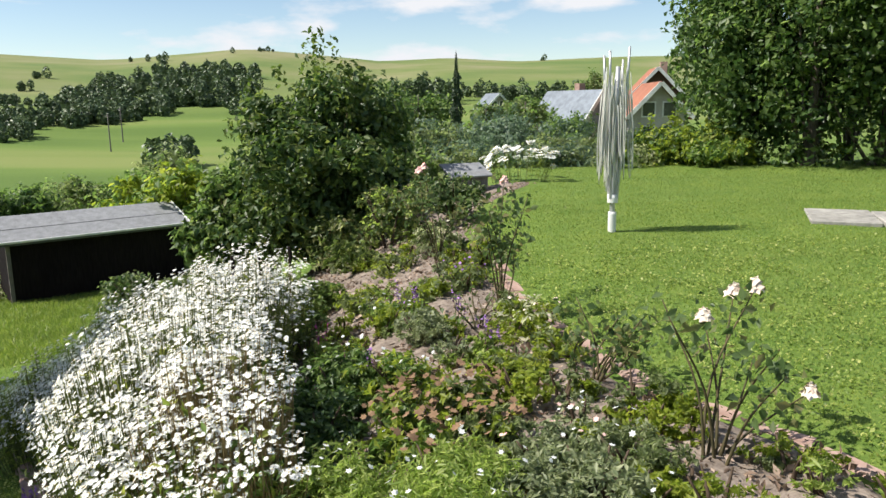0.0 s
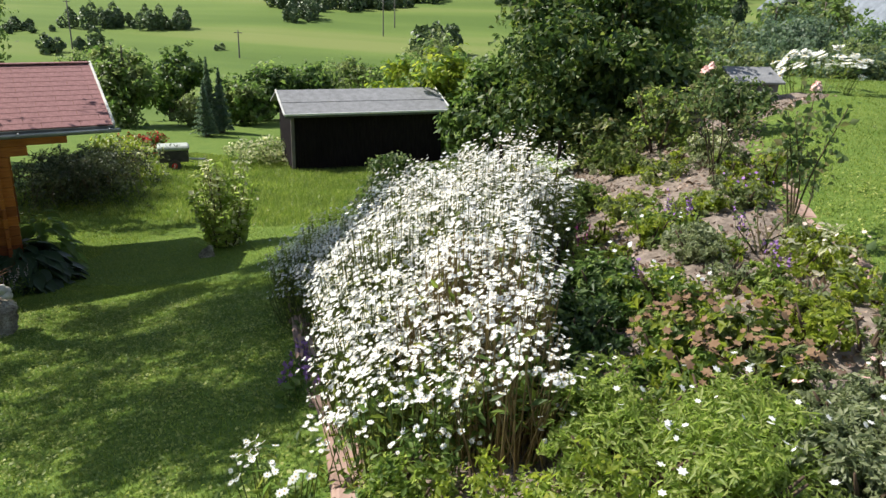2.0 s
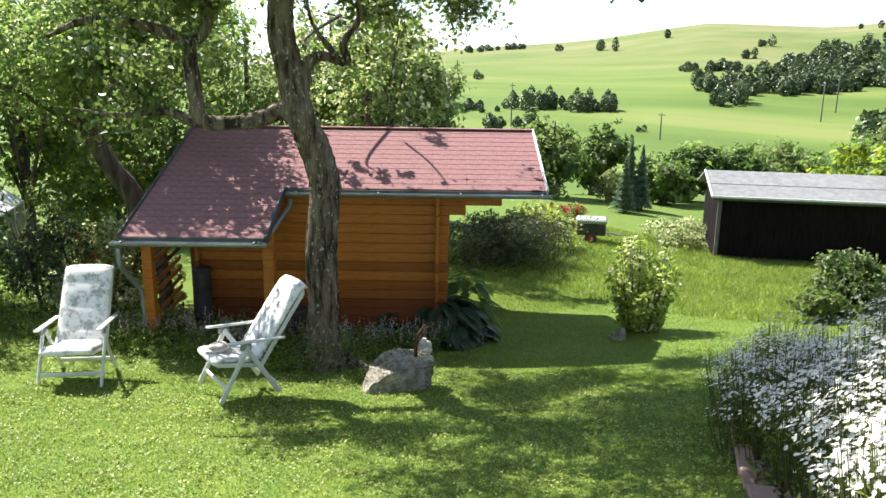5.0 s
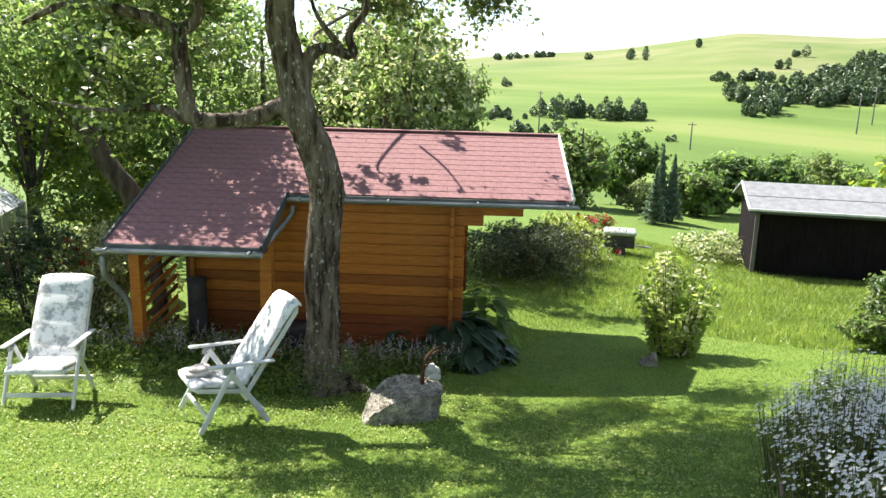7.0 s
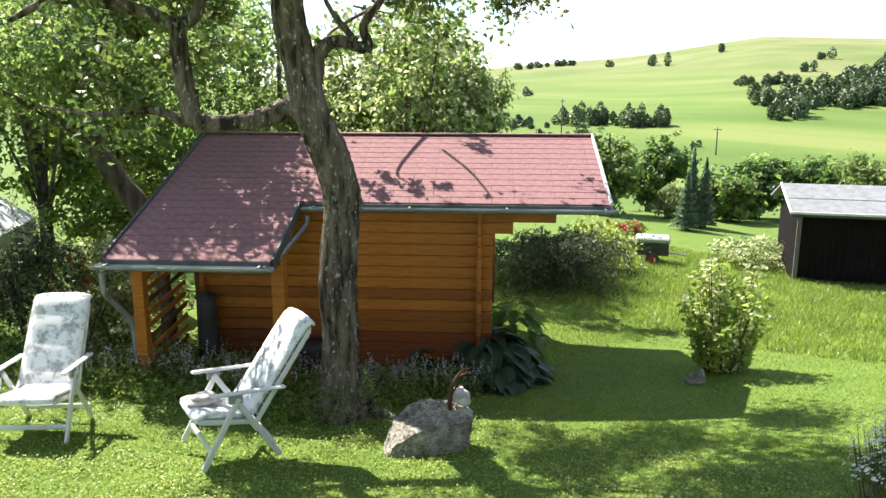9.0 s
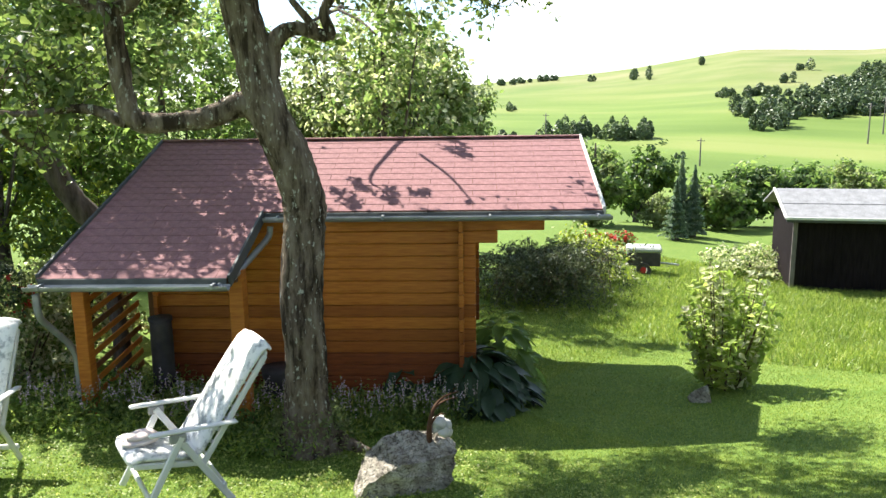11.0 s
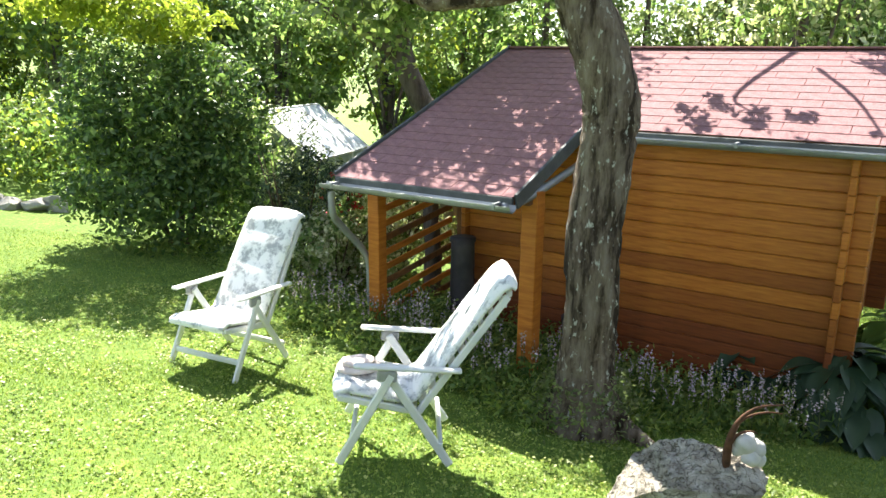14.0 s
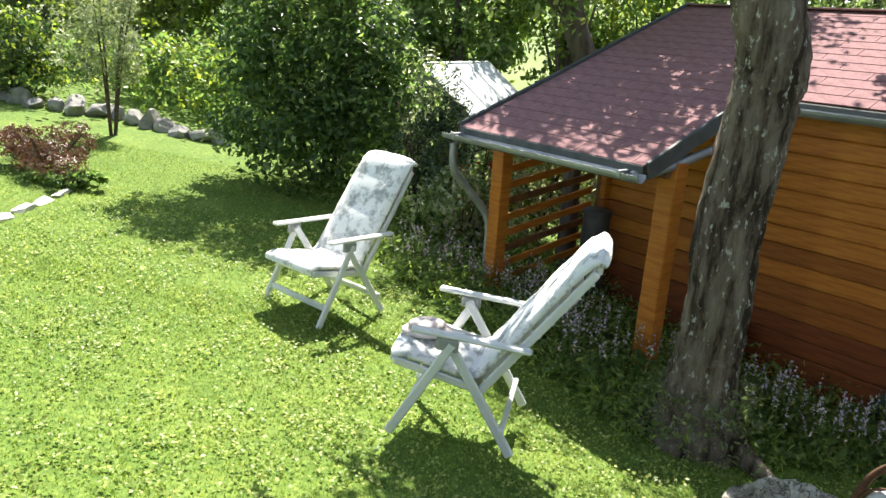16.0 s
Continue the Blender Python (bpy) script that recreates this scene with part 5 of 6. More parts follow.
house("slate_house", *(15.26, 60.64), 4.6, 6, 2.6, 3.0, 25, M_SLATE, M_SLATE, "grey slate-hung house with a steep roof", z=-4.0)
house("red_roofed_house", *(24.47, 68.28), 5.0, 5.0, 5.2, 2.6, -12, M_BROWNWALL, M_REDTILE, "brown boarded house with an orange tile roof", z=-4.2)
house("pale_house", *(19.59, 55.15), 3.6, 6, 3.0, 1.9, -8, M_WALLPAINT, M_REDTILE, "pale gabled house end before the red roof", z=-2.9, chim=False)
house("small_house", *(15.70, 109.41), 3.2, 4, 3.0, 1.6, 15, M_WALLPAINT, M_SLATE, "small far house among trees", z=-2.5, chim=False)
house("hill_farm", *(-53.46, 296.40), 9, 7, 3.5, 3.0, 70, M_WALLPAINT, M_REDTILE, "white farmhouse with a red roof on the hillside", z=3.22 - 3.5)
bm = bmesh.new()
_a, _b = (-67.12, 225.71, -2.29), (-54.44, 229.11, -1.73)
beam(bm, _a, _b, 3, 1.2)
_w = part("long_white_wall", bm, M_WHITEWOOD, None)
tagged(_w, "long low white wall in the meadow below the wood", "wall")
_w.data.update()
for i, (px, ph) in enumerate((((-60.52, 180.72, -6.72), 8.0), ((-104.35, 122.36, -10.15), 9.0), ((-58.70, 167.21, -8.16), 8.0), ((-72.30, 126.98, -10.77), 5.0))):
    t = thing("power_pole", px, "thin grey wooden power pole in the meadow", "pole", "power poles")
    tubes("mast", [[(0, 0, -.5, .16), (0, 0, ph * .5, .13), (0, 0, ph, .1)]], M_GREYWOOD, t, 7, 2, 0)
    bm = bmesh.new()
    beam(bm, (-.8, 0, ph - .5), (.8, 0, ph - .5), .1, .12)
    part("crossarm", bm, M_GREYWOOD, t)

conifer("spruce", *(4.36, 45.32), 8.65 * 1.07, 1.5, "dark pointed spruce standing among the village trees", 71)
for i, (p, h) in enumerate((((-17.19, 27.97), 2.24), ((-16.80, 28.20), 1.96), ((-16.81, 27.03), 1.58))):
    conifer("columnar_tree", p[0], p[1], h * 1.3, 0.62, "narrow blue-green column-shaped tree", 72 + i, M_BLUE, 5000, 0.11, "column trees")
for i, (p, h, r, m1, m2, lb) in enumerate((
        ((-21.55, 28.62), 4.0, 1.35, M_OLIVE, M_GREEN, "slender grey-green tree beyond the hut"), ((-22.41, 32.93), 3.4, 1.7, M_GREEN, M_DARK, "round green tree beyond the hut"),
        ((-17.85, 33.33), 3.0, 1.8, M_DARK, M_GREEN, "round dark green tree above the shed"), ((-17.51, 31.25), 1.88, 1.1, M_OLIVE, M_GREEN, "small round tree above the shed"),
        ((-20.55, 48.61), 4.00, 2.6, M_OLIVE, M_GREEN, "olive trees along the valley"), ((-19.64, 53.24), 4.48, 2.6, M_OLIVE, M_GREEN, "olive trees along the valley"),
        ((-8.14, 28.30), 3.82, 2.1, M_YELLOW, M_GREEN, "yellow-green spreading bush behind the shed"), ((-6.58, 26.63), 3.64, 1.9, M_YELLOW, M_GREEN, "yellow-green spreading bush behind the shed"),
        ((-17.64, 45.13), 3.92, 2.3, M_OLIVE, M_GREEN, "olive trees along the valley"), ((-17.33, 36.53), 2.95, 2.0, M_DARK, M_GREEN, "round dark green tree above the shed"),
        ((-39.74, 46.88), 6.40, 2.0, M_GREEN, M_OLIVE, "round green tree beyond the hut"), ((-15.20, 53.35), 6.41, 2.2, M_OLIVE, M_OLIVE, "olive trees along the valley"))):
    tree("tree", p[0], p[1], h, r, m1, 5200, 0.24, lb, seed=90 + i, mats=m2, low=0.1, group="valley trees", lump=0.4)
bush("fruit_tree", *(-19.34, 29.75), 0.8, 1.6, M_OLIVE, 1800, 0.16, "small fruit tree in the orchard grass", "tree", seed=131)
bush("red_flowers", *(-15.77, 21.70), 0.7, 0.9, M_GREEN, 1600, 0.1, "bush with bright red flowers", seed=132, mats=M_REDFLOWER)
bush("pink_border", *(-11.70, 22.64), 1.5, 0.9, M_PALE, 4200, 0.1, "pale flowering border beside the shed", seed=133, mats=M_GREEN)
bush("dark_shrub", *(-4.77, 15.22), .8, 1.25, M_DARK, 5000, 0.09, "dark shrub before the shed", seed=134, mats=M_OLIVE)
bush("dark_shrub", *(-5.0, 14.3), 0.45, 0.7, M_OLIVE, 2600, 0.08, "olive shrub before the shed", seed=135, mats=M_GREEN)
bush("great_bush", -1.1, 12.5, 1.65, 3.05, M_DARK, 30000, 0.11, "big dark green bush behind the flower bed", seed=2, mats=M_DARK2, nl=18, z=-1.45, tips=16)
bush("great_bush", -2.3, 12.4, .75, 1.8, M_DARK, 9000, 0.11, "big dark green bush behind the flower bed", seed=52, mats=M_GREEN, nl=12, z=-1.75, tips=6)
RIGHT = (
    ((6.01, 15.93), 1.3, 1.15, M_DARK, M_YELLOW, "sunlit mixed hedge bush behind the lawn"), ((6.54, 15.17), 1.0, 0.99, M_GREEN, M_YELLOW, "sunlit mixed hedge bush behind the lawn"),
    ((3.51, 21.25), 1.5, 1.80, M_BLUE, M_BLUE, "blue-green bush among the border trees"), ((4.79, 19.97), 1.5, 1.54, M_BLUE, M_GREEN, "blue-green bush among the border trees"),
    ((3.40, 16.18), 1.1, 0.80, M_BLUE, M_OLIVE, "blue-green bush among the border trees"), ((1.21, 19.49), 1.6, 1.50, M_OLIVE, M_BLUE, "olive loose bush behind the roses"),
    ((1.98, 17.42), 1.3, 0.80, M_OLIVE, M_BLUE, "olive loose bush behind the roses"), ((4.90, 17.87), .9, 0.80, M_BLUE, M_OLIVE, "blue-green bush among the border trees"),
    ((0.51, 15.52), 1.0, 1.23, M_OLIVE, M_GREEN, "olive loose bush behind the roses"),
)
for i, (p, r, h, m1, m2, lb) in enumerate(RIGHT):
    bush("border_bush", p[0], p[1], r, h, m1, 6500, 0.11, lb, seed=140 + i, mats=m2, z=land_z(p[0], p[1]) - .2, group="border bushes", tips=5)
for i, (p, h, r) in enumerate((((7.74, 15.71), 6.0, 1.7), ((8.17, 14.34), 6.6, 1.9), ((9.48, 14.10), 7.0, 2.2), ((10.28, 12.87), 6.5, 2.2), ((10.36, 16.52), 7.5, 2.4))):
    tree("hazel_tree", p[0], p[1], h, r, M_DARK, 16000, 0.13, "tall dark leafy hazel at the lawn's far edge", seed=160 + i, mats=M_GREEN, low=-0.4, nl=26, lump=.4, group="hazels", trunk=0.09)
for i, (p, h, r, m1) in enumerate((((7.82, 41.81), 4.70, 2.4, M_OLIVE), ((2.33, 50.48), 5.33, 3.0, M_DARK), ((20.19, 72.79), 7.12, 2.6, M_OLIVE), ((0.99, 60.52), 5.25, 3, M_DARK), ((4.89, 36.21), 4.35, 1.9, M_OLIVE), ((30.68, 79.83), 7.38, 3, M_DARK))):
    tree("tree", p[0], p[1], h, r, m1, 5200, 0.26, "green tree among the village houses", seed=170 + i, mats=M_GREEN, low=0.1, z=-3.0, group="village trees")
for i in range(12):
    p = Vector((4.5 + i * 0.55, 14.6 + (i % 3) * .25 - i * .05))
    bush("border_plant", p.x, p.y, 0.35, 0.35 + 0.1 * (i % 3), (M_GREEN, M_OLIVE, M_YELLOW)[i % 3], 700, 0.07, "low leafy border plant at the lawn's far edge", "plant", seed=180 + i, group="border plants", stems=0, mats=(M_GREEN, M_PALE, M_GREEN)[i % 3])


# woods and single trees on the hills
def woods(name, spots, label, mat, size, kind="stuff"):
    rng = np.random.default_rng(len(spots))
    P, D = [], []
    for x, y, z, r, h in spots:
        n = 150
        d = rng.normal(size=(n, 3))
        d /= np.linalg.norm(d, axis=1, keepdims=True)
        k = rng.uniform(0.7, 1.05, (n, 1))
        q = d * k
        taper = np.where(q[:, 2:3] > 0, 1 - 0.4 * q[:, 2:3], 1)
        P.append(np.array([x, y, z + h * .5]) + q * np.array([r, r, h * .55]) * np.concatenate([taper, taper, taper * 0 + 1], 1))
        D.append(d)
    ob = leaves(name, np.concatenate(P), size, mat, None, rng, np.concatenate(D), 0.8, kind=kind)
    return tagged(ob, label, "woods")


WOODS = [  # start and end of each belt, its depth, number of trees, their radius and height
    ((-131.1, 131.9), (-124.7, 145.2), 9.2, 20, 1.0, 1.9),
    ((-123.4, 146.9), (-115.3, 155.5), 9.5, 22, 1.3, 3.7),
    ((-111.3, 152.9), (-101.6, 160.3), 7.5, 20, 1.3, 3.7),
    ((-102.4, 198.0), (-94.0, 192.2), 21.1, 14, 1.4, 3.8),
    ((-87.3, 174.9), (-82.1, 181.7), 13.5, 16, 1.3, 3.8),
    ((-87.4, 197.1), (-68.9, 214.0), 10.6, 40, 1.6, 3.9),
    ((-95.6, 220.2), (-76.6, 236.8), 11.9, 40, 1.8, 4.3),
    ((-103.4, 253.8), (-92.1, 283.0), 13.6, 30, 2.1, 4.9),
    ((-115.7, 313.8), (-110.6, 338.6), 16.6, 14, 2.5, 5.0),
    ((-93.9, 222.9), (-61.6, 224.6), 9.3, 34, 1.8, 4.6),
    ((-100.2, 246.6), (-45.1, 239.6), 9.7, 60, 1.8, 5.1),
    ((-103.1, 294.9), (-43.7, 262.9), 10.6, 46, 2.0, 5.6),
    ((-108.9, 347.1), (-47.5, 299.5), 12.1, 34, 2.3, 6.0),
    ((-114.7, 393.0), (-57.4, 363.4), 14.7, 24, 2.8, 6.7),
    ((-139.5, 253.8), (-108.2, 249.5), 10.9, 22, 1.6, 2.9),
    ((-98.0, 202.2), (-87.5, 200.4), 6.5, 12, 1.6, 4.9),
    ((-43.5, 222.0), (3.6, 241.9), 11.3, 60, 1.7, 4.1),
    ((2.0, 256.2), (22.4, 250.0), 25.0, 40, 2.3, 6.8),
    ((26.9, 257.9), (66.7, 232.9), 24.2, 40, 1.8, 5.1),
    ((-362.2, 371.7), (-339.6, 411.6), 15.5, 22, 2.0, 3.5),
    ((-299.3, 390.3), (-294.4, 389.6), 4.9, 2, 1.8, 4.8),
    ((-264.9, 380.0), (-224.0, 348.7), 10.3, 6, 1.9, 5.6),
    ((-246.6, 432.3), (-240.8, 427.3), 4.9, 3, 2.2, 5.9),
    ((-140.3, 305.3), (-136.2, 308.6), 5.0, 4, 1.5, 3.5),
    ((-169.0, 533.4), (-130.9, 485.6), 15.1, 7, 1.9, 4.2),
    ((-101.2, 509.1), (-79.5, 560.5), 15.6, 6, 1.6, 3.1),
    ((-156.4, 357.9), (-153.8, 360.3), 5.9, 3, 1.8, 4.1),
    ((119.8, 576.4), (121.3, 567.4), 5.8, 2, 1.8, 3.9),
    ((-212.1, 221.8), (-208.4, 224.4), 4.6, 4, 1.1, 2.3),
    ((-81.0, 133.3), (-80.2, 134.0), 1.5, 2, 0.6, 1.0),
    ((-45.3, 143.7), (-36.7, 142.5), 5.9, 8, 2.4, 4.4),
    ((-102.3, 111.5), (-97.0, 119.0), 6.0, 8, 1.4, 2.9),
]
for i, (a, b, deep, n, r, h) in enumerate(WOODS):
    rg = random.Random(200 + i)
    sp = []
    for _ in range(n):
        f = rg.random()
        x, y = a[0] + (b[0] - a[0]) * f, a[1] + (b[1] - a[1]) * f
        k = 1 + rg.uniform(0, deep) / math.hypot(x, y)
        x, y = x * k + rg.uniform(-2, 2), y * k + rg.uniform(-2, 2)
        q = rg.uniform(0.6, 1.2)
        sp.append((x, y, land_z(x, y), r * q, h * q * rg.uniform(0.8, 1.3)))
    woods("woods", sp, "belt of dark woodland trees on the hillside", M_FARWOOD, r * 0.5)


# ---- rotary clothes dryer ----
def dryer():
    t = thing("rotary_dryer", (2.60, 8.62, land_z(2.60, 8.62)), "folded white rotary clothes dryer standing on the upper lawn", "clothes dryer")
    tubes("pole", [[(0, 0, -.1, .03), (0, 0, 1.0, .028), (.02, 0, 1.8, .025)]], M_METAL, t, 10, 2, 0)
    tubes("ground_socket", [[(0, 0, -.1, .045), (0, 0, .2, .045), (0, 0, .22, .04)]], M_PLASTIC, t, 10, 2, 0)
    for i in range(4):
        a = math.pi / 4 + i * math.pi / 2
        tubes("arm", [[(.05 * math.cos(a), .05 * math.sin(a), .38, .016), (.11 * math.cos(a), .11 * math.sin(a), 1.2, .015), (.15 * math.cos(a), .15 * math.sin(a), 1.88 + .04 * i, .013)]], M_METAL, t, 6, 3, 0)
    tubes("hub", [[(0, 0, .33, .06), (0, 0, .42, .06)]], M_PLASTIC, t, 10, 2, 0)
    rng = np.random.default_rng(3)
    lines = []
    for i in range(46):
        a, q = rng.uniform(0, 6.28), rng.uniform(.04, .17)
        z1, z0 = rng.uniform(1.45, 1.84), rng.uniform(.45, .9)
        b = a + rng.uniform(-.6, .6)
        x0, y0, x1, y1 = q * math.cos(a), q * math.sin(a), q * .8 * math.cos(b), q * .8 * math.sin(b)
        lines.append([(x0, y0, z1, .0045), (x0 * 1.25, y0 * 1.25, (z1 + z0) / 2, .0045), ((x0 + x1) * .7, (y0 + y1) * .7, z0, .0045), (x1 * 1.3, y1 * 1.3, (z1 + z0) / 2 + .1, .0045), (x1, y1, z1 - .1, .0045)])
    tubes("washing_line", lines, M_LINE, t, 4, 4, 0, "slack white washing lines", kind="stuff")


dryer()


def slab():
    t = thing("paving_slabs", (5.9, 8.9, land_z(5.9, 8.9)), "pale flat paving slabs sunk in the upper lawn", "paving", rz=-25)
    for i in range(2):
        for j in range(2):
            bm = bmesh.new()
            add_box(bm, (-.75 + i * .76, -.5 + j * .51, -.05), (-.01 + i * .76, j * .51, .035 + .01 * ((i + j) % 2)), .012)
            part("slab", bm, M_STONE, t)


slab()


def box():
    t = thing("cold_frame", (1.35, 12.3, land_z(1.35, 12.3)), "small grey box with a pitched lid in the bed", "box", rz=20)
    bm = bmesh.new()
    add_box(bm, (-.3, -.2, 0), (.3, .2, .36), .01)
    part("body", bm, M_GREYWOOD, t)
    bm = bmesh.new()
    beam(bm, (-.36, -.02, .42), (.36, -.02, .42), .52, .03, 0.004, (0, -.35, 1))
    part("lid", bm, M_FELT, t, "pale grey lid")


box()


# ---- flower bed ----
BED_Y = (1.9, 3.3, 4.4, 6.6, 8.3, 10.5, 12.5)
BED_L = (-0.55, -1.08, -1.72, -2.95, -3.85, -4.0, -3.6)
BED_RY = (1.9, 3.7, 4.45, 5.4, 6.3, 9.9, 11.0, 12.5)
BED_R = (2.7, 2.1, 1.56, 1.3, 1.14, 1.2, 1.5, 2.6)


def bed_left(y):
    return np.interp(y, BED_Y, BED_L)


def bed_right(y):
    return np.interp(y, BED_RY, BED_R)


def make_bed():
    ny, nx = 150, 60
    V = []
    for j in range(ny):
        y = 1.9 + 11.0 * j / (ny - 1)
        a, b = bed_left(y), bed_right(y)
        for i in range(nx):
            f = i / (nx - 1)
            wob = 0.10 * noise.noise(Vector((y * 2.1, f * 3 - 9, 3)))
            x = a + (b - a) * f + wob * (1 if f in (0.0, 1.0) else 0.3)
            e = min(f, 1 - f, (y - 1.9) / 11 * 4, (12.9 - y) / 11 * 4)
            up = 0.05 * min(1, e * 12) + 0.05 * noise.noise(Vector((x * 3, y * 3, 0))) * min(1, e * 8) + 0.025 * noise.noise(Vector((x * 11, y * 11, 5))) * min(1, e * 8)
            V.append((x, y, land_z(x, y) + up - 0.03 + (0.02 if e > 0.02 else -0.02)))
    F = [(j * nx + i, j * nx + i + 1, (j + 1) * nx + i + 1, (j + 1) * nx + i) for j in range(ny - 1) for i in range(nx - 1)]
    ob = mesh_obj("flower_bed", V, F, M_SOIL, None, smooth=True, kind="structure")
    return tagged(ob, "sloping bed of dry crumbly grey-brown soil", "soil")


make_bed()


def edging(side, y0, y1, label):
    rg = random.Random(5 + side)
    y = y0
    while y < y1:
        ln = rg.uniform(0.28, 0.5)
        x = float(bed_left(y) if side == 0 else bed_right(y)) + (-0.05 if side == 0 else 0.04)
        x2 = float(bed_left(y + ln) if side == 0 else bed_right(y + ln)) + (-0.05 if side == 0 else 0.04)
        t = thing("edging_stone", (x, y, land_z(x, y) - 0.035), label, "edging stone", "edging stones %s" % ("below", "above")[side], rz=math.degrees(math.atan2(ln, x2 - x)))
        bm = bmesh.new()
        add_box(bm, (0, -rg.uniform(.06, .09), 0), (ln - .03, rg.uniform(.05, .08), rg.uniform(.035, .055)), .012)
        for v in bm.verts:
            v.co += Vector((noise.noise(v.co * 9 + Vector((y, 0, 0))), noise.noise(v.co * 9 + Vector((0, y, 0))), 0)) * .03
        part("stone", bm, M_PINKSTONE, t)
        y += ln


edging(0, 2.3, 8.2, "flat pinkish sandstone slab edging the flower bed")
edging(1, 2.2, 7.4, "flat pinkish sandstone slab edging the flower bed")


def crumbs():
    rng = np.random.default_rng(12)
    n = 16000
    y = rng.uniform(2.0, 12.4, n)
    f = rng.random(n)
    x = bed_left(y) + (bed_right(y) - bed_left(y)) * f
    P = np.stack([x, y, land(x, y) + 0.035 + rng.uniform(-0.01, .03, n)], 1)
    ob = leaves("soil_litter", P, 0.045, M_LITTER, None, rng, None, 0.5, up=1.5, vary=.7, kind="stuff")
    tagged(ob, "dry leaf litter and clods on the soil", "litter")


crumbs()


def blooms(name, P, N, size, mat, centre, parent, rng, petals=8, cup=0.25):
    """Round flower heads of separate petals, with a raised middle."""
    n = len(P)
    N = N / (np.linalg.norm(N, axis=1, keepdims=True) + 1e-9)
    T = np.cross(N, rng.normal(size=(n, 3)))
    T /= np.linalg.norm(T, axis=1, keepdims=True) + 1e-9
    B = np.cross(N, T)
    s = (size * (1 + 0.3 * rng.uniform(-1, 1, (n, 1))))
    V, F = [P + N * s * 0.12], []
    for k in range(petals * 2):
        a = math.pi * k / petals
        r = 1.0 if k % 2 == 0 else 0.62
        V.append(P + (T * math.cos(a) + B * math.sin(a)) * s * r + N * s * cup * (r - .5))
    V = np.stack(V, 1)
    m = petals * 2 + 1
    i = np.arange(n)[:, None] * m
    F = np.concatenate([i + [[0, 1 + k, 1 + (k + 1) % (petals * 2)]] for k in range(petals * 2)], 1).reshape(-1, 3)
    ob = mesh_obj(name, V.reshape(-1, 3), F, mat, parent, kind="stuff" if n > 60 else "")
    if centre is not None:
        V = [P + N * s * 0.30]
        for k in range(5):
            a = 2 * math.pi * k / 5
            V.append(P + (T * math.cos(a) + B * math.sin(a)) * s * 0.22 + N * s * 0.16)
        V = np.stack(V, 1)
        i = np.arange(n)[:, None] * 6
        F = np.concatenate([i + [[0, 1 + k, 1 + (k + 1) % 5]] for k in range(5)], 1).reshape(-1, 3)
        mesh_obj("blossom_centre", V.reshape(-1, 3), F, centre, parent, kind="stuff")
    return ob


def stalks(name, A, B, r, mat, parent):
    """Thin three-sided stalks from A to B."""
    n = len(A)
    V = []
    for k in range(3):
        a = 2.094 * k
        V.append(A + np.array([math.cos(a), math.sin(a), 0]) * r)
    for k in range(3):
        a = 2.094 * k
        V.append(B + np.array([math.cos(a), math.sin(a), 0]) * r * .6)
    V = np.stack(V, 1)
    i = np.arange(n)[:, None] * 6
    F = np.concatenate([i + [[k, (k + 1) % 3, 3 + (k + 1) % 3, 3 + k]] for k in range(3)], 1).reshape(-1, 4)
    return mesh_obj(name, V.reshape(-1, 3), F, mat, parent, kind="stuff")


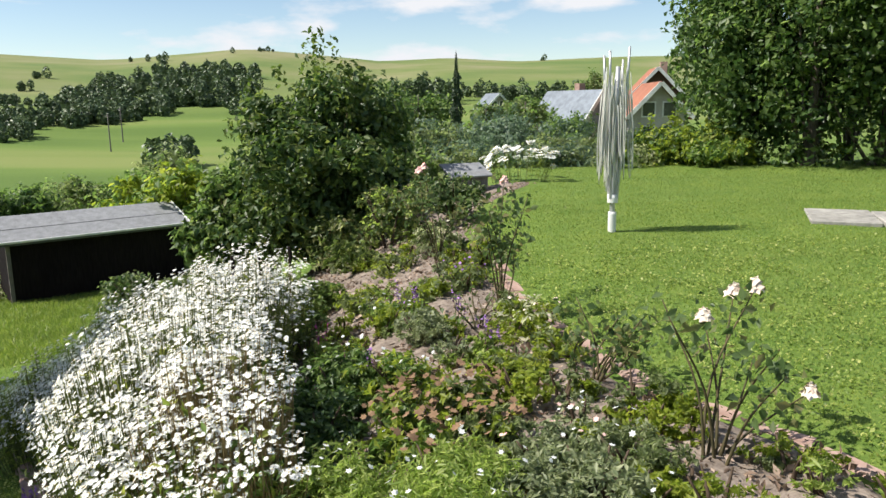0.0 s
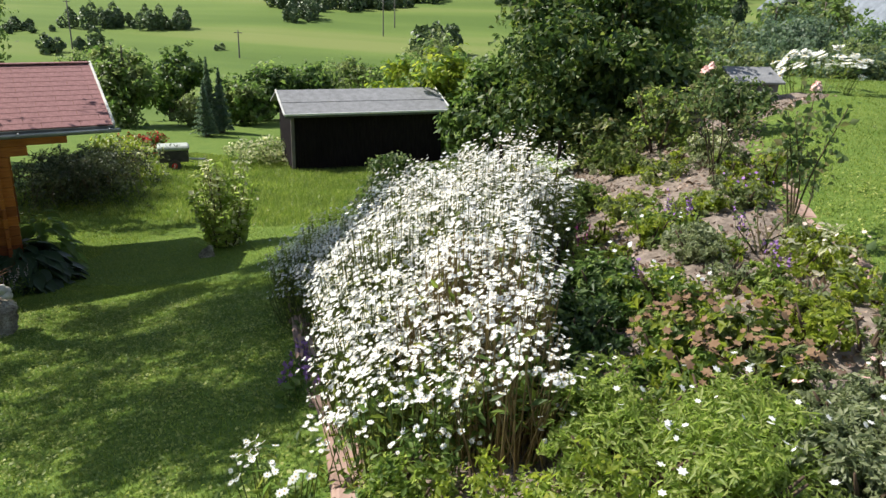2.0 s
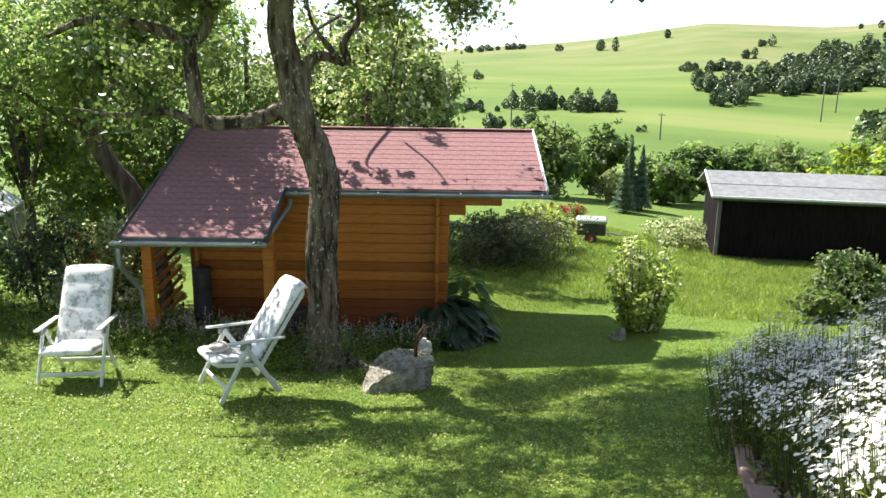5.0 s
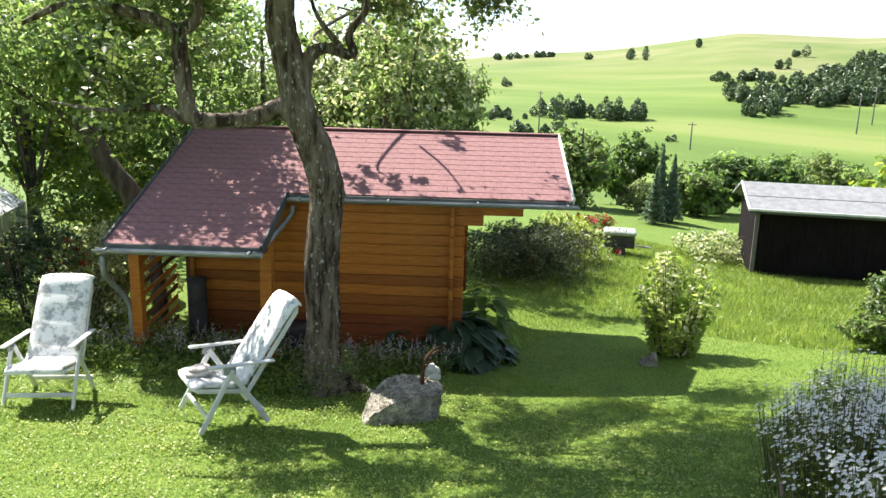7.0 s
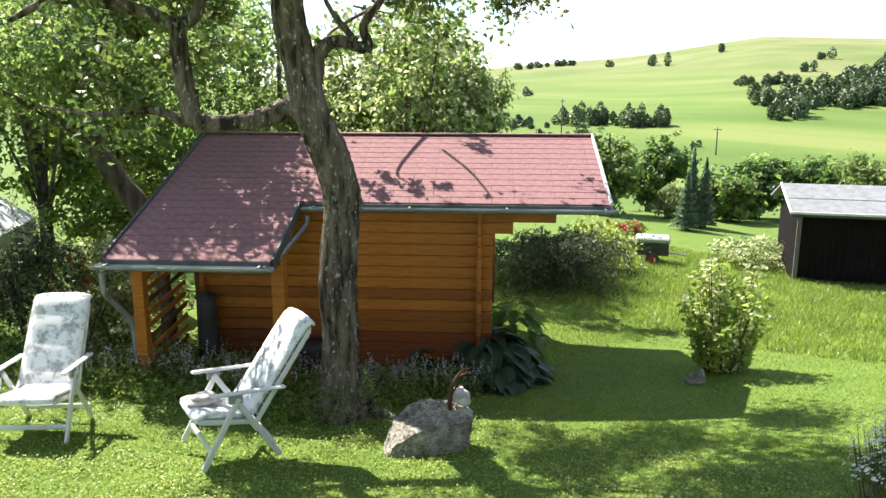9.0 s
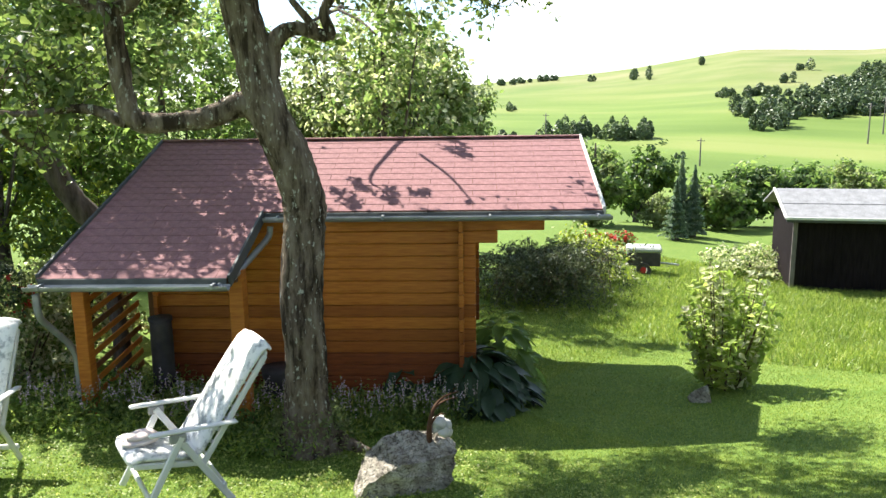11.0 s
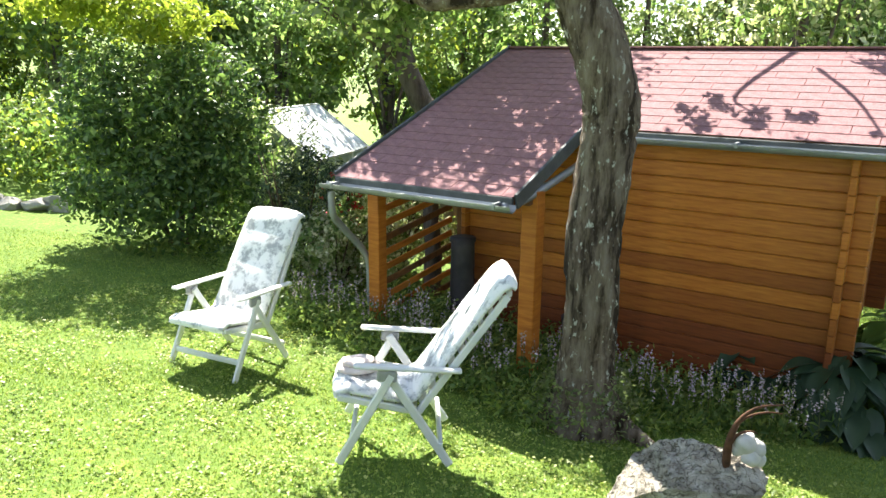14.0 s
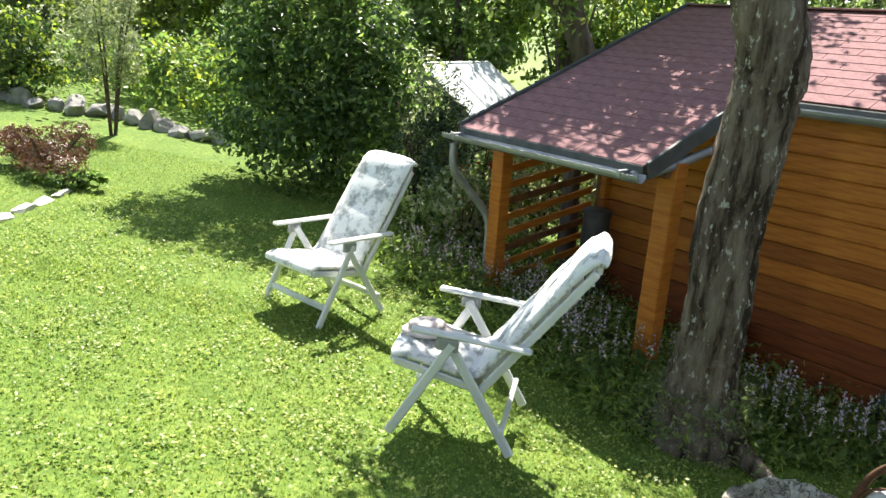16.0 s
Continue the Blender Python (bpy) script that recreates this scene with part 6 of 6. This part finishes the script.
def daisy_clump(x, y, r, h, n, seed, size=0.0135, label="dense clump of tall white daisies in the bed", petals=8, dry=0.0):
    rng = np.random.default_rng(seed)
    z0 = land_z(x, y)
    t = thing("daisy_clump", (x, y, z0), label, "flowers", "white daisies")
    g = max(8, n // 5)
    a, q = rng.uniform(0, 6.283, g), np.sqrt(rng.random(g))
    top = h * (1 - 0.30 * q ** 3) * (1 + 0.06 * np.sin(a * 3 + seed)) * rng.uniform(.80, 1.14, g)
    spill = rng.random(g) ** 2.0 * (0.12 + 0.55 * q)
    k = rng.integers(0, g, n)
    px, py = r * q * np.cos(a) * (1 + .15 * (1 - spill)), r * q * np.sin(a) * (1 + .15 * (1 - spill))
    px, py = px[k] + rng.normal(size=n) * .030, py[k] + rng.normal(size=n) * .030
    a, q = a[k], q[k]
    drop = np.array([land_z(x + u, y + v) - z0 for u, v in zip(px, py)])
    pz = (top * (1 - spill * .75))[k] + rng.normal(size=n) * 0.018 + drop * .8
    P = np.stack([px, py, pz], 1)
    out = np.stack([np.cos(a) * q * .5, np.sin(a) * q * .5, np.ones(n)], 1) + np.array([-.35, 0, 0]) + rng.normal(size=(n, 3)) * .3
    blooms("blossom", P, out, size, M_WHITEFLOWER, M_YELLOWFLOWER, t, rng, petals)
    m = int(n * 0.9)
    k = rng.random((m, 1))
    base = np.stack([px * .75, py * .75, drop], 1)
    idx = rng.integers(0, n, m)
    Q = base[idx] * (1 - k) + P[idx] * k * 0.86 + rng.normal(size=(m, 3)) * 0.035
    Q[:, 2] = np.maximum(Q[:, 2], drop[idx] + .02)
    sel = k[:, 0] > (0.35 if dry else 0.0)
    leaves("foliage", Q[sel], 0.06, M_DAISYLEAF, t, rng, None, 0.32)
    if n < 1400:
        Q2 = base[idx] * .3 + P[idx] * .66 + rng.normal(size=(m, 3)) * .05
        leaves("foliage", Q2, 0.055, M_GREEN, t, rng, None, 0.35)
    j = rng.choice(n, n // 4, replace=False)
    stalks("stalk", base[j], P[j], 0.0035, M_STRAW if dry else M_STALK, t)
    if dry:
        m = 160
        j = rng.integers(0, n, m)
        stalks("dry_stalk", base[j] + rng.normal(size=(m, 3)) * np.array([.05, .05, 0]), P[j] * np.array([1, 1, .8]), 0.0055, M_STRAW, t)
    return t


DAISIES = (
    (-.86, 3.32, .30, .60, 420, 0), (-.50, 3.38, .26, .62, 300, 1), (-1.12, 3.85, .36, .72, 700, 0), (-0.72, 3.78, .34, .85, 600, 1), (-1.45, 4.6, .36, .80, 900, 0), (-1.15, 4.35, .50, 1.0, 1200, 0), (-.75, 4.3, .30, .9, 500, 0),
    (-1.72, 5.35, .42, .88, 1100, 0), (-1.25, 5.1, .50, 1.05, 1200, 0), (-2.15, 6.05, .42, .85, 900, 0), (-1.65, 5.9, .55, 1.08, 1300, 0), (-1.0, 5.7, .42, 1.02, 900, 0),
    (-2.75, 6.8, .50, .80, 1000, 0), (-2.0, 6.7, .55, 1.05, 1200, 0), (-1.35, 6.5, .50, 1.08, 1000, 0), (-0.9, 6.4, .35, .95, 500, 0), (-3.2, 7.6, .50, .80, 1000, 0), (-2.5, 7.6, .50, .92, 900, 0),
    (-1.8, 7.4, .45, 1.05, 800, 0), (-1.25, 7.2, .40, 1.05, 600, 0), (-3.4, 8.4, .45, .8, 600, 0),
)
for i, (x, y, r, h, n, dry) in enumerate(DAISIES):
    daisy_clump(x, y, r, h, int(n * (2.5 if x > -1.75 and y > 3.5 else 1.6)), 300 + i, dry=dry)
daisy_clump(-1.38, 3.2, .2, .36, 60, 340, .016, "few low white daisies leaning out over the lawn")
daisy_clump(2.3, 13.0, .6, .62, 170, 341, .055, "bush of large flat white flower heads", 10)


def spikes(x, y, n, r, h, mat, label, seed, name="spike_flower", leafmat=None, size=.016):
    rng = np.random.default_rng(seed)
    z0 = land_z(x, y)
    t = thing(name, (x, y, z0), label, "flowers", name + "s")
    a, q = rng.uniform(0, 6.283, n), np.sqrt(rng.random(n)) * r
    hh = h * rng.uniform(.7, 1.1, n)
    A = np.stack([q * np.cos(a), q * np.sin(a), q * 0 - .02], 1)
    B = A + np.stack([rng.normal(size=n) * .03, rng.normal(size=n) * .03, hh], 1)
    stalks("stalk", A, B, .003, M_STALK, t)
    P = np.concatenate([A + (B - A) * f + rng.normal(size=(n, 3)) * .006 for f in np.linspace(.72, 1, 7)])
    leaves("blossom", P, size, mat, t, rng, None, .8)
    m = n * 9
    i = rng.integers(0, n, m)
    leaves("foliage", A[i] + (B[i] - A[i]) * rng.random((m, 1)) * .6 + rng.normal(size=(m, 3)) * .05 * np.array([1, 1, .3]), .07, leafmat or M_GREEN, t, rng, None, .45)


COVER_X = (-3.2, -2.9, -1.96, -0.3, 0.56, 1.63, 2.38, 2.9, 3.9, 4.3)
COVER_Y = (1.1, 0.8, 0.2, -0.35, -0.40, -0.42, -0.70, -0.25, 0.95, 1.3)


def ground_cover():
    """Low leafy weeds between the lawn and the hut's wall, with grass-like tufts at their edge."""
    rng = np.random.default_rng(77)
    o = hut_at(0, 0, 0)
    t = thing("ground_cover", o, "low dark green weeds along the hut's foot", "plants", rz=46.1)
    n = 1500
    x = rng.uniform(-3.1, 4.0, n)
    lo = np.interp(x, COVER_X, COVER_Y)
    hi = np.where(x < 0, lo + 1.5, 1.42)
    y = lo + (hi - lo) * rng.random(n) ** 1.3
    a = radians(46.1)
    z = land(o[0] + np.cos(a) * x - np.sin(a) * y, o[1] + np.sin(a) * x + np.cos(a) * y) - o[2]
    tall = rng.uniform(.08, .30, n) * (0.6 + 0.4 * np.clip((y - lo) / .3, 0, 1))
    k = rng.integers(0, n, 21000)
    f = rng.random(21000) ** .7
    P = np.stack([x[k] + rng.normal(size=21000) * .05 * (.5 + f), y[k] + rng.normal(size=21000) * .05 * (.5 + f), z[k] + tall[k] * f + .01], 1)
    leaves("foliage", P[:11000], .055, M_GREEN, t, rng, None, .5, up=.9)
    leaves("light_foliage", P[11000:], .055, M_BRIGHT, t, rng, None, .35, up=.3)


ground_cover()
for i in range(11):
    f = i / 10
    p = hut_at(-0.5 + 4.4 * f, -0.15 + 0.55 * math.sin(f * 7) * .5 + (0.9 if f > .55 else 0.2), 0)
    spikes(p[0], p[1], 36, .38, .44, M_LAVENDER, "low green plants with pale pink flower spikes before the hut", 400 + i, "knotweed", size=.022)
for i, (x, y) in enumerate(((-0.42, 5.95), (0.15, 6.4), (0.3, 6.1), (.75, 5.1), (.6, 5.7), (-.05, 4.9))):
    spikes(x, y, 5, .07, .36, M_PURPLEFLOWER if i else M_MAGENTA, ("low plant with violet flower heads in the bed", "plant with one magenta flower head in the bed")[i == 0], 420 + i, "violet_flower", size=.022)
for i, (x, y) in enumerate(((-2.05, 4.62), (-1.85, 4.42), (-1.95, 4.85))):
    spikes(x, y, 9, .16, .30, M_PURPLEFLOWER, "violet ball-shaped flowers at the bed's lower edge", 430 + i, "violet_flower", size=.03)
for i, p in enumerate(((-1.03, 5.91, -0.16), (-0.84, 5.94, -0.18), (-0.64, 6.06, -0.13),)):
    t = thing("bulrush_spike", (p[0], p[1], land_z(p[0], p[1])), "tall black-brown seed spike rising from the daisies", "plant", "seed spikes")
    hh = p[2] - land_z(p[0], p[1])
    tubes("stem", [[(0, 0, 0, .006), (0, 0, hh, .004)]], M_TWIG, t, 5, 2)
    tubes("spike", [[(0, 0, hh - .14, .010), (0.01, 0, hh - .07, .016), (0.0, 0, hh, .009)]], M_SPIKE, t, 7, 3)


def low_plant(x, y, r, h, mat, n, size, label, seed, cat="plant", mats=None, aspect=.4, flowers=None, nf=0, fs=.02, group=""):
    t = bush("bed_plant", x, y, r, h, mat, n, size, label, cat, seed, group or "bed plants", nl=8, mats=mats, stems=3, aspect=aspect, lump=.45)
    if flowers:
        rng = np.random.default_rng(seed + 1)
        a, q = rng.uniform(0, 6.28, nf), np.sqrt(rng.random(nf)) * r * .9
        P = np.stack([q * np.cos(a), q * np.sin(a), h * (1.0 - .3 * (q / r) ** 2) + rng.uniform(-.02, .06, nf)], 1)
        blooms("blossom", P, np.stack([rng.normal(size=nf) * .5, rng.normal(size=nf) * .5, np.ones(nf)], 1), fs, flowers, None, t, rng, 6)
    return t


BEDPLANTS = (
    # where, radius, height, leaf, count, leaf size, label
    ((-0.32, 4.33, -0.95), .34, .42, M_DARK, 2600, .055, "dark green leafy clump in the bed", None, None),
    ((-0.19, 4.92, -0.94), .30, .40, M_DARK, 2200, .055, "dark green leafy clump in the bed", M_GREEN, M_WHITEFLOWER),
    ((-0.31, 3.65, -0.92), .26, .34, M_DARK, 1800, .05, "dark green leafy clump in the bed", None, None),
    ((0.15, 4.84, -0.85), .30, .30, M_GREEN, 1800, .05, "green leafy clump with a few white flowers", M_YELLOW, M_WHITEFLOWER),
    ((0.34, 5.65, -0.82), .24, .30, M_BLUEPALE, 2200, .035, "grey-green lavender-like tuft in the bed", None, None),
    ((-0.00, 3.30, -0.85), .34, .38, M_BRIGHT, 3800, .04, "bright green feathery clump with few white flowers", None, M_WHITEFLOWER),
    ((0.32, 3.32, -0.80), .34, .36, M_BRIGHT, 3800, .04, "bright green feathery clump with few white flowers", None, M_WHITEFLOWER),
    ((-0.01, 3.07, -0.85), .36, .36, M_BRIGHT, 3800, .04, "bright green feathery clump with few white flowers", None, M_WHITEFLOWER),
    ((0.28, 2.86, -0.79), .36, .36, M_BRIGHT, 3600, .04, "bright green feathery clump with few white flowers", None, M_WHITEFLOWER),
    ((0.39, 3.23, -0.79), .30, .36, M_BRIGHT, 3000, .04, "bright green feathery clump with few white flowers", None, None),
    ((0.89, 3.18, -0.76), .34, .34, M_BLUEPALE, 4200, .035, "grey-green fine-leaved tuft in the bed", None, M_WHITEFLOWER),
    ((0.78, 3.52, -0.76), .26, .30, M_BLUEPALE, 2600, .035, "grey-green fine-leaved tuft in the bed", None, M_PINKFLOWER),
    ((0.15, 4.00, -0.83), .22, .30, M_GREEN, 900, .06, "stonecrop with flat brown flower heads", M_YELLOW, M_BROWNFLOWER),
    ((0.26, 3.68, -0.81), .22, .30, M_GREEN, 900, .06, "stonecrop with flat brown flower heads", M_YELLOW, M_BROWNFLOWER),
    ((0.52, 4.26, -0.78), .22, .28, M_OLIVE, 900, .06, "stonecrop with flat brown flower heads", M_YELLOW, M_BROWNFLOWER),
    ((0.54, 3.82, -0.78), .20, .28, M_OLIVE, 800, .06, "stonecrop with flat brown flower heads", M_YELLOW, M_BROWNFLOWER),
    ((0.20, 4.25, -0.83), .20, .28, M_OLIVE, 800, .06, "stonecrop with flat brown flower heads", M_YELLOW, M_BROWNFLOWER),
    ((0.37, 5.58, -0.81), .20, .26, M_BLUEPALE, 1200, .04, "grey-green lavender-like tuft in the bed", None, None),
    ((0.09, 6.26, -0.89), .26, .30, M_GREEN, 1300, .05, "green leafy clump with a few white flowers", M_YELLOW, M_WHITEFLOWER),
    ((-0.16, 7.16, -1.00), .24, .28, M_OLIVE, 1100, .05, "small olive plant in the bed", M_YELLOW, None),
    ((0.44, 6.80, -0.81), .26, .25, M_YELLOW, 1100, .05, "small yellow-green plant in the bed", M_OLIVE, None),
    ((0.75, 6.90, -0.75), .26, .28, M_OLIVE, 1100, .05, "small olive plant in the bed", M_YELLOW, M_PURPLEFLOWER),
    ((1.08, 5.47, -0.72), .30, .26, M_YELLOW, 1500, .05, "pale flowering clump at the bed's upper edge", M_PALE, M_CREAMFLOWER),
    ((1.20, 4.98, -0.72), .20, .2, M_YELLOW, 700, .05, "small yellow-green plant in the bed", M_OLIVE, None),
    ((0.73, 4.74, -0.76), .16, .2, M_YELLOW, 400, .06, "small yellow-green plant in the bed", M_YELLOW, None),
    ((0.97, 4.59, -0.75), .16, .16, M_GREEN, 400, .05, "small green plant on the bare soil", M_YELLOW, None),
    ((0.17, 8.33, -0.91), .28, .26, M_OLIVE, 1100, .05, "small olive plant in the bed", M_YELLOW, None),
    ((1.07, 7.77, -0.69), .26, .3, M_YELLOW, 1000, .05, "small yellow-green plant in the bed", M_OLIVE, None),
    ((0.63, 8.83, -0.77), .30, .40, M_OLIVE, 1400, .05, "small olive plant in the bed", M_PALE, None),
    ((-0.65, 7.75, -1.2), .34, .50, M_DARK2, 1800, .06, "dark green leafy clump in the bed", M_GREEN, None),
    ((-1.00, 8.75, -1.3), .38, .55, M_DARK2, 2000, .06, "dark green leafy clump in the bed", M_GREEN, None),
    ((-0.30, 9.30, -1.1), .36, .50, M_DARK2, 1800, .06, "dark green leafy clump in the bed", M_PALE2, None),
    ((-0.57, 7.03, -1.16), .20, .25, M_DARK, 700, .05, "dark green leafy clump in the bed", None, None),
    ((1.53, 4.10, -0.73), .16, .2, M_YELLOW, 400, .06, "small yellow-green plant in the bed", None, None),
    ((0.99, 3.69, -0.75), .26, .26, M_BLUEPALE, 2000, .035, "grey-green fine-leaved tuft in the bed", None, M_WHITEFLOWER),
    ((1.15, 3.52, -0.76), .24, .26, M_OLIVE, 1600, .035, "grey-green fine-leaved tuft in the bed", None, None),
    ((-3.66, 8.39, -2.49), .30, .40, M_BLUEPALE, 1800, .045, "grey-green plant under the daisies", M_GREEN, None),
    ((-2.51, 6.02, -1.90), .24, .26, M_OLIVE, 900, .05, "dry brownish plant under the daisies", M_BROWN, None),
    ((-1.90, 5.05, -1.59), .20, .25, M_YELLOW, 700, .05, "small yellow-green plant in the bed", M_BROWN, None),
)
for i, (p, r, h, m, n, s, lb, m2, fl) in enumerate(BEDPLANTS):
    low_plant(p[0], p[1], r, h, m, n, s, lb, 500 + i, mats=m2, aspect=.25 if m is M_BRIGHT else .4, flowers=fl, nf=(0, 12)[fl is not None] * (3 if fl is M_BROWNFLOWER else 1), fs=.022 if fl is M_BROWNFLOWER else .014)


def rose(x, y, h, r, canes, seed, label, flower=None, heads=(), leafn=260, lean=0.25):
    rng = np.random.default_rng(seed)
    z0 = land_z(x, y)
    t = thing("rose_bush", (x, y, z0), label, "rose bush", "rose bushes")
    lines, tips, LP = [], [], []
    targets = [Vector(q) - Vector((x, y, z0)) for q in heads]
    for i in range(max(canes, len(targets))):
        if i < len(targets):
            e = targets[i]
        else:
            a = rng.uniform(0, 6.28)
            e = Vector((r * math.cos(a), r * math.sin(a), h * rng.uniform(.55, 1.0)))
        m = Vector((e.x * .35 + rng.normal() * .04, e.y * .35 + rng.normal() * .04, e.z * .5))
        lines.append([(rng.normal() * .03, rng.normal() * .03, -.03, .009), (*m, .006), (*e, .003)])
        tips.append(e)
        for _ in range(leafn // max(canes, 1)):
            f = rng.uniform(.2, 1) ** .8
            q = (m * (1 - f) + e * f)
            LP.append((q.x + rng.normal() * .06, q.y + rng.normal() * .06, q.z + rng.normal() * .04))
    each("cane", lines, M_CANE, t, 5, 4)
    leaves("leaves", np.array(LP), .055, M_ROSELEAF, t, rng, None, .65)
    for i, e in enumerate(tips[:len(targets)]):
        bl = None
        for ring, (k, rr, up) in enumerate(((6, .045, .0), (5, .033, .018), (4, .018, .03))):
            P = np.array([[e.x + rr * .6 * math.cos(6.283 * j / k + ring), e.y + rr * .6 * math.sin(6.283 * j / k + ring), e.z + up] for j in range(k)])
            N = np.array([[math.cos(6.283 * j / k + ring), math.sin(6.283 * j / k + ring), .9] for j in range(k)])
            if ring == 0:
                bl = blooms("bloom", P, N, .034, flower, None, t, rng, 5)
            else:
                blooms("petals", P, N, .026, flower, None, bl, rng, 5)


_r = (1.54, 3.57, -0.75)
rose(_r[0], _r[1], .8, .3, 9, 601, "sparse rose bush with three cream-pink blooms", M_CREAMFLOWER, ((1.63, 3.95, -0.14), (1.79, 3.98, -0.03), (1.88, 3.94, 0.00), (2.09, 3.76, -0.48)), 200)
_r = (1.25, 4.53, -0.73)
rose(_r[0], _r[1], .5, .28, 9, 602, "low dark-leaved rose bush with one pink bud", M_PINKFLOWER, ((1.44, 5.24, -0.80),), 300)
_r = (0.97, 6.00, -0.73)
rose(_r[0], _r[1], .95, .20, 6, 603, "tall slender rose bush with a pale pink bloom", M_PINKFLOWER, ((1.04, 6.45, 0.28),), 330)
_r = (0.62, 8.22, -0.77)
rose(_r[0], _r[1], .9, .35, 7, 604, "tall rose bush with pink blooms on top", M_PINKFLOWER, ((0.45, 8.52, 0.20), (0.51, 8.62, 0.23)), 420)
_r = (0.75, 5.75, -0.76)
rose(_r[0], _r[1], .35, .25, 7, 605, "low bare rose stump with red-brown twigs", M_PINKFLOWER, (), 60)
_r = (-0.52, 10.86, -1.31)
low_plant(_r[0], _r[1], .62, .85, M_ROSELEAF, 4200, .09, "leafy peony bush with pale edged leaves", 610, mats=M_PALE2, aspect=.45)
_r = (0.12, 10.23, -0.96)
low_plant(_r[0], _r[1], .50, .95, M_ROSELEAF, 2600, .07, "leafy rose thicket with red-brown shoots", 611, mats=M_BRIGHT, aspect=.5)
_r = (0.95, 10.22, -0.68)
low_plant(_r[0], _r[1], .50, .8, M_DARK, 2400, .07, "dark leafy shrub at the end of the bed", 612, mats=M_OLIVE, aspect=.5)
for i in range(120):
    rg = random.Random(700 + i)
    y = rg.uniform(2.3, 11.5)
    f = rg.uniform(.5, .97)
    x = float(bed_left(y) + (bed_right(y) - bed_left(y)) * f)
    low_plant(x, y, rg.uniform(.09, .22), rg.uniform(.10, .30), (M_OLIVE, M_YELLOW, M_BRIGHT, M_YELLOW, M_BLUEPALE)[i % 5], 260 + rg.randrange(260), .042, "small weedy plant on the dry soil", 700 + i, aspect=(.3, .5)[i % 2])


# ---- grass blades where the lawn is near ----
def grass(name, x0, x1, y0, y1, n, seed, tall=1.0):
    rng = np.random.default_rng(seed)
    x, y = rng.uniform(x0, x1, n), rng.uniform(y0, y1, n)
    keep = (x < bed_left(y) - .12) | (x > bed_right(y) + .1) | (y < 1.9)
    a = radians(46.1)
    hx = (x + 10.57) * math.cos(a) + (y - 5.2) * math.sin(a)
    hy = -(x + 10.57) * math.sin(a) + (y - 5.2) * math.cos(a)
    keep &= ~((hx > 0.3) & (hx < 4.3) & (hy > 1.4) & (hy < 5))
    x, y = x[keep], y[keep]
    n = len(x)
    z = land(x, y) - 0.01
    h = rng.uniform(.014, .036, n) * tall
    a = rng.uniform(0, 6.283, n)
    w = rng.uniform(.003, .007, n) * tall ** .5
    dx, dy = rng.normal(size=n) * .014 * tall, rng.normal(size=n) * .014 * tall
    V = np.stack([np.stack([x - np.cos(a) * w, y - np.sin(a) * w, z], 1), np.stack([x + np.cos(a) * w, y + np.sin(a) * w, z], 1), np.stack([x + dx, y + dy, z + h], 1)], 1).reshape(-1, 3)
    F = np.arange(n * 3).reshape(-1, 3)
    tagged(mesh_obj(name, V, F, M_GRASS, kind="stuff"), "short sunny lawn grass blades", "grass")


grass("grass", -9.5, -0.5, 1.0, 9.5, 330000, 1)
grass("grass", -13.5, -9.0, 0.2, 5.0, 60000, 2)
grass("grass", 0.5, 7.0, 2.5, 10.5, 150000, 3)
grass("grass", 1.5, 9.5, 10.5, 15.0, 60000, 5)
grass("grass", -9.0, -3.0, 9.0, 14.0, 90000, 4)
grass("meadow_grass", -15.0, -3.0, 14.0, 23.0, 90000, 6, 4.0)
grass("meadow_grass", -13.0, -9.0, 10.0, 14.0, 40000, 7, 1.6)

def clover(x0, x1, y0, y1, n, seed):
    rng = np.random.default_rng(seed)
    g = n // 14
    cx, cy = rng.uniform(x0, x1, g), rng.uniform(y0, y1, g)
    k = rng.integers(0, g, n)
    x, y = cx[k] + rng.normal(size=n) * .07, cy[k] + rng.normal(size=n) * .07
    keep = (x < bed_left(y) - .12) | (x > bed_right(y) + .1) | (y < 1.9)
    x, y = x[keep], y[keep]
    P = np.stack([x, y, land(x, y) + rng.uniform(.012, .04, len(x))], 1)
    ob = leaves("clover", P, .022, M_CLOVER, None, rng, None, .85, up=2.2)
    tagged(ob, "small clover and weed leaves in the lawn", "clover")


clover(-11.5, -1.5, 1.5, 8.5, 60000, 31)
clover(1.0, 5.5, 2.5, 8.0, 15000, 32)

# low plants at the bed's near end
for i, (x, y, r0, h0, m1, m2) in enumerate(((-0.75, 2.95, .22, .30, M_BRIGHT, M_GREEN), (-0.45, 2.75, .24, .34, M_BRIGHT, M_YELLOW), (-0.1, 2.72, .25, .36, M_BRIGHT, M_YELLOW), (0.25, 2.6, .24, .30, M_GREEN, M_BRIGHT))):
    bush("low_plant", x, y, r0, h0, m1, 1500, 0.035, "low bright green leafy plant at the bed's near end", "plant", seed=700 + i, group="low plants at the bed's end", mats=m2, stems=4, aspect=0.45, tips=6)
